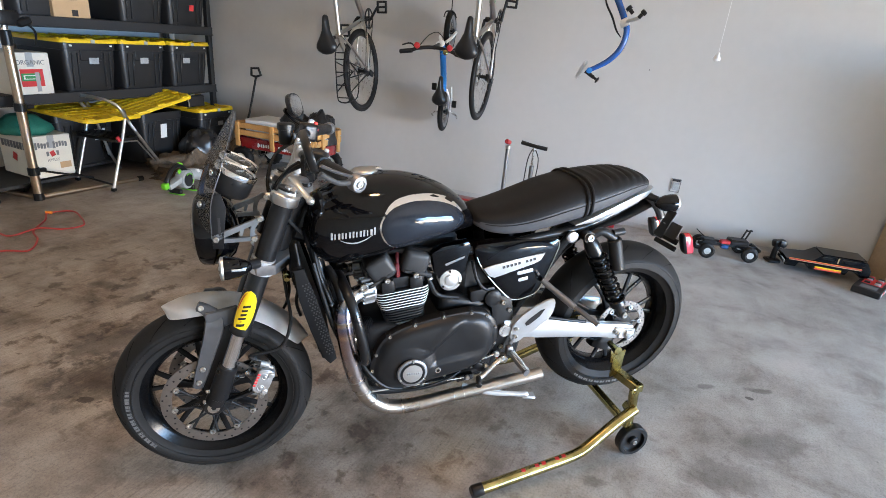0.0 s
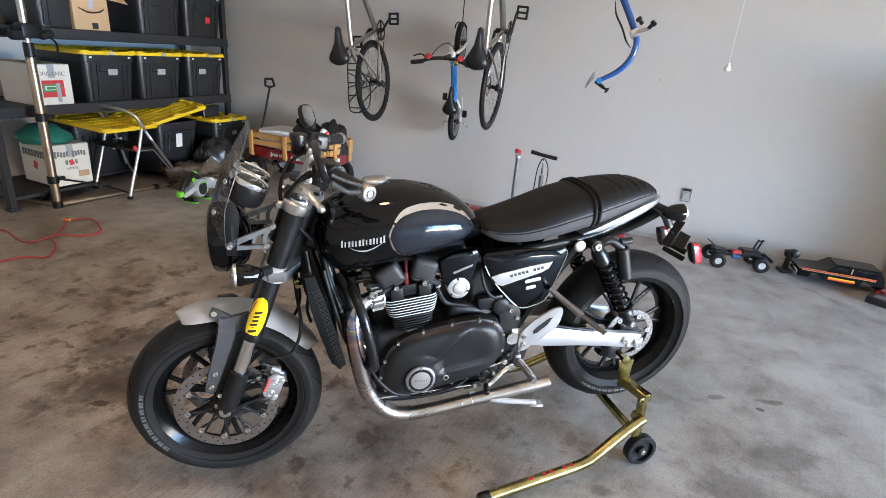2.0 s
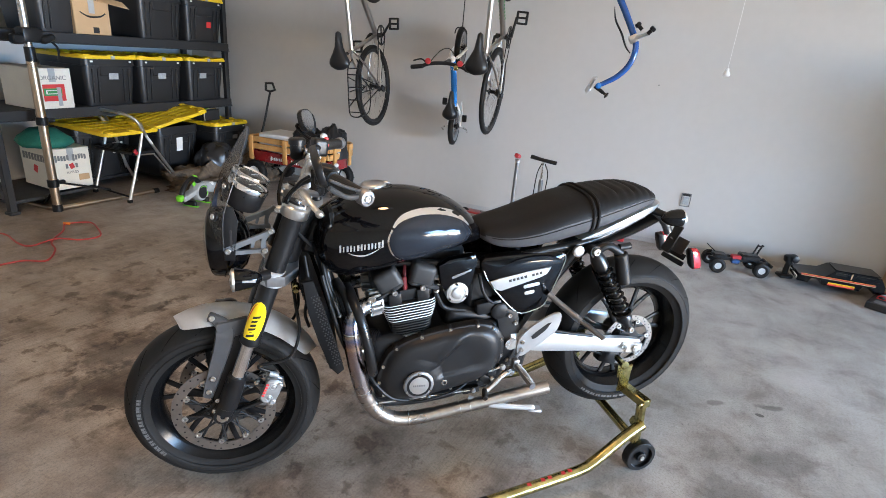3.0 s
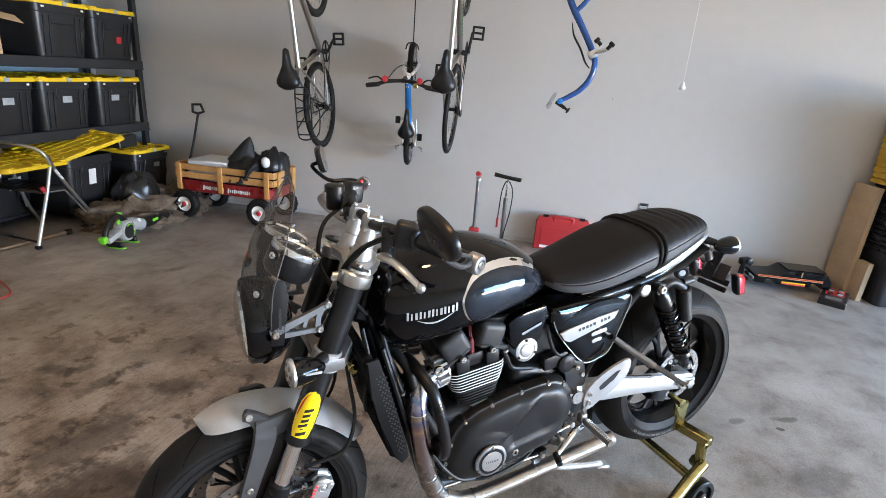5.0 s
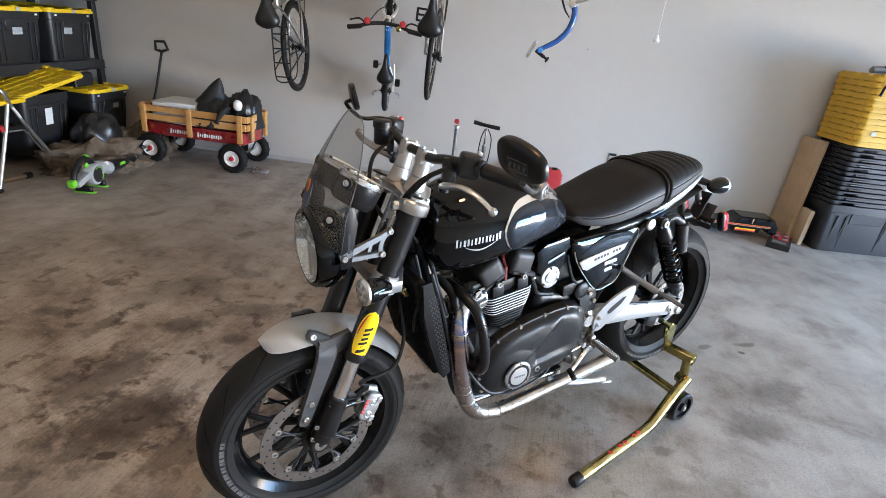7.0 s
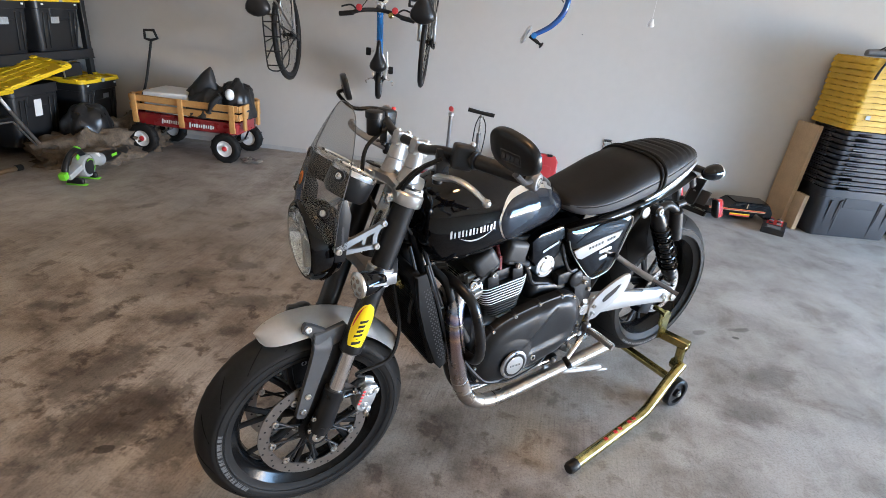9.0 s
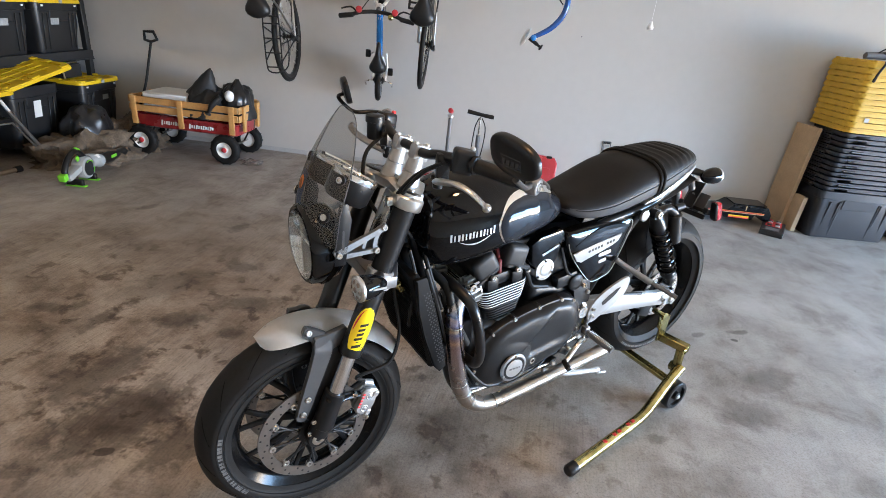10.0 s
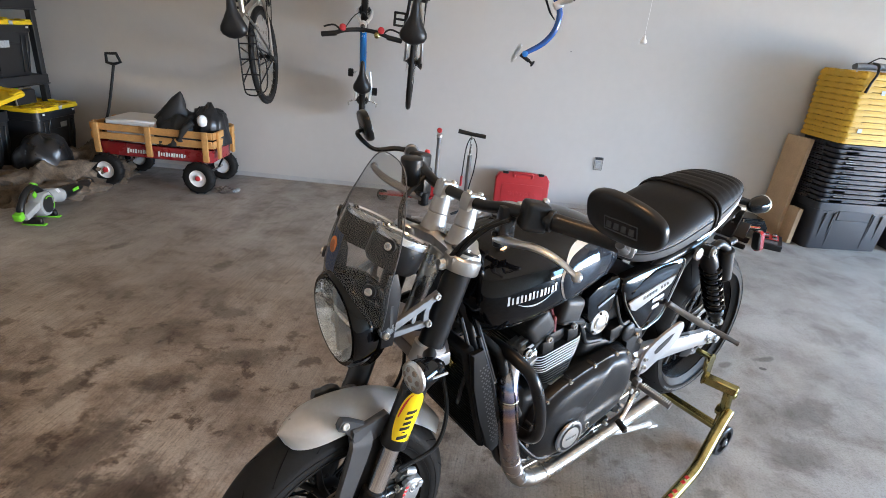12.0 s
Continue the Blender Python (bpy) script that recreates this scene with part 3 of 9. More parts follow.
def wheel(name, c, R, W, n_spoke, rim_w, steer, disc_sides, disc_r, tyre_mat="rubber"):
    c = Vector(c)
    hub = bpart(name, lathe(B(), c - Vector((0, 0.045, 0)), (0, 1, 0), [(0, 0.018), (0, 0.034), (0.012, 0.04), (0.03, 0.032), (0.06, 0.032), (0.078, 0.04), (0.09, 0.034), (0.09, 0.018)], 28), "satin_black", None, "black cast wheel hub", steer)
    rr, h = 0.2235, R - 0.2235
    prof = []
    for k in range(-13, 14):
        a = k / 13.0
        y = a * W / 2
        # rounded crown down to the shoulder, then the sidewall
        prof.append((y, R - 0.30 * W * abs(a) ** 2.3))
    shoulder = prof[-1][1]
    side = [(W / 2 * 1.0, shoulder - 0.008), (W / 2 * 1.01, shoulder - h * 0.25), (W / 2 * 0.96, rr + h * 0.22), (W / 2 * 0.86, rr + 0.006), (rim_w / 2, rr - 0.006)]
    full = [(-y, r) for y, r in reversed(side)] + prof + side
    b = lathe(B(), c, (0, 1, 0), full, 112, caps=False)
    tyre = bpart("tyre", b, tyre_mat, hub, "black road tyre with scuffed tread", steer, 60)
    # near-black strips laid on the tread: groove shade put into their colour
    b = B()
    for i in range(16):
        for s in (1, -1):
            a0 = 2 * math.pi * (i + (0.5 if s < 0 else 0)) / 16
            pts = []
            for k in range(7):
                f = k / 6
                y = s * W * (0.10 + 0.34 * f)
                r = R - 0.30 * W * abs(2 * y / W) ** 2.3 - 0.0012
                a = a0 + 0.26 * f ** 1.5
                pts.append(c + Vector((math.cos(a) * r, y, math.sin(a) * r)))
            tube(b, pts, [0.0006, 0.0018, 0.0018, 0.0008], 6, 2)
    bpieces("tread_groove", b, "groove", tyre, "", steer)
    # raised ring of moulded marks on the sidewall
    b = B()
    for s in (1, -1):
        bpart("sidewall_ring", lathe(B(), c + Vector((0, s * W * 0.490, 0)), (0, s, 0), [(0, rr + h * 0.16), (0.002, rr + h * 0.165), (0.002, rr + h * 0.175), (0, rr + h * 0.18)], 64, caps=False), tyre_mat, tyre, "", steer)
        bpart("sidewall_ring", lathe(B(), c + Vector((0, s * W * 0.492, 0)), (0, s, 0), [(0, rr + h * 0.40), (0.0025, rr + h * 0.41), (0.0025, rr + h * 0.44), (0, rr + h * 0.45)], 64, caps=False), tyre_mat, tyre, "", steer)
        for i in range(9):
            a = radians((-192 if steer else -128) + i * 6.2)
            r = rr + h * 0.34
            for q in range(2):
                aa = a + q * 0.045
                box(b, c + Vector((math.cos(aa) * r, s * W * 0.493, math.sin(aa) * r)), (0.0075 + 0.0015 * ((i + q) % 3), 0.0028, 0.013), (0, -math.degrees(aa) + 90, 0))
    bpieces("sidewall_mark", b, "rubber_mark", tyre, "grey moulded sidewall marks", steer)
    rp = [(-rim_w / 2, rr + 0.001), (-rim_w / 2 + 0.004, rr - 0.004), (-rim_w / 2 + 0.012, rr - 0.012), (-rim_w * 0.30, rr - 0.022), (-rim_w * 0.18, rr - 0.034), (rim_w * 0.18, rr - 0.034), (rim_w * 0.30, rr - 0.022), (rim_w / 2 - 0.012, rr - 0.012), (rim_w / 2 - 0.004, rr - 0.004), (rim_w / 2, rr + 0.001)]
    bpart("rim", lathe(B(), c, (0, 1, 0), rp, 72, caps=False), "rim", hub, "glossy black cast rim", steer, 60)
    for i in range(n_spoke):
        a = 2 * math.pi * i / n_spoke + 0.2
        b = B()
        for d in (-0.17, 0.17):
            p0 = c + Vector((math.cos(a) * 0.03, 0, math.sin(a) * 0.03))
            p1 = c + Vector((math.cos(a + d * 0.35) * 0.11, 0, math.sin(a + d * 0.35) * 0.11))
            p2 = c + Vector((math.cos(a + d) * (rr - 0.03), 0, math.sin(a + d) * (rr - 0.03)))
            tube(b, [p0, p1, p2], [0.011, 0.0075, 0.0065], 8, 4, flat=1.3)
        bpart("spoke", b, "satin_black", hub, "", steer)
    for s in disc_sides:
        o = c + Vector((0, s, 0))
        e = 0.0022
        dsc = bpart("brake_disc", lathe(B(), o, (0, 1, 0), [(-e, disc_r * 0.80), (-e, disc_r), (e, disc_r), (e, disc_r * 0.80), (-e, disc_r * 0.80)], 64, caps=False), "disc", hub, "drilled steel brake disc", steer)
        b = B()
        for i in range(48):
            a = 2 * math.pi * i / 48
            r = disc_r * (0.84 + 0.06 * (i % 3))
            q = o + Vector((math.cos(a) * r, -e - 0.0004, math.sin(a) * r))
            lathe(b, q, (0, 1, 0), [(0, 0.0032), (2 * e + 0.0008, 0.0032)], 8)
        bpart("drilling", b, "black_ink", dsc, "", steer)["kind"] = "stuff"
        b = B()
        n_b = 10 if disc_r > 0.12 else 6
        for i in range(n_b):
            a = 2 * math.pi * i / n_b
            rod(b, o + Vector((math.cos(a) * 0.042, 0, math.sin(a) * 0.042)), o + Vector((math.cos(a + 0.30) * disc_r * 0.76, 0, math.sin(a + 0.30) * disc_r * 0.76)), 0.0034, 0.0042, 8)
            rod(b, o + Vector((math.cos(a + 0.45) * 0.042, 0, math.sin(a + 0.45) * 0.042)), o + Vector((math.cos(a + 0.14) * disc_r * 0.76, 0, math.sin(a + 0.14) * disc_r * 0.76)), 0.0034, 0.0042, 8)
        bpieces("carrier_arm", b, "matt_black", dsc, "black carrier arm", steer)
        b = B()
        lathe(b, o, (0, 1, 0), [(-0.003, 0.028), (-0.003, 0.046), (0.003, 0.046), (0.003, 0.028)], 32)
        bpart("disc_carrier", b, "matt_black", dsc, "black disc carrier", steer)
        b = B()
        for i in range(n_b):
            a = 2 * math.pi * i / n_b + 0.18
            q = o + Vector((math.cos(a) * disc_r * 0.765, 0, math.sin(a) * disc_r * 0.765))
            lathe(b, q - Vector((0, 0.006, 0)), (0, 1, 0), [(0, 0.0042), (0, 0.0085), (0.002, 0.0095), (0.010, 0.0095), (0.012, 0.0085), (0.012, 0.0042), (0, 0.0042)], 16, caps=False)
        bpieces("disc_bobbin", b, "alu", dsc, "silver ring bobbin", steer)
        b = B()
        for i in range(n_b):
            a = 2 * math.pi * i / n_b + 0.18
            q = o + Vector((math.cos(a) * disc_r * 0.765, 0, math.sin(a) * disc_r * 0.765))
            box(b, q + Vector((math.cos(a), 0, math.sin(a))) * 0.006, (0.014, 2 * e, 0.022), (0, -math.degrees(a), 0), 0.0015)
        bpieces("disc_lug", b, "disc", dsc, "", steer)
    return hub


FAX, RAX = Vector((0, 0, 0.30)), Vector((1.44, 0, 0.455))
wheel("front_wheel", FAX, 0.30, 0.12, 7, 0.098, True, (0.072, -0.072), 0.156)
wheel("rear_wheel", RAX, 0.312, 0.165, 7, 0.125, False, (0.078,), 0.105)

# -- fork --
F_TOP, F_BOT = Vector((0.236, 0, 1.0)), Vector((0.004, 0, 0.31))
FD = (F_BOT - F_TOP).normalized()


def on_fork(z, s, dx=0.0, dy=0.0):
    k = (F_TOP.z - z) / (F_TOP.z - F_BOT.z)
    p = F_TOP.lerp(F_BOT, k)
    return Vector((p.x + dx, s * (0.1 + dy), p.z))


def fork_leg(s):
    leg = bpart("fork_leg", lathe(B(), on_fork(0.962, s), FD, [(0, 0.0285), (0.02, 0.029), (0.40, 0.029), (0.405, 0.031), (0.425, 0.031), (0.43, 0.026)], 32), "satin_black", None, "satin black upper fork tube", True)
    bpart("stanchion", rod(B(), on_fork(0.57, s), on_fork(0.40, s), 0.0215, seg=28), "chrome", leg, "polished chrome fork stanchion", True)
    b = B()
    rod(b, on_fork(0.445, s), on_fork(0.335, s), 0.0285, 0.0305, 28, 0.003)
    lathe(b, Vector((-0.002, s * 0.072, 0.30)), (0, s, 0), [(0, 0.026), (0.004, 0.03), (0.034, 0.03), (0.038, 0.026)], 24)
    tube(b, [on_fork(0.36, s), Vector((0.0, s * 0.098, 0.315))], 0.029, 20, smooth=False)
    tube(b, [Vector((0.012, s * 0.094, 0.305)), Vector((0.075, s * 0.09, 0.320)), Vector((0.140, s * 0.088, 0.345))], [0.014, 0.009, 0.011], 10, flat=0.7)
    tube(b, [on_fork(0.41, s), Vector((0.085, s * 0.09, 0.402)), Vector((0.145, s * 0.088, 0.395))], [0.018, 0.011, 0.012], 10, flat=0.7)
    bpart("fork_bottom", b, "satin_black", leg, "black fork bottom casting", True)
    b = B()
    lathe(b, Vector((-0.002, s * 0.108, 0.30)), (0, s, 0), [(0, 0.018), (0.004, 0.018), (0.005, 0.014), (0.005, 0.008), (0.001, 0.007)], 20)
    bpart("axle_end", b, "steel", leg, "steel axle end", True)
    b = B()
    for dz in (0.0, 0.038):
        bolt(b, Vector((-0.025 + dz * 0.3, s * 0.105, 0.325 + dz)), (0, s, 0), 0.007, 0.006)
    bpieces("pinch_bolt", b, "steel", leg, "", True)
    # upper and lower clamp rings, fork cap
    bpart("fork_cap", lathe(B(), on_fork(0.955, s), -FD, [(0, 0.037), (0.004, 0.04), (0.028, 0.04), (0.033, 0.036), (0.035, 0.031), (0.041, 0.031), (0.043, 0.027), (0.0435, 0.020), (0.0405, 0.019), (0.0405, 0.009), (0.049, 0.009), (0.049, 0.005)], 32), "alu", leg, "machined silver fork cap", True)
    bpart("cap_insert", lathe(B(), on_fork(0.955, s), -FD, [(0.0412, 0.0315), (0.0450, 0.0310), (0.0465, 0.0275), (0.0450, 0.020), (0.0450, 0.012)], 32), "satin_black", leg, "black adjuster ring", True)
    bpart("clamp_ring", lathe(B(), on_fork(0.795, s), FD, [(0, 0.031), (0.003, 0.036), (0.045, 0.036), (0.048, 0.031)], 32), "alu_paint", leg, "silver lower clamp ring", True)
    bpart("pinch_screw", bolt(rod(B(), on_fork(0.972, s, -0.050, -0.012), on_fork(0.972, s, -0.030, -0.010), 0.011, seg=14), on_fork(0.972, s, -0.048, -0.004), (-0.3, s, 0), 0.008, 0.006), "alu", leg, "", True)


both(fork_leg)
b = B()
plate(b, [(0.19, 0.115), (0.215, 0.13), (0.255, 0.125), (0.285, 0.07), (0.305, 0.045), (0.305, -0.045), (0.285, -0.07), (0.255, -0.125), (0.215, -0.13), (0.19, -0.115), (0.215, -0.06), (0.225, 0), (0.215, 0.06)], 0.972, 0.995, 0.005, "xy")
bpart("top_clamp", b, "alu", None, "machined silver top triple clamp", True)
b = B()
plate(b, [(0.125, 0.115), (0.145, 0.138), (0.195, 0.135), (0.235, 0.06), (0.235, -0.06), (0.195, -0.135), (0.145, -0.138), (0.125, -0.115), (0.14, 0)], 0.752, 0.785, 0.006, "xy")
bpart("lower_clamp", b, "dark_alu", None, "silver lower triple clamp", True)
b = B()
rod(b, (0.255, 0, 0.975), (0.17, 0, 0.74), 0.032, seg=20)
lathe(b, (0.262, 0, 0.993), (0.36, 0, 1), [(0, 0.024), (0.008, 0.024), (0.01, 0.018), (0.01, 0.008)], 6)
bpart("steering_stem", b, "steel", None, "", True)

# -- handlebar, risers, grips, controls --
for s in (1, -1):
    b = B()
    lathe(b, (0.252, s * 0.048, 0.99), (0.28, 0, 1), [(0, 0.031), (0.008, 0.028), (0.038, 0.023), (0.040, 0.0205), (0.042, 0.023), (0.072, 0.020), (0.082, 0.018)], 28)
    box(b, (0.279, s * 0.048, 1.079), (0.046, 0.034, 0.040), (0, 15, 0), 0.009, 2)
    riser = bpart("riser", b, "cast_alu", None, "machined silver handlebar riser", True)
    bb = B()
    for dx in (-0.016, 0.016):
        bolt(bb, (0.284 + dx, s * 0.048, 1.097 - dx * 0.27), (0.27, 0, 1), 0.006, 0.006)
    bpieces("clamp_bolt", bb, "steel", riser, "", True)
BAR = [(0.278, 0, 1.083), (0.278, 0.08, 1.084), (0.284, 0.14, 1.096), (0.308, 0.205, 1.098), (0.343, 0.28, 1.092), (0.380, 0.352, 1.086)]
b = B()
tube(b, [(x, -y, z) for x, y, z in reversed(BAR[1:])] + BAR, 0.0125, 16, 5)
bar = bpart("handlebar", b, "satin_black", None, "satin black handlebar", True)


def lerp3(a, b2, k):
    return Vector(a).lerp(Vector(b2), k)


def controls(s):
    a, e = Vector((0.318, s * 0.228, 1.0965)), Vector((0.380, s * 0.352, 1.086))
    g = (e - a)
    L = g.length
    prof = [(0.0, 0.019), (0.004, 0.0215), (0.010, 0.0215), (0.012, 0.0165)]
    for i in range(14):
        x = 0.015 + i * (L - 0.022) / 14
        prof += [(x, 0.0174), (x + 0.003, 0.0178), (x + 0.006, 0.0174)]
    prof += [(L - 0.003, 0.018), (L, 0.017)]
    bpart("grip", lathe(B(), a, g, prof, 24), "plastic", bar, "ribbed black rubber grip", True)
    # switch pod
    q = Vector((0.306, s * 0.203, 1.098))
    b = B()
    box(b, q, (0.052, 0.044, 0.058), (0, 8, s * 24), 0.012, 3)
    bpart("switch_pod", b, "plastic", bar, "black switch pod", True)
    b = B()
    box(b, q + Vector((0.027, 0, 0.008)), (0.008, 0.016, 0.012), (0, 8, s * 24), 0.003)
    box(b, q + Vector((0.024, s * 0.002, 0.028)), (0.012, 0.012, 0.010), (0, 8, s * 24), 0.003)
    bpieces("switch_button", b, "red_ink" if s < 0 else "grey", bar, "red kill switch" if s < 0 else "grey switch", True)
    # lever and its perch
    b = B()
    piv = Vector((0.284, s * 0.140, 1.030))
    box(b, Vector((0.286, s * 0.150, 1.068)), (0.034, 0.032, 0.075), (0, 0, s * 20), 0.009, 2)
    lathe(b, piv - Vector((0, 0, 0.016)), (0, 0, 1), [(0, 0.010), (0.003, 0.013), (0.029, 0.013), (0.032, 0.010)], 16)
    perch = bpart("lever_perch", b, "satin_black", bar, "black lever perch", True)
    b = B()
    if s > 0:
        pts = [piv, Vector((0.266, 0.178, 1.044)), Vector((0.250, 0.225, 1.058)), Vector((0.248, 0.275, 1.069)), Vector((0.258, 0.318, 1.063)), Vector((0.281, 0.347, 1.038))]
    else:
        pts = [piv, Vector((0.262, -0.180, 1.040)), Vector((0.240, -0.225, 1.052)), Vector((0.236, -0.275, 1.060)), Vector((0.250, -0.325, 1.060)), Vector((0.265, -0.355, 1.056))]
    tube(b, pts, [0.015, 0.017, 0.0145, 0.012, 0.010, 0.008], 12, 5, flat=0.55)
    bmesh.ops.create_icosphere(b, subdivisions=2, radius=0.0105, matrix=Matrix.Translation(pts[-1]))
    lever = bpart("lever", b, "alu" if s > 0 else "dark_alu", perch, "worn silver lever" if s > 0 else "dark silver lever", True)
    b = B()
    for d in (0.0, 0.026):
        lathe(b, piv + Vector((-0.012 - d * 0.2, s * d, 0.010 - d * 0.12)), (0, 0, 1), [(0, 0.0085), (0.007, 0.0085), (0.009, 0.006)], 14)
    bpieces("lever_screw", b, "matt_black", perch, "", True)
    # bar-end plug, mirror arm and mirror
    b = B()
    g.normalize()
    lathe(b, e, g, [(0, 0.018), (0.002, 0.021), (0.022, 0.021), (0.026, 0.018), (0.027, 0.012), (0.024, 0.011), (0.024, 0.005)], 24)
    plug = bpart("bar_end", b, "dark_alu", bar, "dark anodised bar end", True)
    bpart("bar_end_bolt", bolt(B(), e + g * 0.0235, g, 0.0085, 0.005), "steel", plug, "", True)
    b = B()
    if s > 0:
        c = Vector((0.277, 0.417, 1.168))
        arm = [e + g * 0.012 + Vector((-0.008, 0.0, 0.004)), Vector((0.340, 0.388, 1.092)), Vector((0.300, 0.402, 1.116))]
        arm2 = [e + g * 0.012 + Vector((-0.008, 0, 0.014)), Vector((0.335, 0.392, 1.118)), Vector((0.300, 0.405, 1.135))]
        tube(b, arm2, [0.006, 0.0055, 0.006], 8, 4, flat=0.7)
    else:
        c = Vector((0.272, -0.425, 1.152))
        arm = [e + g * 0.012 + Vector((-0.004, 0, 0.004)), Vector((0.350, -0.395, 1.090)), Vector((0.295, -0.403, 1.088)), Vector((0.258, -0.403, 1.110)), Vector((0.237, -0.403, 1.134)), Vector((0.252, -0.412, 1.140))]
    tube(b, arm, [0.010, 0.008, 0.008], 10, 4, flat=0.75)
    arm_ob = bpart("mirror_arm", b, "stay_grey" if s > 0 else "satin_black", bar, "dark grey forked mirror arm" if s > 0 else "black mirror arm", True)
    nrm = Vector((1, 0.0 if s > 0 else 0.30, 0.30)).normalized()
    xx = Vector((0, 0, 1)).cross(nrm).normalized()
    yy = nrm.cross(xx)
    out = []
    for i in range(36):
        t = 2 * math.pi * i / 36
        cx, cy = math.cos(t), math.sin(t)
        k = 0.85
        w = 0.072 * abs(cx) ** k * (1 if cx > 0 else -1)
        hgt = 0.0405 * abs(cy) ** 0.66 * (1 if cy > 0 else -1)
        # narrower towards the rider, and set at a slant
        hgt *= 1 - 0.10 * w / 0.072 * s
        out.append((w * 0.998 + hgt * 0.06 * s, hgt * 0.998 - w * 0.06 * s))
    b = B()
    loft(b, [[c + nrm * d + (xx * x + yy * y) * k for x, y in out] for d, k in ((0.004, 0.95), (0.006, 0.985), (0.003, 1.0), (-0.004, 0.995), (-0.0085, 0.965), (-0.0105, 0.92), (-0.0120, 0.6), (-0.0125, 0.3))])
    mir = bpart("mirror", b, "satin_black", arm_ob, "black rounded mirror housing", True, 50)
    b = B()
    b.faces.new([b.verts.new(c + nrm * 0.0066 + (xx * x + yy * y) * 0.92) for x, y in out])
    bpart("mirror_glass", b, "chrome", mir, "mirror glass", True)
    b = B()
    fr = [(0.030, 0.011), (-0.030, 0.011), (-0.030, -0.011), (0.030, -0.011)]
    for (x0, y0), (x1, y1) in zip(fr, fr[1:] + fr[:1]):
        rod(b, c - nrm * 0.0118 + xx * x0 + yy * (y0 - 0.008), c - nrm * 0.0118 + xx * x1 + yy * (y1 - 0.008), 0.0014, seg=6)
    for i in range(4):
        x0 = -0.021 + i * 0.014
        box(b, c - nrm * 0.0123 + xx * x0 - yy * 0.008, (0.003, 0.009, 0.012))
    bpieces("mirror_mark", b, "vinyl_side", mir, "grey moulded mark", True)


both(controls)
# brake fluid reservoir
b = B()
lathe(b, (0.236, -0.128, 1.072), (0, 0, 1), [(0, 0.018), (0.004, 0.021), (0.045, 0.022), (0.046, 0.026), (0.062, 0.026), (0.065, 0.022)], 28)
res = bpart("fluid_reservoir", b, "plastic", bar, "black brake fluid reservoir", True)
b = B()
lathe(b, (0.236, -0.128, 1.086), (0, 0, 1), [(0, 0.0226), (0.024, 0.0230)], 20, 70, 250, False)
bpart("reservoir_window", b, "chrome", res, "pale sight window", True)
b = B()
for p, r in (([(0.272, 0.150, 1.075), (0.228, 0.128, 1.045), (0.196, 0.098, 0.985), (0.205, 0.070, 0.92), (0.26, 0.05, 0.86)], 0.0062), ([(0.262, 0.185, 1.090), (0.235, 0.150, 1.060), (0.205, 0.115, 1.000), (0.212, 0.085, 0.93), (0.27, 0.06, 0.85)], 0.0048),
             ([(0.27, -0.12, 1.09), (0.20, -0.10, 1.04), (0.18, -0.05, 0.95), (0.23, 0.0, 0.86)], 0.0055)):
    tube(b, p, r, 8, 8)
bpieces("control_cable", b, "cable", bar, "", True)

# -- headlight, cowl, screen, gauges --
HL = Vector((0.000, 0, 0.846))
HN = Vector((-1, 0, -0.06)).normalized()
b = lathe(B(), HL, -HN, [(-0.010, 0.089), (-0.012, 0.096), (-0.006, 0.102), (0.012, 0.104), (0.035, 0.103), (0.06, 0.096), (0.082, 0.075), (0.094, 0.045), (0.097, 0.004)], 48, caps=False)
head = bpart("headlight", b, "gloss_black", None, "round headlight in a black bowl", True, 50)
bpart("reflector", lathe(B(), HL + HN * 0.011, -HN, [(-0.002, 0.0885), (0.012, 0.085), (0.036, 0.070), (0.055, 0.045), (0.062, 0.02), (0.063, 0.002)], 40, caps=False), "reflector", head, "faceted bright reflector", True)
for c, sz, rot, mt in ((HL - HN * 0.012, (0.040, 0.010, 0.160), (0, -4, 0), "alu"), (HL - HN * 0.012 + Vector((0, 0, 0.018)), (0.040, 0.160, 0.008), (0, -4, 0), "chrome"), (HL - HN * 0.020 + Vector((0, 0.040, -0.030)), (0.024, 0.036, 0.030), (24, -4, 0), "alu"), (HL - HN * 0.020 + Vector((0, -0.040, -0.030)), (0.024, 0.036, 0.030), (-24, -4, 0), "alu"), (HL - HN * 0.020 + Vector((0, 0, 0.052)), (0.024, 0.080, 0.022), (0, -4, 0), "chrome")):
    bpart("lamp_insert", box(B(), c, sz, rot, 0.005), mt, head, "lamp insert behind the lens", True)
bpart("headlight_lens", lathe(B(), HL + HN * 0.011, HN, [(0, 0.0885), (0.006, 0.084), (0.013, 0.062), (0.017, 0.03), (0.018, 0.003)], 40), "lens", head, "clear domed lens", True, 60)

# wide curved smoked screen, its half width and nose line by height
SCR = [(0.885, 0.116, -0.012), (0.925, 0.1265, -0.012), (0.965, 0.1285, -0.006), (1.010, 0.124, 0.008), (1.050, 0.115, 0.023), (1.085, 0.103, 0.040), (1.126, 0.083, 0.062), (1.155, 0.063, 0.079), (1.172, 0.040, 0.090), (1.180, 0.012, 0.096)]
lines = spline([Vector(q) for q in SCR], 3)


def screen_pt(q, a, lift=0.0):
    z, hw2, nose = q
    depth = 0.048 * min(1, hw2 / 0.118) ** 1.3
    return Vector((nose + depth * abs(a) ** 2.8 - lift, a * hw2 * (1 + lift * 4), z - 0.012 * a * a * (1 if z < 0.95 else -0.3)))


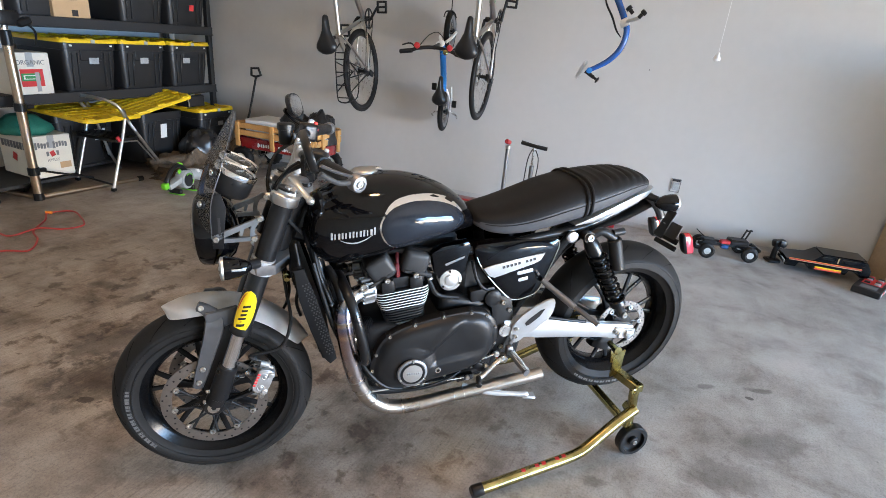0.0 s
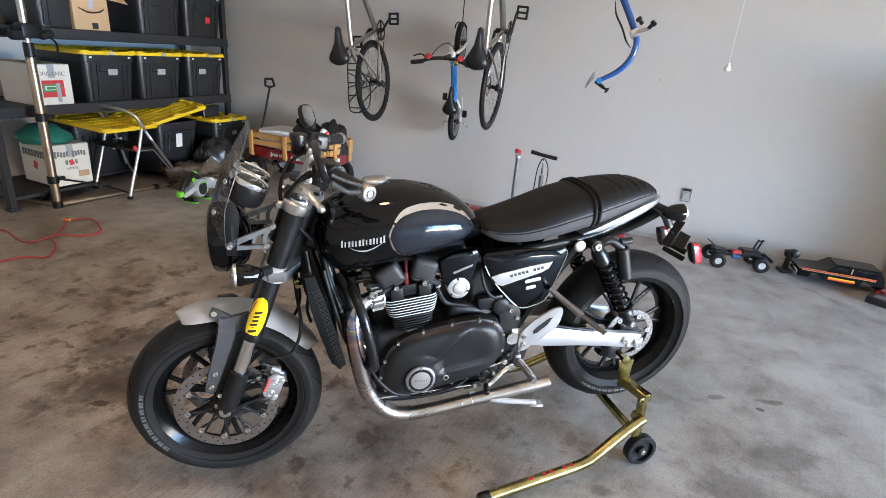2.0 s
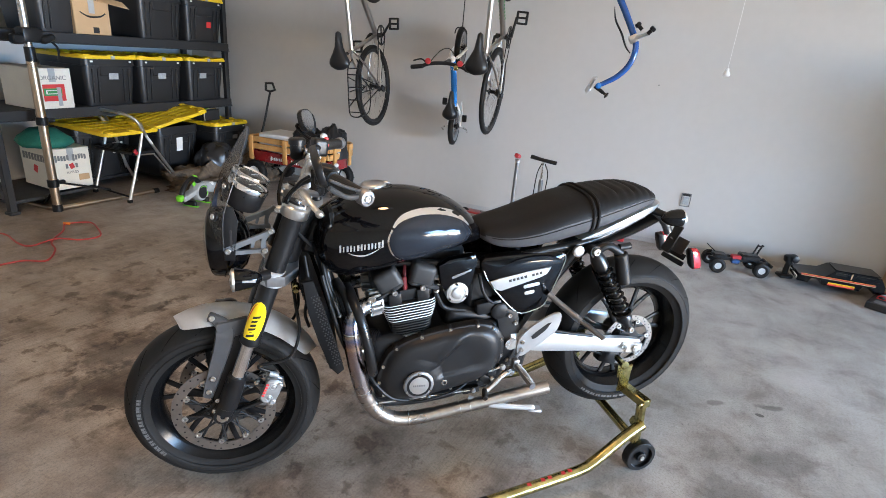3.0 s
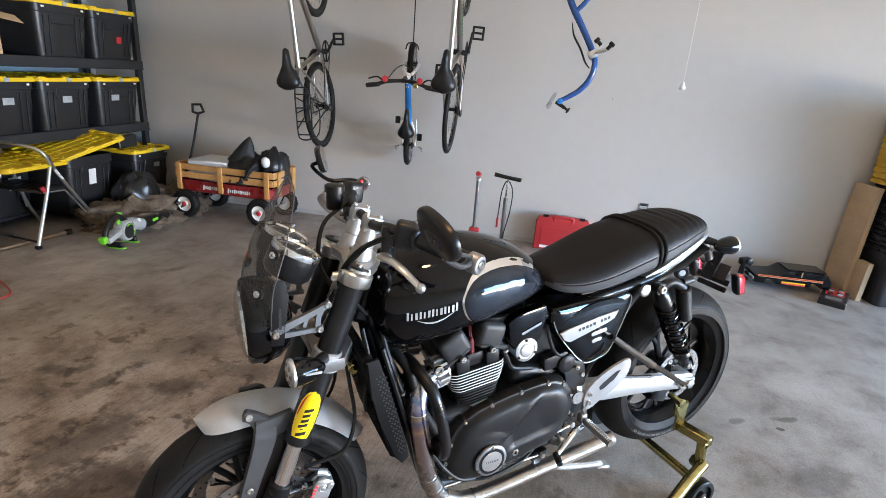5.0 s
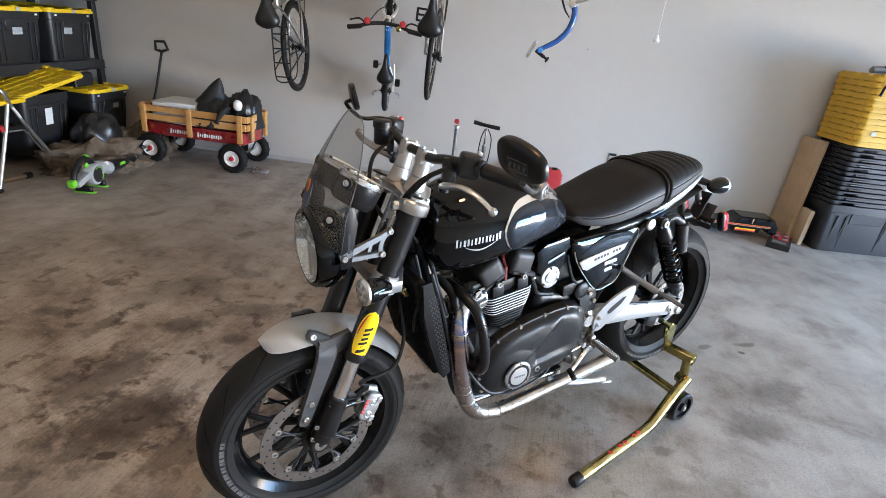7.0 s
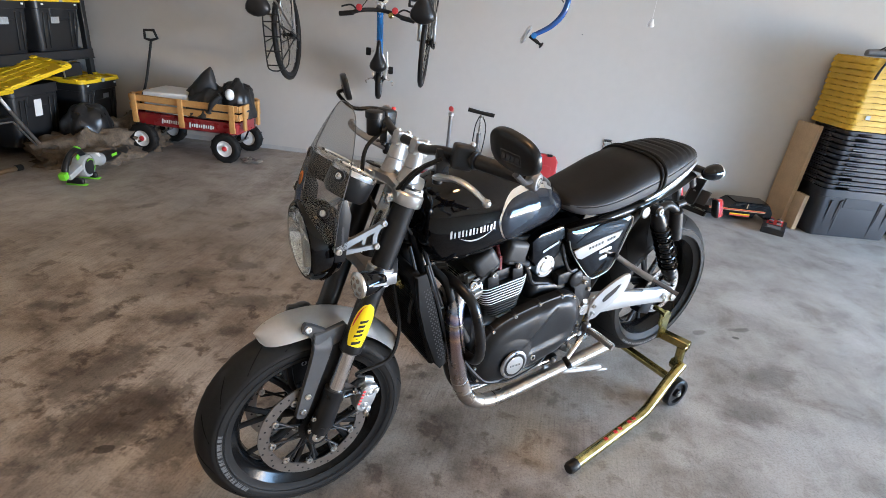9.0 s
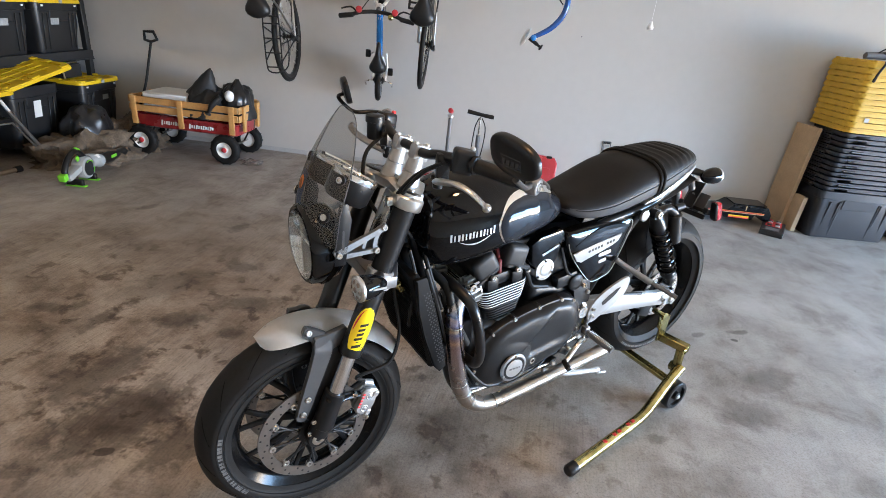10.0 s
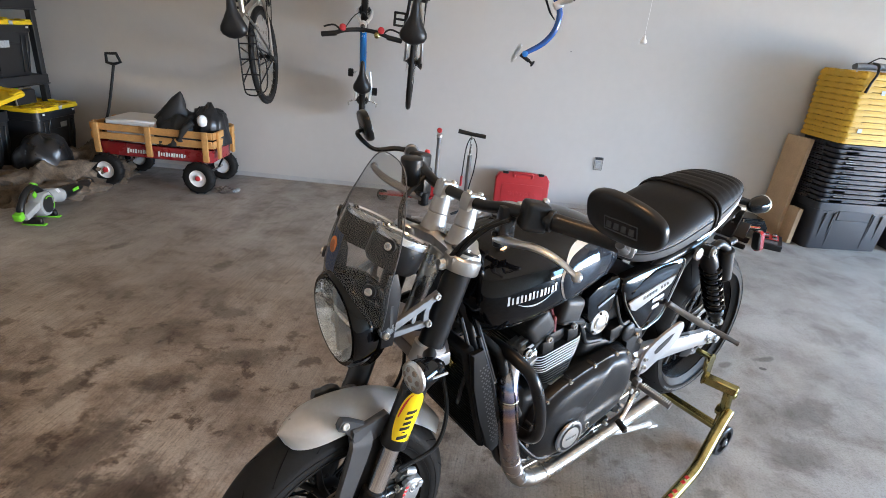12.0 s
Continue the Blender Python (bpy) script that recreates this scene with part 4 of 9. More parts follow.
def on_screen(z, y, lift=0.0):
    q = min(lines, key=lambda l: abs(l.x - z))
    return screen_pt(q, y / q.y, lift)


b = B()
gr = [[b.verts.new(screen_pt(q, -1 + 2 * j / 20)) for j in range(21)] for q in lines]
for i in range(len(gr) - 1):
    for j in range(20):
        b.faces.new((gr[i][j], gr[i][j + 1], gr[i + 1][j + 1], gr[i + 1][j]))
scr = bpart("screen", b, "screen", None, "smoked translucent fly screen", True, 80)
edge = [screen_pt(q, -1) for q in lines] + [screen_pt(q, 1) for q in reversed(lines)]
bpart("screen_edge", tube(B(), edge, 0.0012, 8, 1, smooth=False), "stay_grey", scr, "pale polished screen edge", True)
# black under-cowl between lamp and screen
b = B()
CW = [(0.752, 0.052, 0.010), (0.775, 0.082, 0.004), (0.81, 0.104, 0.000), (0.85, 0.112, 0.002), (0.885, 0.113, 0.006), (0.905, 0.110, 0.010)]
cl = spline([Vector(q) for q in CW], 3)
pts2 = [[Vector((q.z + 3.6 * (a * q.y) ** 2 + 0.006, a * q.y, q.x)) for a in (-1 + 2 * j / 28 for j in range(29))] for q in cl]
gr = [[b.verts.new(v) for v in r] for r in pts2]
for i in range(len(gr) - 1):
    for j in range(28):
        m2 = (pts2[i][j] + pts2[i + 1][j + 1]) / 2
        if math.hypot(m2.y, m2.z - HL.z) > 0.094:
            b.faces.new((gr[i][j], gr[i][j + 1], gr[i + 1][j + 1], gr[i + 1][j]))
for v in [v for v in b.verts if not v.link_faces]:
    b.verts.remove(v)
bmesh.ops.solidify(b, geom=b.faces[:], thickness=0.004)
cowl = bpart("cowl", b, "gloss_black", None, "black cowl round the headlight", True, 60)
for s in (1, -1):
    for z, x in ((1.034, 0.030), (0.956, 0.022)):
        d = Vector((-1, s * 0.72, 0.25))
        y = 0.103 if z > 1 else 0.100
        o = on_screen(z, s * y, 0.0)
        w = bpart("bolt_washer", lathe(B(), o, d, [(-0.002, 0.0130), (0.004, 0.0130), (0.005, 0.010)], 20), "plastic", scr, "black rubber washer", True)
        bpart("screen_bolt", bolt(B(), o + d.normalized() * 0.004, d, 0.0078, 0.005), "steel", w, "steel screen bolt", True)
    b = B()
    plate(b, [(0.036, 0.83), (0.062, 0.83), (0.075, 0.945), (0.064, 0.985), (0.045, 0.985), (0.034, 0.93)], s * 0.112, s * 0.116, 0.001)
    st2 = bpart("screen_strut", b, "satin_black", cowl, "black slotted screen strut", True)
    bpart("strut_slot", plate(B(), rounded(0.006, 0.05, 0.0028, 3, 0.055, 0.895), s * 0.1158, s * 0.1165), "black_ink", st2, "", True)
    # cast bracket from fork to lamp: two arms and a web
    b = B()
    lo = Vector((0.045, s * 0.114, 0.857))
    up2, dn2 = on_fork(0.916, s, -0.048, 0.012), on_fork(0.858, s, -0.046, 0.012)
    ribbon(b, [(lo.x - 0.010, lo.z), (lo.x + 0.02, lo.z + 0.014), (up2.x - 0.02, up2.z - 0.012), (up2.x + 0.008, up2.z + 0.003)], [0.022, 0.019, 0.015, 0.018], lambda x, z: s * 0.110, 0.012)
    ribbon(b, [(lo.x - 0.004, lo.z - 0.003), (lo.x + 0.03, lo.z - 0.004), (dn2.x - 0.02, dn2.z - 0.002), (dn2.x + 0.008, dn2.z)], [0.020, 0.014, 0.013, 0.018], lambda x, z: s * 0.1095, 0.0115)
    ribbon(b, [(up2.x - 0.006, up2.z), (up2.x - 0.020, (up2.z + dn2.z) / 2), (dn2.x - 0.004, dn2.z)], [0.014, 0.013, 0.014], lambda x, z: s * 0.109, 0.011)
    ribbon(b, [(up2.x - 0.046, up2.z - 0.026), (up2.x - 0.052, dn2.z + 0.008)], [0.010, 0.010], lambda x, z: s * 0.1085, 0.010)
    br = bpart("lamp_bracket", b, "bracket_grey", None, "cast silver headlight bracket", True)
    b = B()
    for q in (lo, up2, dn2):
        bolt(b, Vector((q.x, s * 0.116, q.z)), (0, s, 0), 0.0075, 0.006)
    bpieces("bracket_bolt", b, "steel", br, "", True)
# sticker on the inside of the screen: a blue square with an orange disc
b = B()
st_rows = [[screen_pt(lerp_q, a, -0.0025) for a in (-0.52, -0.38, -0.24, -0.10)] for lerp_q in [q for q in lines if 0.93 < q.x < 1.035]]
gr = [[b.verts.new(v) for v in r] for r in st_rows]
for i in range(len(gr) - 1):
    for j in range(3):
        b.faces.new((gr[i][j], gr[i][j + 1], gr[i + 1][j + 1], gr[i + 1][j]))
stk = bpart("screen_sticker", b, "blue_ink", scr, "blue square sticker with an orange disc", True)
q = min(lines, key=lambda q: abs(q.x - 0.995))
oc = screen_pt(q, -0.31, 0.0)
bpart("sticker_disc", lathe(B(), oc + Vector((0.0015, 0, 0)), (-1, -0.15, 0.3), [(0, 0.017), (0.001, 0.017)], 24), "orange_ink", stk, "", True)

GN = Vector((0.44, 0, 0.90)).normalized()
for s in (1, -1):
    c = Vector((0.102, s * 0.061, 1.032))
    b = lathe(B(), c, -GN, [(0, 0.054), (0.006, 0.056), (0.05, 0.055), (0.062, 0.046), (0.066, 0.02)], 36)
    g = bpart("gauge", b, "satin_black", None, "round instrument gauge in a black cup", True)
    bpart("bezel", lathe(B(), c, GN, [(-0.006, 0.0565), (0.002, 0.0575), (0.007, 0.056), (0.008, 0.051), (0.003, 0.047)], 48, caps=False), "chrome", g, "polished chrome bezel", True)
    bpart("gauge_face", lathe(B(), c + GN * 0.001, GN, [(0, 0.048), (0.0008, 0.047)], 36), "gauge", g, "", True)
    bpart("gauge_glass", lathe(B(), c + GN * 0.004, GN, [(0, 0.048), (0.002, 0.03), (0.0025, 0.003)], 36), "lens", g, "", True)
    b = B()
    a, x, y = frame_of(GN)
    for i in range(21):
        t = radians(-130 + i * 13)
        d = x * math.cos(t) + y * math.sin(t)
        rod(b, c + GN * 0.0025 + d * 0.037, c + GN * 0.0025 + d * 0.044, 0.0008, seg=5)
    rod(b, c + GN * 0.003, c + GN * 0.003 + (x * 0.8 + y * 0.5) * 0.035, 0.0012, seg=5)
    bpieces("gauge_mark", b, "white", g, "white scale marks", True)

# -- front indicators --
def indicator(c, s, d, label, steer):
    """A bullet indicator at c whose lens faces along d."""
    d = Vector(d).normalized()
    c = Vector(c)
    ind = bpart("indicator", lathe(B(), c + d * 0.03, -d, [(0, 0.029), (0.004, 0.0305), (0.018, 0.0305), (0.04, 0.027), (0.06, 0.019), (0.072, 0.010), (0.076, 0.003)], 32), "gloss_black", None, label, steer, 50)
    bpart("indicator_ring", lathe(B(), c + d * 0.026, d, [(0, 0.0312), (0.006, 0.0318), (0.008, 0.029), (0.009, 0.026)], 32, caps=False), "alu", ind, "silver ring", steer)
    bpart("indicator_lens", lathe(B(), c + d * 0.032, d, [(-0.002, 0.029), (0.002, 0.026), (0.006, 0.016), (0.007, 0.003)], 28), "grey", ind, "pale smoked lens", steer)
    a, x, y = frame_of(d)
    for i in range(7):
        q = (x * math.cos(i * math.pi / 3) + y * math.sin(i * math.pi / 3)) * (0.016 if i < 6 else 0)
        bpart("lens_facet", lathe(B(), c + d * (0.0345 if i < 6 else 0.0385), d, [(0, 0.0074), (0.002, 0.006), (0.003, 0.002)], 10) if not q.length else lathe(B(), c + d * 0.0355 + q, d, [(0, 0.0074), (0.002, 0.006), (0.003, 0.002)], 10), "facet", ind, "", steer)
    return ind


for s in (1, -1):
    ind = indicator((0.092, s * 0.192, 0.806), s, (-1, s * 0.12, 0.0), "black bullet front indicator", True)
    bpart("indicator_stalk", rod(B(), (0.115, s * 0.17, 0.80), (0.155, s * 0.115, 0.785), 0.012, 0.016, 14), "plastic", ind, "", True)
    bpart("indicator_mark", box(B(), (0.105, s * 0.2215, 0.812), (0.035, 0.003, 0.006), (0, 0, 0), 0.001), "grey", ind, "", True)

# -- front mudguard, its bracket, calipers, hoses --
b = B()
rings = []
NA, NJ = 54, 15
for i in range(NA + 1):
    a = radians(114 - i * (114 - 30) / NA)
    k = i / NA
    R = 0.334 + 0.004 * math.sin(k * math.pi)
    end = min(k, 1 - k)
    hw2 = 0.071 * min(1, math.sqrt(max(0.004, 1 - (1 - min(1, end * 4.6)) ** 2.2)))
    row = []
    for j in range(NJ):
        f = -1 + 2 * j / (NJ - 1)
        row.append(Vector((math.cos(a) * (R - 0.034 * abs(f) ** 2.4), f * hw2, 0.30 + math.sin(a) * (R - 0.034 * abs(f) ** 2.4))))
    rings.append([b.verts.new(p) for p in row])
for i in range(NA):
    for j in range(NJ - 1):
        b.faces.new((rings[i][j], rings[i][j + 1], rings[i + 1][j + 1], rings[i + 1][j]))
bmesh.ops.solidify(b, geom=b.faces[:], thickness=0.0025)
guard = bpart("front_mudguard", b, "fender_paint", None, "satin silver front mudguard", True, 60)
for s in (1, -1):
    b = B()
    def stay_y(x, z):
        return s * (0.084 - 0.30 * max(0, z - 0.575))
    ribbon(b, [(-0.028, 0.634 if s > 0 else 0.606), (-0.004, 0.622 if s > 0 else 0.602), (0.018, 0.594), (0.010, 0.545), (-0.011, 0.475), (-0.030, 0.412), (-0.045, 0.364)], [0.028, 0.034, 0.054, 0.051, 0.044, 0.039, 0.030], stay_y, 0.018)
    ribbon(b, [(0.000, 0.586 if s > 0 else 0.572), (0.045, 0.598 if s > 0 else 0.575), (0.090, 0.610 if s > 0 else 0.585)], [0.066, 0.056, 0.050] if s > 0 else [0.050, 0.034, 0.030], stay_y, 0.017)
    stay = bpart("mudguard_stay", b, "stay_grey", guard, "dark grey cast mudguard stay", True)
    b = B()
    for x, z in ((-0.016, 0.630 if s > 0 else 0.604), (-0.024, 0.432), (-0.038, 0.386)):
        bolt(b, (x, s * (0.0915 - 0.30 * max(0, z - 0.575)), z), (0, s, 0.3 if z > 0.6 else 0), 0.0085, 0.006)
    bpieces("stay_bolt", b, "steel", stay, "", True)
    b = B()
    plate(b, [(0.005, 0.565), (0.050, 0.585), (0.075, 0.575), (0.066, 0.50), (0.036, 0.42), (0.012, 0.36), (-0.020, 0.345), (-0.030, 0.37), (-0.010, 0.44)], s * 0.066, s * 0.082, 0.006)
    bpart("stay_shield", b, "plastic", guard, "black plastic shield", True)
    # radial caliper
    b = B()
    c = Vector((0.142, s * 0.082, 0.372))
    tilt = Euler((0, radians(22), 0)).to_matrix()

    def on_cal(x, y, z):
        return c + tilt @ Vector((x, s * y, z)) * 0.86
    for y in (0.014, -0.014):
        loft(b, [[on_cal(x * k, y + d, z * k) for x, z in ((0.030, 0.034), (0.024, 0.050), (0.004, 0.054), (-0.020, 0.046), (-0.030, 0.030), (-0.026, 0.0), (-0.030, -0.030), (-0.020, -0.046), (0.004, -0.054), (0.024, -0.050), (0.030, -0.034), (0.033, 0.0))] for d, k in ((-0.011, 0.90), (-0.007, 1.0), (0.006, 1.0), (0.011, 0.88))])
    box(b, on_cal(0.020, 0, 0.036), (0.020, 0.05, 0.020), (0, 22, 0), 0.004)
    box(b, on_cal(0.020, 0, -0.036), (0.020, 0.05, 0.020), (0, 22, 0), 0.004)
    for dz in (-0.024, 0.024):
        lathe(b, on_cal(0.002, 0.022, dz), (0, s, 0), [(0, 0.0125), (0.003, 0.0122), (0.004, 0.010), (0.003, 0.007), (0.0045, 0.005)], 24)
    for dz in (-0.062, 0.062):
        lathe(b, on_cal(-0.012, 0, dz), tilt @ Vector((1, 0, 0)), [(-0.014, 0.010), (0.014, 0.010)], 14)
    cal = bpart("brake_caliper", b, "cast_alu", None, "silver radial brake caliper", True)
    b = B()
    for i in range(5):
        box(b, on_cal(-0.021, 0.0255, 0.028 - 0.012 * i), (0.009, 0.002, 0.0075), (0, 22, 0), 0.001)
    bpieces("caliper_mark", b, "red_ink", cal, "red raised mark", True)
    b = B()
    for dz in (-0.046, 0.046):
        bolt(b, c + Vector((-0.020 - dz * 0.4, s * 0.020, dz)), (-0.2, s, 0), 0.008, 0.012)
    bpieces("caliper_bolt", b, "steel", cal, "", True)
    b = B()
    tube(b, [c + Vector((0.02, -s * 0.01, 0.05)), (0.11, s * 0.10, 0.47), (0.20, s * 0.11, 0.50), (0.232, s * 0.10, 0.58), (0.222, s * 0.085, 0.68), (0.21, s * 0.06, 0.78)], 0.0052, 8, 8)
    bpart("brake_hose", b, "cable", None, "black brake hose", True)
# fork sticker: yellow oval with a red sweep and a dark mark
for s in (1,):
    def wrap(outline, r, zc):
        """A flat outline laid round the fork tube."""
        pts = []
        for x, y in outline:
            z = zc + y
            o = on_fork(z, 1)
            ang = (x - 0.008) / 0.029
            pts.append(Vector((o.x - math.sin(-ang) * r * 0.95, o.y + math.cos(ang) * r, z - math.sin(-ang) * r * -0.32)))
        return pts
    for nm, mt, w, h, r, ox in (("fork_sticker", "yellow_label", 0.056, 0.138, 0.0298, 0), ("sticker_rim", "black_ink", 0.059, 0.142, 0.0295, 0)):
        b = B()
        for i in range(24):
            y0, y1 = -h / 2 + h * i / 24, -h / 2 + h * (i + 1) / 24
            w0, w1 = (w / 2 * math.sqrt(max(0, 1 - (2 * y / h) ** 2)) for y in (y0, y1))
            for q in range(8):
                f0, f1 = -1 + q / 4, -1 + (q + 1) / 4
                b.faces.new([b.verts.new(p) for p in wrap([(w0 * f0, y0), (w0 * f1, y0), (w1 * f1, y1), (w1 * f0, y1)], r, 0.632)])
        bmesh.ops.remove_doubles(b, verts=b.verts, dist=1e-5)
        st = bpart(nm, b, mt, None, "yellow oval sticker with red sweep" if mt == "yellow_label" else "", True)
    b = B()
    for y, hgt, a0, a1 in ((-0.044, 0.0115, -0.011, 0.011), (-0.029, 0.0035, -0.004, 0.002), (-0.022, 0.0095, -0.011, 0.009), (-0.010, 0.0100, -0.008, 0.008), (0.003, 0.0095, -0.008, 0.008), (0.0155, 0.0105, -0.008, 0.012)):
        for q in range(6):
            c0, c1 = a0 + (a1 - a0) * q / 6, a0 + (a1 - a0) * (q + 1) / 6
            b.faces.new([b.verts.new(p) for p in wrap([(c0, y + c0 * 0.45), (c1, y + c1 * 0.45), (c1, y + hgt * 0.72 + c1 * 0.45), (c0, y + hgt * 0.72 + c0 * 0.45)], 0.0303, 0.632)])
    for i in range(16):
        y0, y1 = -0.058 + 0.05 * i / 16, -0.058 + 0.05 * (i + 1) / 16
        w0, w1 = (0.0235 * math.sqrt(max(0, 1 - (2 * y / 0.125) ** 2)) for y in (y0, y1))
        b.faces.new([b.verts.new(p) for p in wrap([(w0, y0), (w0 - 0.0016, y0), (w1 - 0.0016, y1), (w1, y1)], 0.0303, 0.632)])
    bpart("sticker_mark", b, "black_ink", None, "dark plain mark on the sticker", True)
    b = B()
    for i in range(16):
        y0, y1 = 0.0 + 0.061 * i / 16, 0.0 + 0.061 * (i + 1) / 16
        w0, w1 = (0.0245 * math.sqrt(max(0, 1 - (2 * y / 0.126) ** 2)) for y in (y0, y1))
        t0, t1 = (0.0045 * math.sin(math.pi * min(1, 0.15 + y / 0.075)) for y in (y0, y1))
        b.faces.new([b.verts.new(p) for p in wrap([(-w0, y0), (-w0 + t0, y0), (-w1 + t1, y1), (-w1, y1)], 0.0304, 0.632)])
    bpart("sticker_sweep", b, "red_ink", None, "", True)

# -- tank --
TANK = [  # x, floor, crown, half width
    (0.288, 0.820, 0.915, 0.070), (0.300, 0.785, 0.945, 0.100), (0.335, 0.757, 0.972, 0.124), (0.385, 0.752, 0.996, 0.140), (0.440, 0.762, 1.010, 0.151),
    (0.500, 0.780, 1.019, 0.157), (0.560, 0.800, 1.021, 0.157), (0.620, 0.818, 1.013, 0.150), (0.680, 0.832, 0.996, 0.136), (0.730, 0.843, 0.972, 0.116), (0.770, 0.850, 0.942, 0.092), (0.800, 0.856, 0.908, 0.066)]


def tank_at(x):
    for (x0, *a), (x1, *c) in zip(TANK, TANK[1:]):
        if x <= x1:
            break
    k = max(0, min(1, (x - x0) / (x1 - x0)))
    return [p + (q - p) * k for p, q in zip(a, c)]


def tank_side(x, z, lift=0.0):
    lo, hi, w = tank_at(x)
    zc = lo + (hi - lo) * 0.40
    h = (hi - zc) if z > zc else (zc - lo)
    n = 2.25 if z > zc else 2.6
    t = min(0.999, abs(z - zc) / h)
    return w * (1 - t ** n) ** (1 / n) + lift


def tank_ring(x, lo, hi, w, n=40):
    out = []
    zc = lo + (hi - lo) * 0.40
    for i in range(n):
        a = 2 * math.pi * i / n
        c, s = math.cos(a), math.sin(a)
        p = 2.25 if s > 0 else 2.6
        h = (hi - zc) if s > 0 else (zc - lo)
        out.append(Vector((x, w * math.copysign(abs(c) ** (2 / p), c), zc + h * math.copysign(abs(s) ** (2 / p), s))))
    return out


xs = [0.281, 0.284, 0.288, 0.293]
fine = []
line = spline([Vector((x, lo, hi)) for x, lo, hi, w in TANK], 4)
linew = spline([Vector((x, w, 0)) for x, lo, hi, w in TANK], 4)
for p, q in zip(line, linew):
    fine.append((p.x, p.y, p.z, q.y))
x, lo, hi, w = fine[0]
rings = [tank_ring(x - 0.012, lo + 0.03, hi - 0.03, w * 0.45), tank_ring(x - 0.008, lo + 0.012, hi - 0.012, w * 0.8)]
rings += [tank_ring(*f) for f in fine]
x, lo, hi, w = fine[-1]
rings += [tank_ring(x + 0.014, lo + 0.004, hi - 0.016, w * 0.7), tank_ring(x + 0.020, lo + 0.014, hi - 0.028, w * 0.25)]
tank = bpart("fuel_tank", loft(B(), rings), "gloss_black", None, "glossy black sculpted fuel tank", False, 60)
b = B()
lathe(b, (0.465, -0.035, 1.007), (-0.1, 0, 1), [(0, 0.040), (0.006, 0.041), (0.012, 0.040), (0.016, 0.036), (0.018, 0.02), (0.0185, 0.004)], 32)
box(b, (0.505, -0.03, 1.026), (0.02, 0.018, 0.008), (0, 5, 0), 0.003)
bpart("fuel_cap", b, "alu", tank, "brushed silver fuel cap", False)


def knee_outline(k=1.0, cx=0.628, cz=0.896):
    pts = [(0.488, 0.892), (0.497, 0.925), (0.522, 0.951), (0.570, 0.967), (0.630, 0.969), (0.690, 0.957), (0.735, 0.934), (0.756, 0.906), (0.745, 0.885), (0.700, 0.862), (0.640, 0.842), (0.580, 0.828), (0.540, 0.830), (0.505, 0.853)]
    sm = spline([Vector((x, z, 0)) for x, z in pts], 4, True)
    return [(cx + (p.x - cx) * k, cz + (p.y - cz) * k) for p in sm]


for s in (1, -1):
    b = B()
    loops = [knee_outline(k) for k in (1.0, 0.97, 0.8, 0.6, 0.4, 0.2, 0.05)]
    lifts = (0.0015, 0.0045, 0.005, 0.005, 0.005, 0.005, 0.005)
    loft(b, [[Vector((x, s * tank_side(x, z, li), z)) for x, z in lp] for lp, li in zip(loops, lifts)])
    pad = bpart("knee_panel", b, "slate", tank, "slate-grey glossy tank side panel", False, 60)
    o, i2 = knee_outline(1.034), knee_outline(1.0)
    # widened along the top, standing in for the door's reflection on the rolled edge
    o = [(x, z + 0.013 * max(0, min(1, (z - 0.925) / 0.035))) for x, z in o]
    b = B()
    n = len(o)
    vo = [b.verts.new((x, s * tank_side(x, z, 0.0018), z)) for x, z in o]
    vi = [b.verts.new((x, s * tank_side(x, z, 0.0038), z)) for x, z in i2]
    for i in range(n):
        j = (i + 1) % n
        b.faces.new((vo[i], vo[j], vi[j], vi[i]))
    bpart("panel_edge", b, "chrome", tank, "bright panel edging, broadened on top for a reflected strip", False)
    # maker's mark: a row of plain silver strokes over a curved sweep
    b = B()
    for i in range(13):
        x0 = 0.348 + i * 0.0099
        z0 = 0.853 + i * 0.00196
        wds = (0.0052, 0.0040, 0.0060)[i % 3]
        hh = (0.0185, 0.0165, 0.0175)[i % 3] + 0.003 * (i in (0, 12))
        q = [(x0, z0), (x0 + wds, z0 + 0.001), (x0 + wds, z0 + hh + 0.001), (x0, z0 + hh)]
        b.faces.new([b.verts.new((x, s * tank_side(x, z, 0.0016), z)) for x, z in q])
    for i in range(14):
        pr = []
        for k in (i, i + 1):
            x = 0.372 + 0.095 * k / 14
            d = -0.016 * math.sin(math.pi * k / 14) * (1 - 0.25 * k / 14)
            th = 0.0007 + 0.0042 * math.sin(math.pi * k / 14)
            z = 0.855 + (x - 0.372) * 0.24 + d
            pr.append((x, z, th))
        (xa, za, ta), (xb, zb, tb) = pr
        b.faces.new([b.verts.new((x, s * tank_side(x, z, 0.0016), z)) for x, z in ((xa, za - ta), (xb, zb - tb), (xb, zb), (xa, za))])
    bpieces("tank_mark", b, "alu_paint", tank, "plain silver strokes over a curved sweep", False)

# -- seat --
SEAT = [  # x, floor, crown, half width
    (0.800, 0.872, 0.892, 0.060), (0.815, 0.862, 0.908, 0.085), (0.850, 0.850, 0.918, 0.108), (0.900, 0.847, 0.930, 0.125), (0.960, 0.853, 0.950, 0.136), (1.020, 0.865, 0.974, 0.141),
    (1.080, 0.880, 0.998, 0.142), (1.150, 0.899, 1.018, 0.140), (1.220, 0.922, 1.034, 0.134), (1.290, 0.947, 1.044, 0.122), (1.350, 0.968, 1.048, 0.106), (1.400, 0.982, 1.042, 0.086), (1.435, 0.990, 1.026, 0.062), (1.448, 0.998, 1.012, 0.03)]


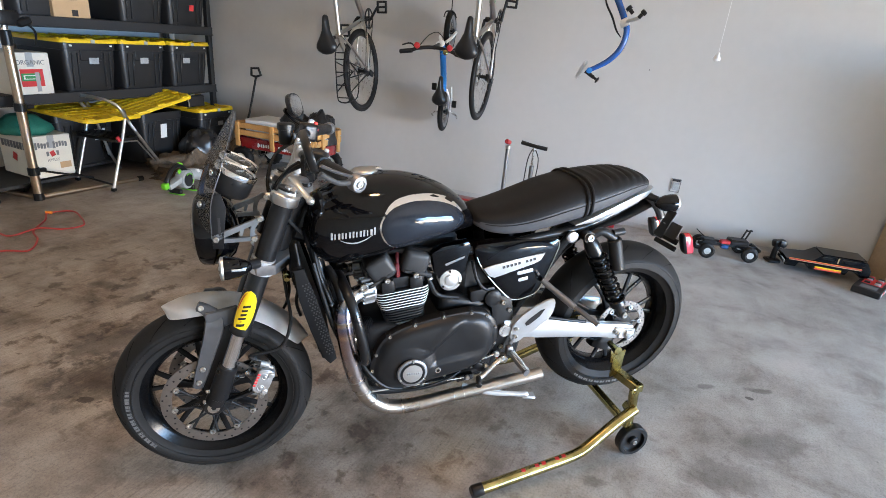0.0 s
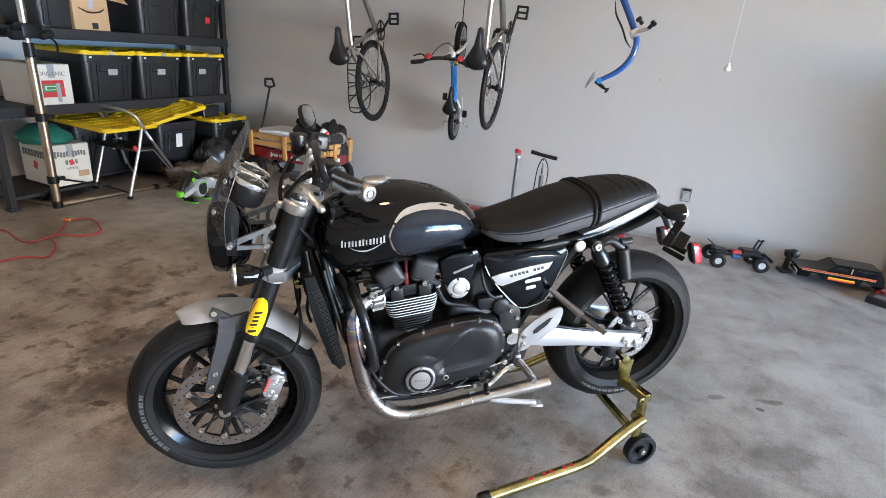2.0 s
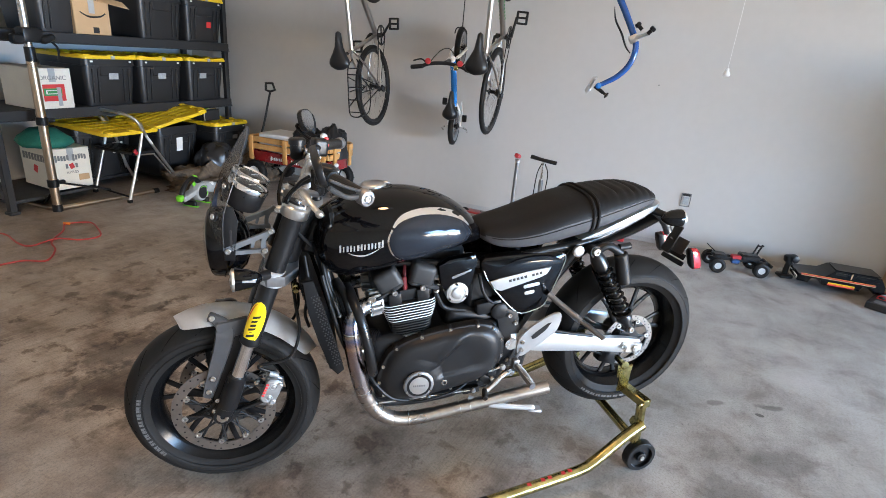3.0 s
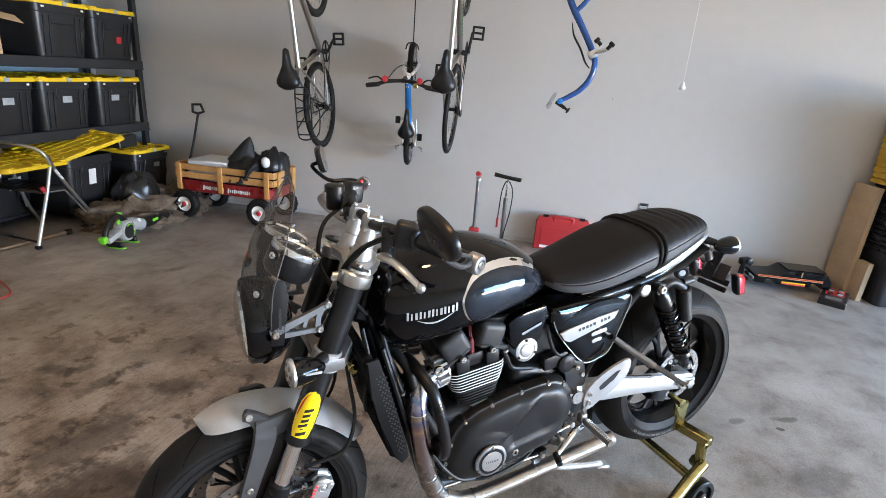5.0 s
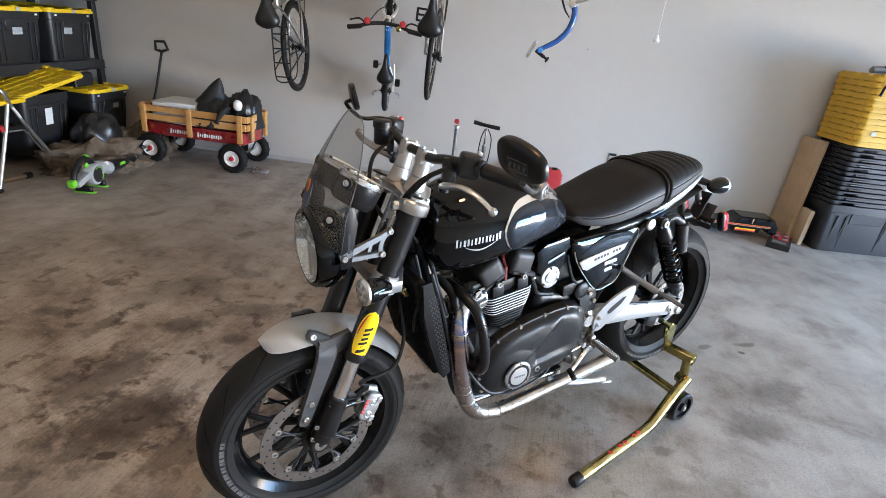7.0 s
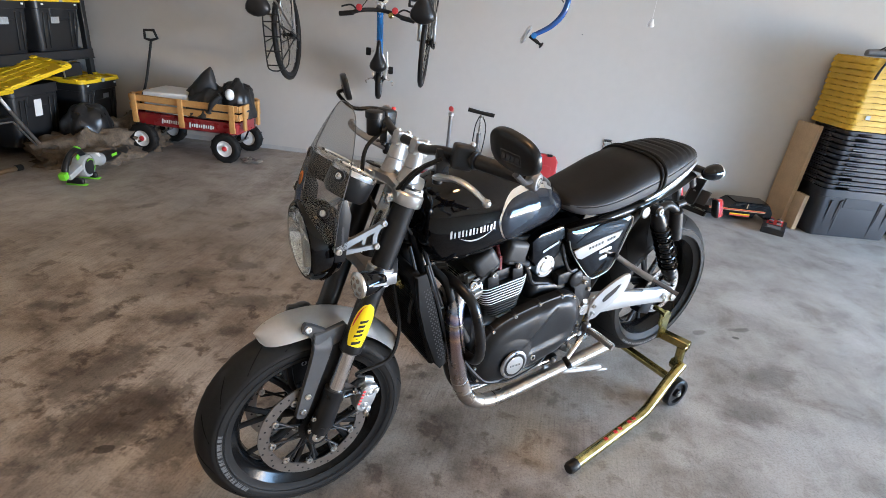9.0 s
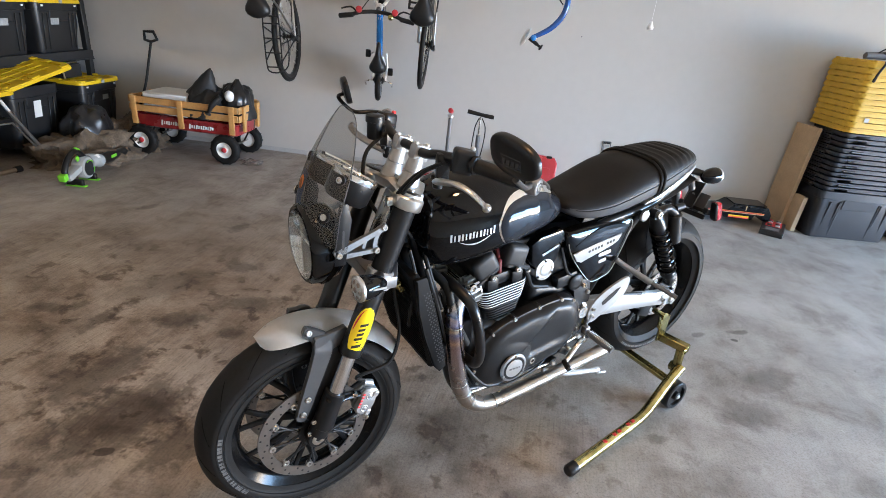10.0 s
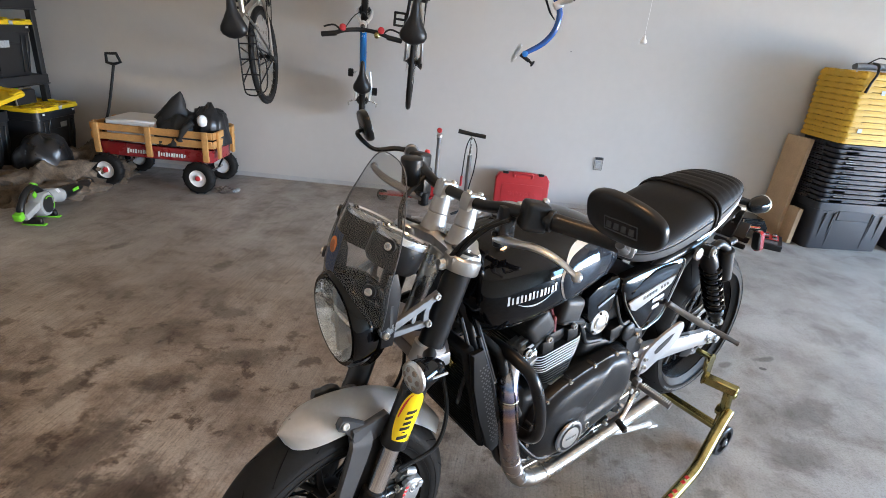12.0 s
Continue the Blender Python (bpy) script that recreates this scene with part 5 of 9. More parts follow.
def seat_ring(x, lo, hi, w, n=44):
    out = []
    zc = lo + (hi - lo) * 0.42
    for i in range(n):
        a = 2 * math.pi * i / n
        c, s = math.cos(a), math.sin(a)
        if s > 0:
            px, pz = abs(c) ** 0.62, abs(s) ** 0.92
            h = hi - zc
        else:
            px, pz = abs(c) ** 0.35, abs(s) ** 0.55
            h = zc - lo
        out.append(Vector((x, w * math.copysign(px, c), zc + h * math.copysign(pz, s))))
    return out


sp = spline([Vector((x, lo, hi)) for x, lo, hi, w in SEAT], 8)
sw = spline([Vector((x, w, 0)) for x, lo, hi, w in SEAT], 8)
rings = []
for p, q in zip(sp, sw):
    dip = 0.0
    if 1.20 < p.x < 1.425:
        f = (p.x - 1.20) / 0.032
        dip = 0.0065 * max(0, 1 - abs(f - round(f)) * 5.5)
    rings.append(seat_ring(p.x, p.y, p.z - dip, q.y))
b = loft(B(), rings)
b.normal_update()
for f in b.faces:
    c = f.calc_center_median()
    for p, q in zip(sp, sw):
        if abs(p.x - c.x) < 0.01:
            if c.z < p.y + (p.z - p.y) * 0.50:
                f.material_index = 1
            break
seat = bpart("seat", b, ["vinyl", "vinyl_side"], None, "black vinyl seat with cross-pleated rear half", False, 60)
b = B()
pts = []
for s in (1, -1):
    ln = []
    for p, q in zip(sp, sw):
        if 0.83 < p.x < 1.43:
            ln.append((p.x, s * (q.y + 0.0004), p.y + (p.z - p.y) * 0.45))
    tube(b, ln, 0.0016, 6, 1, smooth=False)
bpart("seat_piping", b, "vinyl", seat, "stitched seam", False)
b = B()
for k, p in enumerate(sp):
    if p.x > 1.16:
        break
for w2 in (0.0, 0.018):
    x = 1.158 + w2
    ring = [Vector((v.x + 0, v.y, v.z)) for v in seat_ring(x, sp[k].y + w2 * 0.35, sp[k].z + w2 * 0.2, sw[k].y - w2 * 0.02)]
    ring = [v for v in ring if v.z > sp[k].y + 0.004]
    mid = Vector((x, 0, sp[k].y + 0.06))
    ring = [mid + (v - mid) * 1.018 for v in ring]
    ring.sort(key=lambda v: math.atan2(v.z - mid.z + 0.03, v.y))
    tube(b, ring, 0.0052, 8, 1, smooth=False)
bpieces("seat_strap", b, "vinyl", seat, "black grab strap across the seat", False)

# -- tail: silver under-seat cowl, indicators, plate hanger --
b = B()
rings = []
for x, lo, hi, w in ((1.145, 0.872, 0.880, 0.112), (1.21, 0.884, 0.914, 0.118), (1.30, 0.906, 0.955, 0.108), (1.38, 0.940, 0.982, 0.092), (1.44, 0.962, 0.992, 0.070), (1.475, 0.975, 0.992, 0.04)):
    rings.append([Vector((x, w * c, (lo + hi) / 2 + (hi - lo) / 2 * s)) for c, s in ((1, 0.6), (1.02, 0), (0.95, -0.8), (0.6, -1), (-0.6, -1), (-0.95, -0.8), (-1.02, 0), (-1, 0.6), (-0.7, 0.9), (0.7, 0.9))])
bpart("tail_cowl", loft(B(), rings), "alu_paint", None, "pale silver cowl below the seat", False)
for s in (1, -1):
    ind = indicator((1.492, s * 0.105, 0.950), s, (1, s * 0.10, 0.06), "black bullet rear indicator", False)
    bpart("indicator_stalk", rod(B(), (1.47, s * 0.085, 0.955), (1.43, s * 0.05, 0.965), 0.012, 0.014, 14), "plastic", ind)
b = B()
tube(b, [(1.43, 0, 0.955), (1.50, 0, 0.938), (1.545, 0, 0.905), (1.575, 0, 0.86)], [0.014, 0.012, 0.011, 0.010], 10, 5, flat=1.6)
box(b, (1.600, 0, 0.835), (0.006, 0.046, 0.11), (0, 24, 0), 0.002)
box(b, (1.618, 0, 0.782), (0.006, 0.135, 0.022), (0, 22, 0), 0.003)
box(b, (1.622, 0.0, 0.752), (0.010, 0.120, 0.020), (0, 22, 0), 0.006, 2)
hang = bpart("plate_hanger", b, "plastic", None, "slim black number plate hanger", False)
b = B()
box(b, (1.572, 0.0, 0.902), (0.050, 0.066, 0.010), (0, 10, 0), 0.003)
bpart("plate_lamp", b, "grey", hang, "grey plate lamp", False)
b = B()
for dz in (-0.030, 0.0, 0.030):
    lathe(b, (1.5965 - dz * 0.42, 0, 0.837 + dz), (-1, 0, -0.42), [(0, 0.006), (0.001, 0.006)], 12)
bpieces("hanger_hole", b, "grey_ink", hang, "", False)
bpart("number_plate", box(B(), (1.628, 0, 0.812), (0.003, 0.100, 0.060), (0, 22, 0), 0.001), "stay_grey", hang, "plain grey back of a number plate", False)
for s in (1, -1):
    def lens_loop(d, k):
        return [Vector((1.636 + d, s * 0.092 + x * k, 0.790)) + Vector((-0.37, 0, 0.93)) * y * k for x, y in rounded(0.030, 0.086, 0.014)]
    pod = bpart("light_housing", loft(B(), [lens_loop(d, k) for d, k in ((-0.024, 0.75), (-0.020, 0.95), (-0.014 if s > 0 else 0.0, 1.0))]), "plastic", hang, "black rounded light housing", False)
    bpart("tail_light", loft(B(), [lens_loop(d, k) for d, k in ((-0.014 if s > 0 else 0.0, 1.04), (0.012, 1.04), (0.018, 0.85))]), "red_lens", pod, "red tail reflector", False)
b = B()
box(b, (1.455, -0.02, 0.915), (0.03, 0.11, 0.030), (0, 12, 0), 0.010, 2)
bpart("stop_lamp", b, "red_lens", None, "red stop lamp below the tail", False)

# -- frame --
def frame_tube(pts, r, name="frame_tube", material="satin_black"):
    for s in (1, -1):
        bpart(name, tube(B(), [(x, s * y, z) for x, y, z in pts], r, 14, 6), material)


frame_tube([(0.285, 0.035, 0.86), (0.33, 0.06, 0.70), (0.395, 0.085, 0.48), (0.445, 0.095, 0.335), (0.52, 0.10, 0.295), (0.70, 0.10, 0.30), (0.90, 0.105, 0.36)], 0.0165)
frame_tube([(0.29, 0.03, 0.88), (0.45, 0.05, 0.80), (0.70, 0.085, 0.79), (0.85, 0.10, 0.80), (1.00, 0.105, 0.835), (1.20, 0.10, 0.875), (1.40, 0.06, 0.95)], 0.014)
frame_tube([(0.95, 0.095, 0.52), (1.02, 0.095, 0.64), (1.10, 0.10, 0.78), (1.135, 0.11, 0.85)], 0.014)
frame_tube([(0.88, 0.085, 0.80), (0.91, 0.095, 0.66), (0.925, 0.105, 0.50), (0.90, 0.10, 0.36)], 0.020)
frame_tube([(0.380, 0.060, 0.712), (0.384, 0.105, 0.713), (0.390, 0.155, 0.704), (0.402, 0.193, 0.680), (0.421, 0.211, 0.614), (0.440, 0.209, 0.531), (0.449, 0.192, 0.482), (0.456, 0.158, 0.456), (0.452, 0.110, 0.452)], 0.0152, "engine_bar")
for s in (1, -1):
    b = lathe(B(), (0.480, s * 0.080, 0.525), (-1, s * 0.25, 0.1), [(0, 0.034)] + [(0.006 + 0.006 * i + 0.003 * j, 0.039 - 0.003 * j) for i in range(5) for j in (0, 1)] + [(0.042, 0.030), (0.044, 0.010)], 28)
    bpart("oil_filter", b, "satin_black", None, "ribbed black oil filter")
b = B()
rod(b, (0.262, 0, 0.955), (0.185, 0, 0.765), 0.038, seg=20)
box(b, (0.30, 0, 0.86), (0.10, 0.07, 0.12), (0, 20, 0), 0.015)
bpart("headstock", b, "satin_black")
for s in (1, -1):
    b = B()
    for p in ((1.125, s * 0.132, 0.845),):
        lathe(b, p, (0, s, 0), [(0, 0.020), (0.008, 0.020), (0.010, 0.017), (0.010, 0.009)], 20)
    bpart("subframe_bolt", b, "steel")

# -- radiator --
b = B()
box(b, (0.294, 0, 0.615), (0.034, 0.270, 0.33), (0, -17, 0), 0.008)
rad = bpart("radiator", b, "radiator", None, "black radiator behind a mesh guard")
b = B()
for i in range(24):
    z = -0.135 + 0.27 * i / 23
    box(b, Vector((0.277, 0, 0.610)) + Vector((-math.sin(radians(17)) * z, 0, math.cos(radians(17)) * z)), (0.004, 0.25, 0.003), (0, -17, 0))
bpieces("radiator_fin", b, "radiator", rad)
for s in (1, -1):
    b = B()
    plate(b, [(0.238, 0.772), (0.272, 0.778), (0.296, 0.705), (0.326, 0.610), (0.356, 0.510), (0.366, 0.470), (0.346, 0.452), (0.322, 0.480), (0.288, 0.575), (0.258, 0.675)], s * 0.142, s * 0.156, 0.006)
    gd = bpart("radiator_cheek", b, "radiator", rad, "black perforated radiator cheek")
    b = B()
    for i in range(30):
        for j in range(3):
            k = i / 29
            p = Vector((0.268 + 0.070 * k + 0.0085 * (j + 0.5 * (i % 2)), s * 0.1558, 0.725 - 0.235 * k + 0.004 * j))
            lathe(b, p, (0, s, 0), [(0, 0.0026), (0.0007, 0.0026)], 6)
    bpieces("perforation", b, "black_ink", gd)
b = B()
for s in (1, -1):
    tube(b, [(0.345, s * 0.06, 0.735), (0.37, s * 0.11, 0.70), (0.40, s * 0.12, 0.60), (0.455, s * 0.12, 0.50)], 0.013, 10, 6)
    tube(b, [(0.30, s * 0.10, 0.77), (0.33, s * 0.13, 0.66), (0.365, s * 0.135, 0.55), (0.42, s * 0.135, 0.44)], 0.007, 8, 6)
tube(b, [(0.25, 0.09, 0.83), (0.262, 0.12, 0.74), (0.250, 0.12, 0.66), (0.262, 0.10, 0.60)], 0.005, 8, 6)
bpieces("coolant_hose", b, "cable")
b = B()
lathe(b, (0.225, 0.085, 0.735), (0, 0.6, -0.2), [(0, 0.012), (0.014, 0.012), (0.016, 0.008), (0.028, 0.008)], 10)
bpart("horn_fitting", b, "zinc", None, "small brass-coloured fitting")

# -- engine --
COVER = [(0.470, 0.405), (0.478, 0.455), (0.505, 0.515), (0.560, 0.553), (0.640, 0.578), (0.720, 0.594), (0.800, 0.602), (0.850, 0.592), (0.885, 0.560), (0.900, 0.510), (0.893, 0.455), (0.868, 0.412), (0.820, 0.385), (0.740, 0.362), (0.660, 0.345), (0.590, 0.330), (0.520, 0.332), (0.484, 0.360)]
b = B()
box(b, (0.68, 0, 0.455), (0.44, 0.25, 0.24), (0, -6, 0), 0.03, 3)
box(b, (0.72, 0, 0.36), (0.34, 0.2, 0.12), (0, 0, 0), 0.03, 3)
box(b, (0.79, 0, 0.58), (0.18, 0.2, 0.10), (0, 8, 0), 0.03, 3)
eng = bpart("crankcase", b, "engine", None, "charcoal coated engine case")
sm = spline([Vector((x, z, 0)) for x, z in COVER], 10, True)
cx, cz = 0.685, 0.468
for s in (1, -1):
    b = B()
    loops = []
    for k, y in ((1.0, 0.118), (1.0, 0.146), (0.985, 0.150), (0.95, 0.151), (0.93, 0.154), (0.90, 0.1605), (0.86, 0.167), (0.81, 0.171), (0.76, 0.1735), (0.70, 0.175), (0.64, 0.176), (0.58, 0.1768), (0.52, 0.1773), (0.46, 0.1777), (0.40, 0.178), (0.34, 0.178), (0.28, 0.178), (0.22, 0.178), (0.15, 0.178), (0.08, 0.178), (0.03, 0.178)):
        loops.append([Vector((cx + (p.x - cx) * k, s * y, cz + (p.y - cz) * k)) for p in sm])
    # raised spine that fans out from the round cap to the rear
    for lp in loops[4:]:
        for v in lp:
            r = math.hypot(v.x - 0.601, v.z - 0.413)
            a = math.degrees(math.atan2(v.z - 0.413, v.x - 0.601))
            fade = max(0, min(1, (r - 0.055) / 0.03)) * max(0, min(1, (0.27 - r) / 0.08))
            # a flat fan opens from the cap between two creases
            v.y -= s * 0.0075 * fade * max(0, min(1, (a - 8) / 6, (47 - a) / 4))
            v.y += s * 0.0045 * fade * max(0, 1 - abs(a - 50) / 9)
            v.y += s * 0.006 * max(0, 1 - (r / 0.085) ** 4)
    loft(b, loops)
    cov = bpart("engine_cover", b, "engine", eng, "satin charcoal engine side cover", False, 45)
    b = B()
    for k in range(0, len(sm), 12):
        p = sm[k]
        q = Vector((cx + (p.x - cx) * 0.965, s * 0.148, cz + (p.y - cz) * 0.955))
        bpart("bolt_boss", lathe(B(), q - Vector((0, s * 0.02, 0)), (0, s, 0), [(0, 0.0105), (0.0185, 0.0095), (0.021, 0.0085)], 14), "engine", cov, "", False)
        bolt(b, q, (0, s, 0), 0.0058, 0.0075)
    bpieces("cover_bolt", b, "steel", cov, "steel cover bolts")
    c = Vector((0.601, s * 0.1865, 0.413))
    b = lathe(B(), c, (0, s, 0), [(0, 0.050), (0.005, 0.049), (0.007, 0.046), (0.007, 0.040)], 40)
    cap = bpart("cover_cap", b, "dark_alu", cov, "round dark cap with brushed silver centre")
    bpart("cap_ring", lathe(B(), c + Vector((0, s * 0.0055, 0)), (0, s, 0), [(0, 0.041), (0.002, 0.0405), (0.002, 0.036)], 40), "satin_black", cap, "black ring round the disc")
    bpart("cap_plate", lathe(B(), c + Vector((0, s * 0.006, 0)), (0, s, 0), [(0, 0.033), (0.0025, 0.032), (0.003, 0.026)], 40), "alu", cap, "brushed silver disc")
    b = B()
    for i in range(7):
        box(b, c + Vector((-0.018 + 0.006 * i, s * 0.0095, 0.001)), (0.0036, 0.001, 0.006))
    bpieces("cap_mark", b, "grey_ink", cap, "")
    b = B()
    for i in range(3):
        a = radians(90 + 120 * i)
        bolt(b, c + Vector((math.cos(a) * 0.044, s * 0.007, math.sin(a) * 0.044)), (0, s, 0), 0.004, 0.003)
    bolt(b, (0.690, s * 0.172, 0.405), (0, s, 0), 0.011, 0.008)
    bpieces("cap_screw", b, "steel", cap, "")

# finned cylinder block, head and valve covers
CYL = Matrix.Translation((0.578, 0, 0.628)) @ Euler((0, radians(-9), 0)).to_matrix().to_4x4()
b = B()
box(b, (0, 0, 0), (0.135, 0.215, 0.17), (0, 0, 0), 0.02, 3)
bmesh.ops.transform(b, matrix=CYL, verts=b.verts)
cyl = bpart("cylinder_block", b, "matt_black", None, "black finned cylinder block")
for i in range(12):
    k = i / 11
    z = -0.060 + 0.108 * k
    w = 0.122 + 0.052 * min(1, k * 1.25)
    b = B()
    plate(b, rounded(w, 0.236 + 0.02 * k, 0.028), z, z + 0.0042, 0.001, "xy")
    bmesh.ops.transform(b, matrix=CYL, verts=b.verts)
    fin = bpart("cooling_fin", b, "matt_black", cyl)
    if i > 4:
        b = B()
        o = rounded(w + 0.002, 0.238 + 0.02 * k, 0.029)
        n = len(o)
        lo2 = [b.verts.new((x, y, z + 0.0002)) for x, y in o]
        hi2 = [b.verts.new((x, y, z + 0.0031)) for x, y in o]
        for q in range(n):
            b.faces.new((lo2[q], lo2[(q + 1) % n], hi2[(q + 1) % n], hi2[q]))
        bmesh.ops.transform(b, matrix=CYL, verts=b.verts)
        bpart("fin_edge", b, "bright_alu", fin, "machined bright fin edge")
b = B()
box(b, (-0.002, 0, 0.075), (0.165, 0.225, 0.035), (0, 0, 0), 0.012, 2)
for s in (1, -1):
    for dx in (-0.045, 0.045):
        box(b, (dx, s * 0.108, 0.068), (0.042, 0.035, 0.045), (0, 0, 0), 0.009, 2)
bmesh.ops.transform(b, matrix=CYL, verts=b.verts)
hd = bpart("cylinder_head", b, "engine", None, "charcoal cylinder head")
for dx, tilt in ((-0.058, -24), (0.052, 22)):
    b = B()
    box(b, (dx, 0, 0.126), (0.084, 0.232, 0.078), (0, tilt, 0), 0.019, 3)
    box(b, (dx * 1.05, 0, 0.094), (0.096, 0.236, 0.016), (0, tilt, 0), 0.005)
    bmesh.ops.transform(b, matrix=CYL, verts=b.verts)
    bpart("valve_cover", b, "valve", hd, "charcoal rounded valve cover")
b = B()
for s in (1, -1):
    for dx, dz in ((-0.118, 0.085), (-0.045, 0.094), (0.045, 0.094)):
        bolt(b, (dx, s * 0.122, dz), (0, s, 0), 0.009 if dx > -0.1 else 0.014, 0.009)
bmesh.ops.transform(b, matrix=CYL, verts=b.verts)
bpieces("head_bolt", b, "steel", hd, "steel head bolts")
b = B()
box(b, (0.553, 0.098, 0.735), (0.016, 0.022, 0.052), (0, -8, 0), 0.005)
tube(b, [(0.553, 0.098, 0.745), (0.557, 0.07, 0.79), (0.57, 0.03, 0.80)], 0.006, 8)
bpart("spark_plug_cap", b, "plug_red", hd, "dark red spark plug cap")
b = B()
plate(b, [(0.553, 0.560), (0.612, 0.572), (0.606, 0.556), (0.582, 0.546)], 0.117, 0.124, 0.002)
bpart("cylinder_badge", b, "alu", cyl, "small silver badge")

# throttle body cover with a round silver cap
for s in (1, -1):
    b = B()
    plate(b, [(0.655, 0.795), (0.690, 0.818), (0.775, 0.832), (0.785, 0.815), (0.772, 0.735), (0.740, 0.688), (0.700, 0.690), (0.668, 0.73)], s * 0.080, s * 0.118, 0.010)
    tc = bpart("throttle_cover", b, "gloss_black", None, "glossy black throttle cover", False)
    # chrome sliver drawn where the cover reflects the bright door
    b = B()
    plate(b, [(0.700, 0.760), (0.764, 0.786), (0.763, 0.778), (0.704, 0.752)], s * 0.1185, s * 0.1205)
    bpieces("cover_glint", b, "chrome", tc, "bright strip drawn for a reflected highlight", False)
    c = Vector((0.725, s * 0.108, 0.702))
    b = lathe(B(), c, (0, s, 0), [(-0.03, 0.036), (0.008, 0.038), (0.012, 0.036), (0.013, 0.028), (0.011, 0.026), (0.011, 0.020), (0.016, 0.019), (0.017, 0.016), (0.017, 0.004)], 36)
    bpart("throttle_cap", b, "alu", tc, "machined silver cap", False)
    b = B()
    for i in range(3):
        a = radians(100 + 120 * i)
        bolt(b, c + Vector((math.cos(a) * 0.032, s * 0.0125, math.sin(a) * 0.032)), (0, s, 0), 0.004, 0.003)
    bpieces("cap_screw", b, "matt_black", tc)

# -- exhaust: header, joints, end --
for s in (1, -1):
    H1 = [(0.475, s * 0.085, 0.668), (0.425, s * 0.100, 0.658), (0.394, s * 0.125, 0.632), (0.386, s * 0.142, 0.590)]
    H2 = [(0.386, s * 0.142, 0.590), (0.396, s * 0.147, 0.520), (0.412, s * 0.148, 0.440), (0.432, s * 0.146, 0.370), (0.462, s * 0.142, 0.310), (0.505, s * 0.138, 0.266), (0.560, s * 0.137, 0.245), (0.64, s * 0.138, 0.247), (0.76, s * 0.143, 0.270), (0.90, s * 0.150, 0.298), (1.085, s * 0.160, 0.336)]
    b = tube(B(), H2[3:], [0.0262, 0.0258, 0.0252, 0.0246, 0.0240, 0.0232, 0.0228, 0.0228], 20, 8)
    ex = bpart("exhaust_pipe", b, "exhaust", None, "brushed stainless exhaust header")
    bpart("header_bend", tube(B(), H1 + H2[1:4] + [(0.440, s * 0.1455, 0.350)], 0.0264, 20, 8), "blued", ex, "heat-blued header bend")
    b = B()
    for p, d in (((0.386, s * 0.142, 0.595), (0.02, 0, -1)), ((0.387, s * 0.1425, 0.578), (0.06, 0, -1)), ((0.428, s * 0.146, 0.382), (0.3, 0, -1)), ((0.449, s * 0.144, 0.335), (0.45, 0, -1)), ((0.482, s * 0.140, 0.287), (0.8, 0, -0.8)), ((0.532, s * 0.1372, 0.253), (1, 0, -0.3)), ((0.585, s * 0.137, 0.2445), (1, 0, 0)), ((0.765, s * 0.143, 0.271), (1, 0, 0.19)), ((0.80, s * 0.145, 0.278), (1, 0, 0.2))):
        r = 0.0264 if p[2] > 0.32 else 0.0258 if p[0] < 0.5 else 0.0248 if p[0] < 0.6 else 0.0233
        lathe(b, p, d, [(-0.0015, r), (0, r + 0.0008), (0.0015, r)], 24, caps=False)
    bpieces("weld_bead", b, "steel", ex, "weld rings")
    bpart("exhaust_mouth", lathe(B(), (1.0855, s * 0.160, 0.3362), (1, 0, 0.2), [(0, 0.019), (0.001, 0.0188)], 24), "black_ink", ex)
    b = B()
    port, way = Vector((0.482, s * 0.085, 0.671)), Vector((-1, s * 0.2, -0.12)).normalized()
    lathe(b, port, way, [(0, 0.036), (0.006, 0.036), (0.008, 0.030), (0.038, 0.030), (0.040, 0.026)], 28)
    bpart("header_clamp", b, "cast_alu", ex, "finned steel header clamp", False, 20)
    u = way.cross(Vector((0, 0, 1))).normalized()
    b = B()
    w = way.cross(u)
    for i in range(14):
        a = 2 * math.pi * i / 14
        o, t = u * math.cos(a) + w * math.sin(a), w * math.cos(a) - u * math.sin(a)
        loft(b, [[port + way * x + o * r + t * k * 0.0032 for x, k in ((0.006, -1), (0.038, -1), (0.038, 1), (0.006, 1))] for r in (0.029, 0.043)])
    bpieces("clamp_fin", b, "cast_alu", ex)

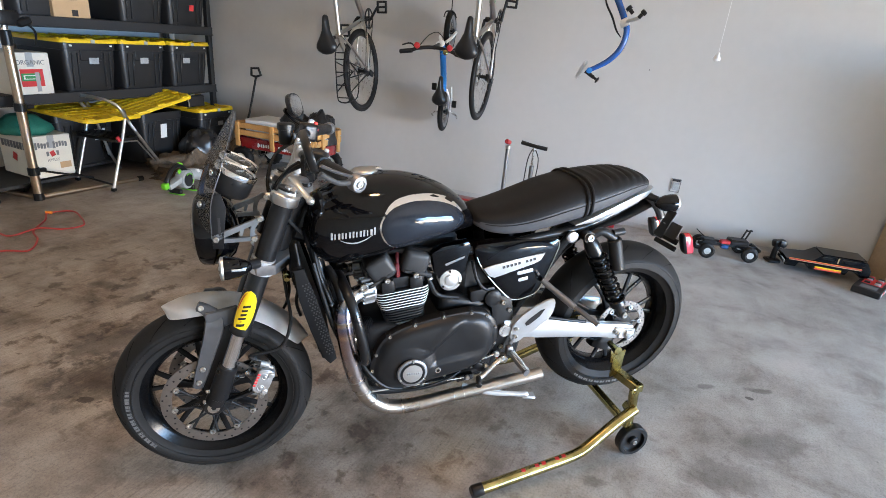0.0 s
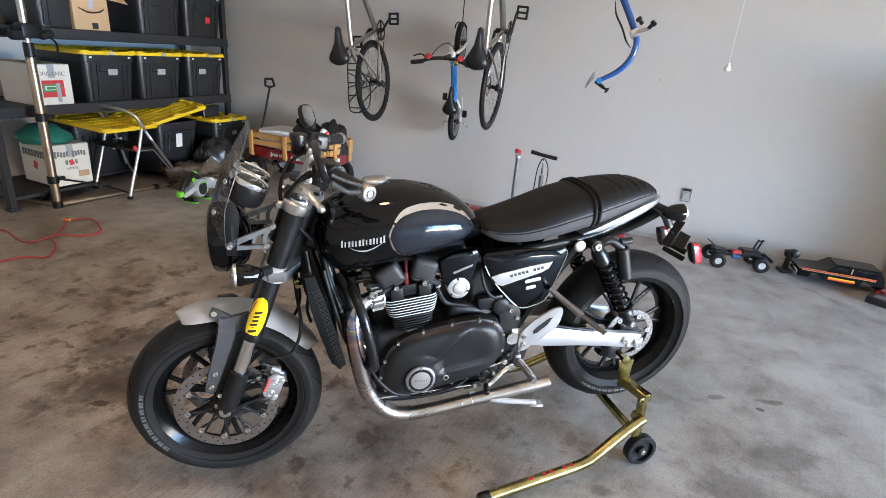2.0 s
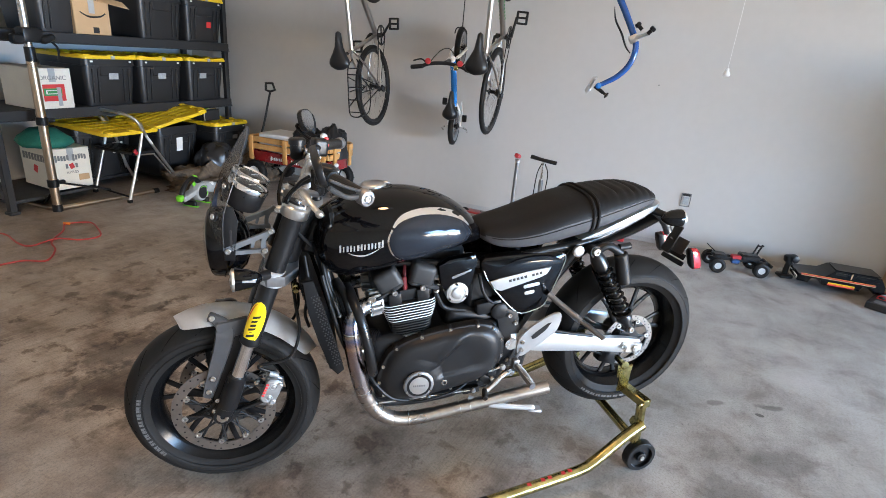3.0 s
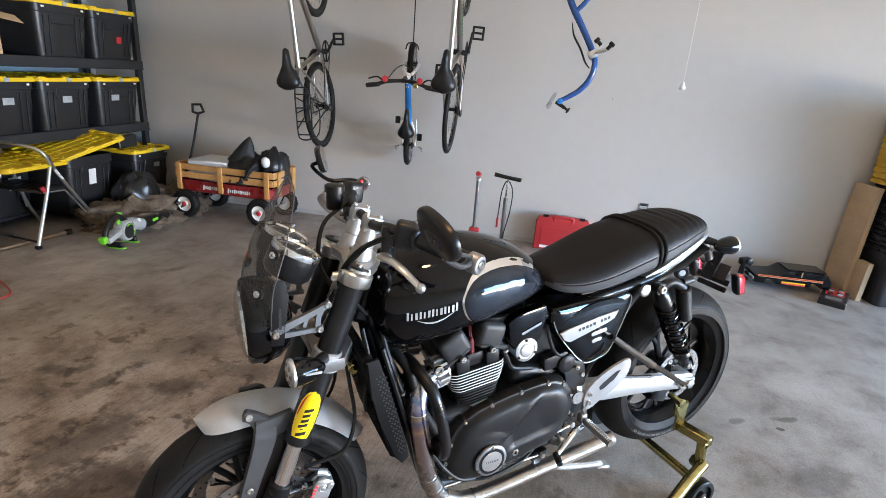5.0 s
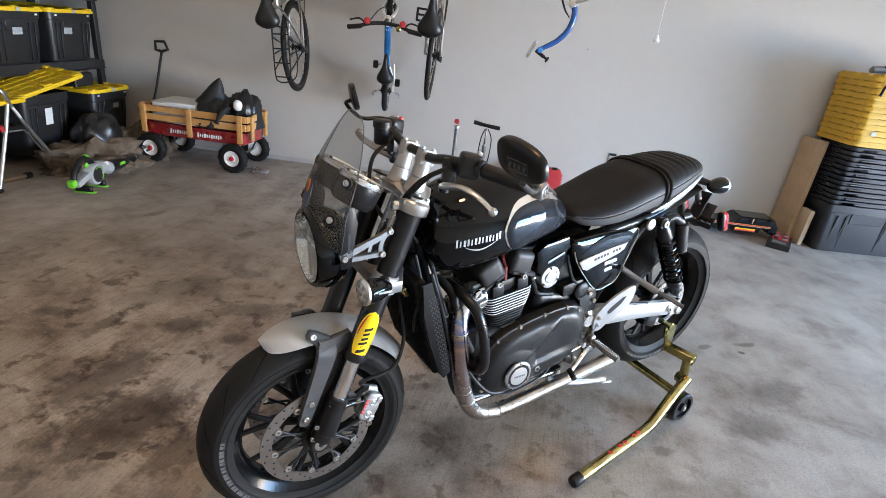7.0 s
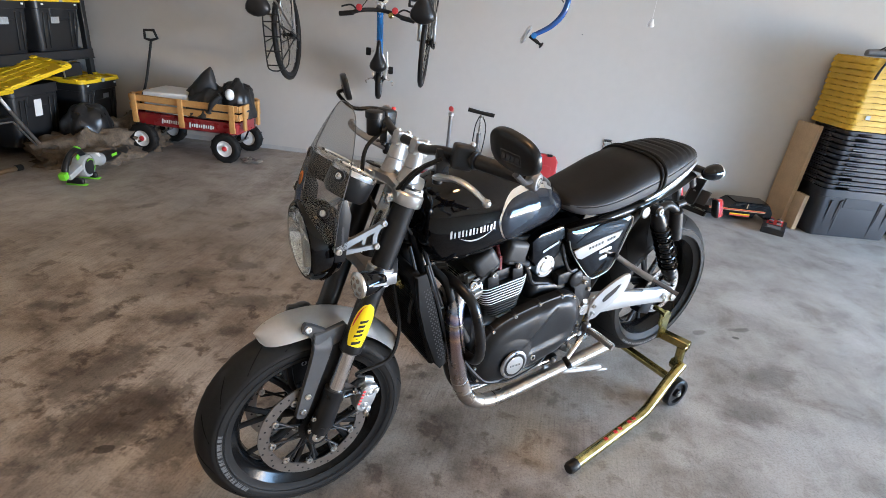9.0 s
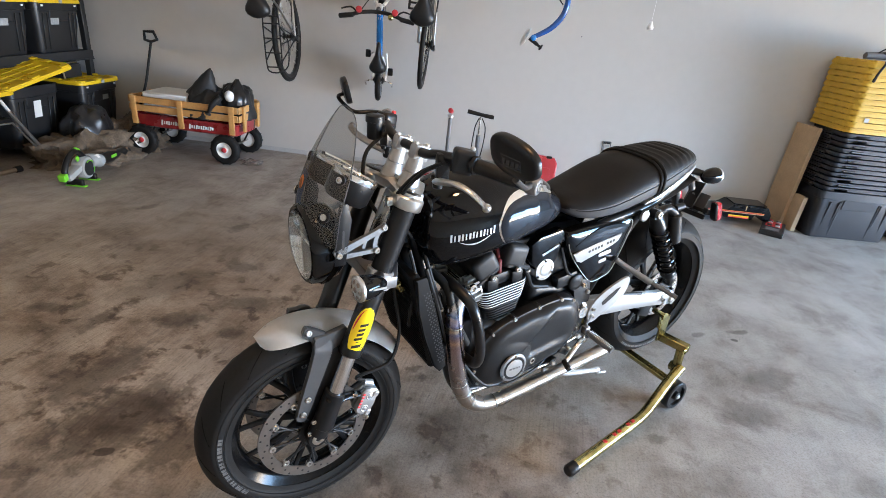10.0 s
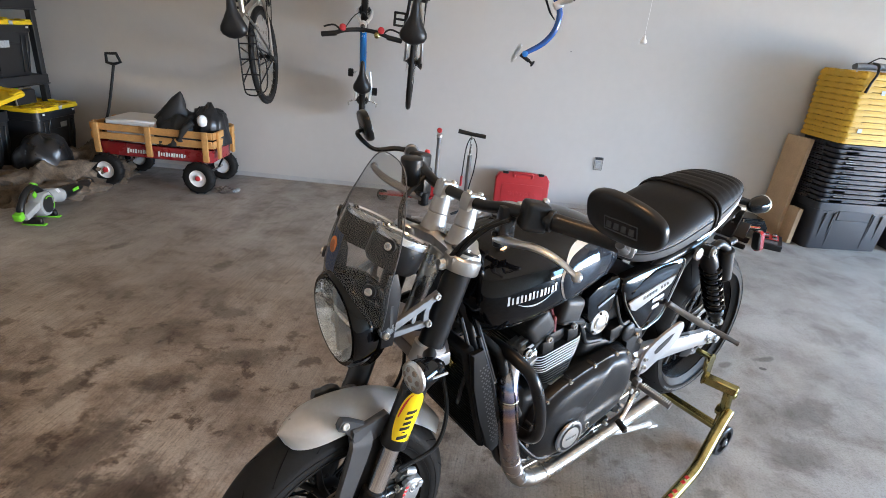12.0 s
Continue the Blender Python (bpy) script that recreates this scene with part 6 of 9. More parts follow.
# -- side panels --
for s in (1, -1):
    ol = [(0.795, 0.808), (0.830, 0.822), (0.92, 0.832), (1.02, 0.838), (1.082, 0.838), (1.098, 0.820), (1.092, 0.785), (1.062, 0.690), (1.040, 0.640), (1.005, 0.622), (0.962, 0.612), (0.930, 0.625), (0.880, 0.672), (0.835, 0.722), (0.806, 0.765)]
    sm2 = [(p.x, p.y) for p in spline([Vector((x, z, 0)) for x, z in ol], 3, True)]
    cx2, cz2 = 0.95, 0.735
    b = B()
    loft(b, [[Vector((cx2 + (x - cx2) * k, s * y, cz2 + (z - cz2) * k)) for x, z in sm2] for k, y in ((1.0, 0.085), (1.0, 0.112), (0.985, 0.118), (0.94, 0.121), (0.7, 0.126), (0.4, 0.128), (0.05, 0.128))])
    sp2 = bpart("side_panel", b, "gloss_black", None, "glossy black side panel with silver name plate", False, 50)
    b = B()
    edge2 = [Vector((cx2 + (x - cx2) * 0.955, s * 0.1215, cz2 + (z - cz2) * 0.955)) for x, z in sm2]
    k0 = max(range(len(edge2)), key=lambda i: edge2[i].z + edge2[i].x * 0.4)
    run = [edge2[(k0 + i) % len(edge2)] for i in range(int(len(edge2) * 0.72))]
    tube(b, run, 0.0018, 6, 1, smooth=False)
    bpart("panel_line", b, "alu", sp2, "thin silver coach line", False)
    # rib added so the panel's upper edge reflects the door as a bright strip
    b = B()
    crest = [(0.838, 0.772), (0.880, 0.797), (0.930, 0.815), (0.985, 0.823), (1.040, 0.822), (1.072, 0.815)]
    ribbon(b, crest, [0.004, 0.013, 0.018, 0.018, 0.014, 0.004], lambda x, z: s * 0.121, 0.013, 8)
    for v in b.verts:
        if v.co.y * s > 0.1215:
            v.co.z -= 0.004
    bpart("panel_crest", b, "gloss_black", sp2, "rounded glossy crest", False, 70)
    b = B()
    plate(b, [(0.828, 0.742), (0.860, 0.752), (0.960, 0.775), (1.040, 0.790), (1.028, 0.765), (1.004, 0.752), (0.870, 0.708), (0.850, 0.715)], s * 0.1255, s * 0.1310, 0.0015)
    np_ = bpart("name_plate", b, "alu_paint", sp2, "brushed silver name plate", False)
    b = B()
    for i in range(9):
        if i == 5:
            continue
        x0 = 0.898 + i * 0.0132
        box(b, (x0, s * 0.1314, 0.7445 + i * 0.0031), (0.0088, 0.0012, 0.0085), (0, -14, 0))
    bpieces("plate_mark", b, "black_ink", np_, "row of plain dark bars", False)
    b = B()
    for (x0, z0, w0) in ((0.978, 0.724, 0.058), (0.974, 0.698, 0.036)):
        plate(b, [(x0 + px * math.cos(0.2) - pz * math.sin(0.2), z0 + px * math.sin(0.2) + pz * math.cos(0.2)) for px, pz in rounded(w0, 0.013, 0.006)], s * 0.126, s * 0.1295, 0.001)
    bpieces("panel_slot", b, "alu_paint", sp2, "silver slot", False)

# -- swingarm, shocks, pegs, levers, side stand --
def flare(bm, s):
    """Bend a side plate outwards towards the rear."""
    for v in bm.verts:
        v.co.y += s * max(0, v.co.x - 0.955) * 0.27


for s in (1, -1):
    b = B()
    rings = []
    for x, z, h, w in ((0.93, 0.515, 0.030, 0.020), (1.00, 0.508, 0.036, 0.022), (1.06, 0.500, 0.037, 0.021), (1.20, 0.484, 0.031, 0.020), (1.34, 0.466, 0.028, 0.019), (1.40, 0.458, 0.030, 0.018), (1.46, 0.450, 0.028, 0.016)):
        rings.append([Vector((x, s * 0.112 + w * c, z + h * q)) for c, q in ((1, 0.55), (1, -0.55), (0.6, -1), (-0.6, -1), (-1, -0.55), (-1, 0.55), (-0.6, 1), (0.6, 1))])
    loft(b, rings)
    arm = bpart("swingarm", b, "alu_paint", None, "silver painted swingarm")
    b = B()
    box(b, (1.432, s * 0.130, 0.452), (0.070, 0.012, 0.042), (0, 6, 0), 0.004)
    box(b, (1.400, s * 0.133, 0.470), (0.05, 0.008, 0.02), (0, 6, 0), 0.004)
    bpart("chain_adjuster", b, "alu", arm, "silver axle adjuster block")
    b = B()
    lathe(b, (1.438, s * 0.135, 0.452), (0, s, 0), [(0, 0.018), (0.010, 0.018), (0.011, 0.014), (0.011, 0.007)], 6)
    bolt(b, (1.385, s * 0.133, 0.462), (0, s, 0), 0.010, 0.008)
    bpieces("axle_nut", b, "steel", arm, "steel axle nut")
    # twin shock with spring and remote reservoir
    t0, t1 = Vector((1.184, s * 0.134, 0.846)), Vector((1.384, s * 0.140, 0.545))
    d = (t1 - t0)
    L = d.length
    d.normalize()
    b = B()
    lathe(b, t0 - Vector((0, 0.014 * s, 0)), (0, s, 0), [(0, 0.020), (0.028, 0.020)], 20)
    lathe(b, t0, d, [(0.0, 0.016), (0.02, 0.022), (0.035, 0.026), (0.070, 0.027), (0.074, 0.020), (0.20, 0.018), (0.28, 0.018), (0.30, 0.028), (0.315, 0.028), (0.32, 0.018), (L, 0.016)], 24)
    lathe(b, t1 - Vector((0, 0.014 * s, 0)), (0, s, 0), [(0, 0.018), (0.028, 0.018)], 20)
    sh = bpart("shock_absorber", b, "satin_black", None, "black twin shock absorber")
    b = B()
    a, x, y = frame_of(d)
    turns = 8.0
    pts = []
    for i in range(int(turns * 14) + 1):
        t = i / 14 * 2 * math.pi
        along = 0.076 + (0.298 - 0.076) * i / (turns * 14)
        pts.append(t0 + d * along + (x * math.cos(t) + y * math.sin(t)) * 0.0295)
    tube(b, pts, 0.0052, 8, 1, smooth=False)
    bpart("coil_spring", b, "gloss_black", sh, "glossy black coil spring")
    b = B()
    r0, r1 = Vector((1.280, s * 0.146, 0.840)), Vector((1.318, s * 0.147, 0.728))
    rod(b, r0, r1, 0.0235, seg=24, bevel=0.004)
    tube(b, [t0 + Vector((0.015, 0, 0.002)), Vector((1.23, s * 0.142, 0.865)), r0 + Vector((0, 0, 0.0))], [0.016, 0.014, 0.015], 12, 5)
    rod(b, r0 + Vector((-0.01, 0, 0.02)), r0 + Vector((0.03, 0, 0.026)), 0.012, seg=12)
    bpart("shock_reservoir", b, "matt_black", sh, "black remote reservoir")
    b = B()
    bolt(b, t0 + Vector((0, s * 0.014, 0)), (0, s, 0), 0.013, 0.009)
    bolt(b, t1 + Vector((0, s * 0.014, 0)), (0, s, 0), 0.011, 0.008)
    bpieces("shock_bolt", b, "steel", sh)
    # heel guard
    b = B()
    plate(b, [(q.x, q.y) for q in spline([Vector((x, z, 0)) for x, z in ((1.068, 0.642), (1.080, 0.628), (1.074, 0.580), (1.040, 0.535), (1.000, 0.496), (0.974, 0.468), (0.956, 0.470), (0.950, 0.500), (0.960, 0.540), (0.990, 0.582), (1.03, 0.618))], 3, True)], s * 0.138, s * 0.146, 0.003)
    flare(b, s)
    hg = bpart("heel_guard", b, "alu_paint", None, "silver cast heel guard")
    b = B()
    plate(b, [(1.050, 0.604), (1.038, 0.598), (1.004, 0.562), (0.992, 0.545), (0.996, 0.535), (1.006, 0.540), (1.036, 0.574)], s * 0.1455, s * 0.1472)
    flare(b, s)
    bpart("guard_slot", b, "black_ink", hg, "dark cut-out")
    b = B()
    for x2, z2 in ((0.966, 0.520), (0.966, 0.492)):
        bolt(b, (x2, s * 0.146, z2), (0, s, 0), 0.0075, 0.005)
    flare(b, s)
    bpieces("guard_bolt", b, "steel", hg)
    # rider peg with its hinge
    b = B()
    box(b, (0.950, s * 0.150, 0.440), (0.024, 0.024, 0.034), (0, 0, 0), 0.007, 2)
    rod(b, (0.956, s * 0.14, 0.46), (0.966, s * 0.142, 0.49), 0.008, seg=10)
    pb = bpart("footpeg_bracket", b, "dark_alu", None, "silver footpeg bracket")
    b = B()
    tube(b, [(0.952, s * 0.16, 0.436), (0.960, s * 0.212, 0.429), (0.967, s * 0.264, 0.421)], [0.0085, 0.011, 0.0085], 12, 4, flat=1.25)
    peg = bpart("footpeg", b, "dark_alu", pb, "worn grey footpeg")
    b = B()
    for i in range(15):
        k = i / 14
        box(b, Vector((0.954, s * 0.172, 0.4445)).lerp(Vector((0.967, s * 0.258, 0.4315)), k), (0.018, 0.0026, 0.005), (0, 0, -s * 9), 0.0008)
    bpieces("peg_tooth", b, "alu", peg, "fine silver teeth")
    # passenger peg
    b = B()
    tube(b, [(1.045, s * 0.130, 0.690), (1.075, s * 0.165, 0.668), (1.120, s * 0.235, 0.638)], [0.010, 0.010, 0.012], 12, 4)
    pp = bpart("passenger_peg_arm", b, "dark_alu", None, "dark silver passenger peg arm")
    b = B()
    tube(b, [(1.116, s * 0.228, 0.641), (1.140, s * 0.268, 0.628), (1.163, s * 0.312, 0.613)], [0.009, 0.0125, 0.010], 12, 4, flat=0.62)
    bpart("passenger_peg", b, "stay_grey", pp, "flat grey passenger peg")
b = B()
tube(b, [(0.925, 0.165, 0.420), (0.890, 0.178, 0.408), (0.850, 0.186, 0.372), (0.832, 0.190, 0.366)], [0.012, 0.009, 0.008, 0.008], 10, 5)
lathe(b, (0.925, 0.15, 0.42), (0, 1, 0), [(0, 0.015), (0.025, 0.015), (0.027, 0.012)], 16)
sl = bpart("shift_lever", b, "steel", None, "silver gear shift lever")
bpart("shift_toe_rubber", rod(B(), (0.834, 0.185, 0.366), (0.822, 0.225, 0.360), 0.010, seg=12, bevel=0.002), "plastic", sl)
bpart("shift_rod", rod(B(), (0.90, 0.165, 0.44), (0.715, 0.158, 0.382), 0.004, seg=8), "steel", sl, "thin steel shift rod")
b = B()
tube(b, [(0.80, 0.130, 0.295), (0.88, 0.165, 0.285), (0.98, 0.183, 0.277), (1.028, 0.188, 0.274)], [0.013, 0.010, 0.009, 0.012], 12, 5)
box(b, (1.03, 0.188, 0.268), (0.05, 0.034, 0.010), (0, 4, 8), 0.004)
bpart("side_stand", b, "alu_paint", None, "folded silver side stand")
b = B()
tube(b, [(0.52, 0.135, 0.34), (0.60, 0.165, 0.330), (0.72, 0.165, 0.352), (0.78, 0.150, 0.375)], 0.004, 8, 5)
tube(b, [(0.43, 0.12, 0.46), (0.47, 0.155, 0.40), (0.53, 0.16, 0.345), (0.62, 0.15, 0.325)], 0.006, 8, 5)
bpart("breather_hose", b, "cable", None, "thin black hose")
b = B()
box(b, (0.98, 0, 0.42), (0.12, 0.14, 0.16), (0, 10, 0), 0.02)
box(b, (0.90, 0, 0.66), (0.26, 0.16, 0.22), (0, 0, 0), 0.02)
box(b, (0.55, 0, 0.80), (0.42, 0.11, 0.09), (0, 0, 0), 0.02)
bpart("battery_box", b, "matt_black", None, "black battery and air box")
b = B()
tube(b, [(1.05, 0, 0.60), (1.12, 0, 0.74), (1.22, 0, 0.83), (1.36, 0, 0.88), (1.46, 0, 0.93)], 0.075, 16, 6, flat=0.25)
bpart("rear_inner_guard", b, "plastic", None, "black inner mudguard")
b = B()
rod(b, (0.93, -0.14, 0.51), (0.93, 0.14, 0.51), 0.022, seg=18)
bpart("pivot_shaft", b, "steel")
b = B()
for s in (1, -1):
    tube(b, [(1.07, s * 0.118, 0.545), (1.16, s * 0.125, 0.528), (1.25, s * 0.125, 0.512)], 0.006, 8, 5)
bpieces("brake_line", b, "cable")

# -- fittings, hoses and wiring round the engine --
for s in (1, -1):
    b = B()
    plate(b, [(0.868, 0.600), (0.905, 0.640), (0.945, 0.625), (0.962, 0.560), (0.950, 0.470), (0.925, 0.400), (0.895, 0.395), (0.905, 0.470), (0.895, 0.545)], s * 0.105, s * 0.126, 0.006)
    fp2 = bpart("frame_plate", b, "satin_black", None, "black frame plate behind the engine cover")
    b = B()
    for x, z, r in ((0.915, 0.615, 0.0085), (0.940, 0.585, 0.0075), (0.944, 0.500, 0.0095), (0.928, 0.440, 0.0085), (0.905, 0.415, 0.007)):
        bolt(b, (x, s * 0.126, z), (0, s, 0), r, 0.008)
    bpieces("plate_bolt", b, "steel", fp2)
    b = B()
    lathe(b, (0.880, s * 0.110, 0.628), (0, s, 0), [(0, 0.030), (0.012, 0.030), (0.016, 0.025), (0.017, 0.010)], 20)
    box(b, (0.845, s * 0.098, 0.640), (0.09, 0.035, 0.045), (0, -10, 0), 0.010, 2)
    bpart("starter_housing", b, "engine", None, "dark starter motor housing")
    b = B()
    for x, z in ((0.402, 0.560), (0.420, 0.505), (0.452, 0.430), (0.470, 0.375)):
        lathe(b, (x, s * 0.112, z), (0, s, 0), [(0, 0.013), (0.008, 0.013), (0.010, 0.009)], 6)
        bolt(b, (x, s * 0.121, z), (0, s, 0), 0.0075, 0.007)
    bpieces("mount_bolt", b, "steel", None, "engine mount bolts")
    b = B()
    tube(b, [(0.300, s * 0.075, 0.820), (0.318, s * 0.108, 0.735), (0.352, s * 0.118, 0.640), (0.385, s * 0.122, 0.540), (0.430, s * 0.124, 0.430), (0.500, s * 0.132, 0.340)], 0.0065, 8, 6)
    tube(b, [(0.295, s * 0.060, 0.830), (0.330, s * 0.095, 0.720), (0.372, s * 0.108, 0.610), (0.402, s * 0.108, 0.500)], 0.0045, 8, 6)
    tube(b, [(0.640, s * 0.105, 0.735), (0.660, s * 0.118, 0.690), (0.690, s * 0.112, 0.648), (0.760, s * 0.108, 0.632)], 0.0075, 8, 6)
    tube(b, [(0.800, s * 0.100, 0.760), (0.815, s * 0.115, 0.700), (0.850, s * 0.112, 0.660), (0.900, s * 0.112, 0.652)], 0.0055, 8, 6)
    bpieces("wiring_hose", b, "cable", None, "thin black hose")
    b = B()
    for x, y, z, r in ((0.655, 0.115, 0.712, 0.0095), (0.352, 0.117, 0.641, 0.0085), (0.430, 0.123, 0.431, 0.0085)):
        lathe(b, (x, s * y, z), (0.3, 0, -1), [(-0.003, r - 0.001), (-0.003, r), (0.003, r), (0.003, r - 0.001)], 14)
    bpieces("hose_clip", b, "alu", None, "small silver hose clip")
b = B()
rod(b, (0.790, 0.160, 0.352), (0.480, 0.150, 0.328), 0.0032, seg=8)
bpart("breather_line", b, "steel", None, "thin bright steel line below the engine")
b = B()
for x, y, z, r in ((0.712, 0.158, 0.381, 0.009), (0.898, 0.166, 0.438, 0.010), (0.862, 0.170, 0.398, 0.008), (0.800, 0.168, 0.356, 0.008), (0.645, 0.158, 0.338, 0.007)):
    lathe(b, (x, y - 0.006, z), (0, 1, 0), [(0, r), (0.010, r), (0.013, r * 0.7), (0.013, r * 0.35)], 12)
bpieces("linkage_joint", b, "alu", None, "small silver linkage joint")
b = B()
box(b, (0.845, 0.158, 0.392), (0.050, 0.020, 0.028), (0, 30, 0), 0.006, 2)
box(b, (0.795, 0.150, 0.350), (0.060, 0.022, 0.024), (0, -8, 0), 0.006, 2)
bpieces("stand_switch", b, "plastic", None, "small black switch housing")
b = B()
box(b, (1.375, 0.060, 0.385), (0.085, 0.045, 0.060), (0, 18, 0), 0.012, 2)
bpart("rear_caliper", b, "satin_black", None, "black rear brake caliper")
b = B()
tube(b, [(1.345, 0.075, 0.395), (1.300, 0.090, 0.420), (1.240, 0.095, 0.440), (1.120, 0.095, 0.460)], 0.005, 8, 5)
bpart("rear_brake_hose", b, "cable", None, "black rear brake hose")

# ---- paddock stand, raising the swingarm ----
stand = thing("paddock_stand", "yellow zinc plated paddock stand with small black wheels", "paddock stand", (-0.0674, 0.0869, 0), 37.8)


def spart(name, bm, material, parent=None, label="", smooth=38):
    for v in bm.verts:
        v.co.y = -v.co.y
    return part(name, bm, material, parent or stand, label, smooth)


for s in (1, -1):
    b = tube(B(), [(1.440, s * 0.262, 0.205), (1.36, s * 0.275, 0.165), (1.245, s * 0.297, 0.098), (1.198, s * 0.304, 0.078), (1.13, s * 0.311, 0.066), (0.96, s * 0.328, 0.047), (0.815, s * 0.343, 0.031)], 0.0195, 20, 6)
    arm = spart("handle_arm", b, "zinc", None, "yellow zinc handle tube")
    spart("end_cap", lathe(B(), (0.828, s * 0.3415, 0.0325), (-1, s * 0.10, -0.11), [(0, 0.0215), (0.034, 0.0215), (0.040, 0.017)], 20), "plastic", arm, "black plastic end cap")
    b = B()
    for i in range(7):
        if i in (2, 5):
            continue
        p = Vector((1.14, s * 0.312, 0.0868)).lerp(Vector((0.98, s * 0.328, 0.0685)), i / 6)
        box(b, p, (0.014, 0.012, 0.002), (0, -6, 5), 0.0)
    for x in islands(b):
        spart("stand_mark", x, "red_ink", arm, "plain red mark")
    b = B()
    tube(b, [(1.440, s * 0.245, 0.115), (1.438, s * 0.246, 0.20), (1.432, s * 0.244, 0.285)], 0.0175, 16, 2, smooth=False)
    up = spart("upright", b, "zinc", None, "zinc plated upright")
    b = B()
    box(b, (1.420, s * 0.210, 0.300), (0.036, 0.125, 0.034), (0, 0, s * -12), 0.004)
    box(b, (1.395, s * 0.165, 0.335), (0.044, 0.008, 0.09), (0, 0, 0), 0.002)
    box(b, (1.390, s * 0.166, 0.385), (0.056, 0.008, 0.02), (0, -12, 0), 0.002)
    plate(b, [(1.355, 0.405), (1.372, 0.395), (1.380, 0.378), (1.392, 0.376), (1.402, 0.390), (1.420, 0.400), (1.412, 0.35), (1.365, 0.35)], s * 0.158, s * 0.167, 0.001)
    spart("cradle_bracket", b, "zinc", up, "zinc cradle bracket")
    b = B()
    lathe(b, (1.433, s * 0.225, 0.199), (0, s, 0), [(0, 0.022), (0.036, 0.022), (0.038, 0.016), (0.040, 0.016), (0.052, 0.014)], 6)
    bolt(b, (1.400, s * 0.275, 0.300), (0, s, 0), 0.012, 0.006)
    for x in islands(b):
        spart("clamp_knob", x, "zinc", up, "brass-coloured clamp bolt")
    b = lathe(B(), (1.462, s * 0.240, 0.062), (0, s, 0), [(0, 0.016), (0.002, 0.058), (0.006, 0.062), (0.034, 0.062), (0.038, 0.058), (0.038, 0.046), (0.026, 0.044), (0.026, 0.020), (0.040, 0.018), (0.042, 0.012)], 36)
    w = spart("stand_wheel", b, "plastic", None, "small black plastic stand wheel")
    spart("wheel_bolt", bolt(B(), (1.462, s * 0.280, 0.062), (0, s, 0), 0.009, 0.006), "steel", w)
    b = tube(B(), [(1.384, s * 0.112, 0.402), (1.384, s * 0.168, 0.402)], 0.011, 14, 1, smooth=False)
    lathe(b, (1.384, s * 0.166, 0.402), (0, s, 0), [(0, 0.016), (0.005, 0.016), (0.006, 0.010)], 16)
    spart("bobbin", b, "zinc", None, "brass-coloured swingarm spool")
spart("cross_tube", tube(B(), [(1.442, -0.26, 0.118), (1.442, 0.26, 0.118)], 0.0175, 18, 1, smooth=False), "zinc", None, "zinc plated cross tube")



# ---- writing and small printed marks ----
def text_part(word, size, material, parent, m, name="lettering"):
    cu = bpy.data.curves.new("lettering", "FONT")
    cu.body, cu.size, cu.extrude, cu.align_x = word, size, 0.0006, "CENTER"
    tmp = bpy.data.objects.new("lettering_source", cu)
    scene.collection.objects.link(tmp)
    me = bpy.data.meshes.new_from_object(tmp.evaluated_get(bpy.context.evaluated_depsgraph_get()))
    bpy.data.objects.remove(tmp)
    me.materials.clear()
    me.materials.append(M[material])
    ob = new(name, me)
    ob.parent = parent
    ob.matrix_local = m
    return ob


# a print lying on a face that looks along +x: its reading direction is +y
FACE_X = Matrix(((0, 0, 1, 0), (1, 0, 0, 0), (0, 1, 0, 0), (0, 0, 0, 1)))


# ---- heavy black shelving along the west wall ----
SX0, SX1, SY0, SY1 = -3.95, -3.31, 1.28, 3.60
DECKS = (0.10, 0.765, 1.325, 1.93)
rack = thing("shelving_unit", "black resin shelving unit with four loaded shelves", "shelves", (0, 0, 0))
for x in (SX0 + 0.03, SX1 - 0.03):
    for y in (SY0 + 0.03, SY1 - 0.03):
        b = B()
        box(b, (x, y, 1.06), (0.05, 0.05, 2.12), bevel=0.004)
        box(b, (x, y, 0.012), (0.075, 0.075, 0.024), bevel=0.004)
        part("post", b, "shelf", rack)
for z in DECKS:
    b = B()
    if z == DECKS[0]:
        for y0, y1, x1 in ((SY0 + 0.03, 1.98, SX1 - 0.02), (1.98, 2.60, -3.545), (2.60, SY1 - 0.03, SX1 - 0.02)):
            box(b, ((SX0 + 0.02 + x1) / 2, (y0 + y1) / 2, z - 0.012), (x1 - SX0 - 0.02, y1 - y0, 0.024))
    else:
        box(b, ((SX0 + SX1) / 2, (SY0 + SY1) / 2, z - 0.012), (SX1 - SX0 - 0.04, SY1 - SY0 - 0.06, 0.024), bevel=0.003)
    d = part("shelf_board", b, "shelf", rack)
    for x in (SX0 + 0.006, SX1 - 0.006):
        if z == DECKS[0] and x > -3.5:
            continue
        b = B()
        box(b, (x, (SY0 + SY1) / 2, z - 0.040), (0.012, SY1 - SY0, 0.080), bevel=0.003)
        box(b, (x, (SY0 + SY1) / 2, z - 0.074), (0.030, SY1 - SY0, 0.010), bevel=0.002)
        part("shelf_edge", b, "shelf", d)
b = B()
rod(b, (SX1 - 0.03, SY0 + 0.03, 0.12), (SX0 + 0.03, SY0 + 0.03, 0.72), 0.012, seg=8)
rod(b, (SX1 - 0.03, SY0 + 0.03, 1.30), (SX0 + 0.03, SY0 + 0.03, 0.80), 0.012, seg=8)
part("side_brace", b, "shelf", rack)


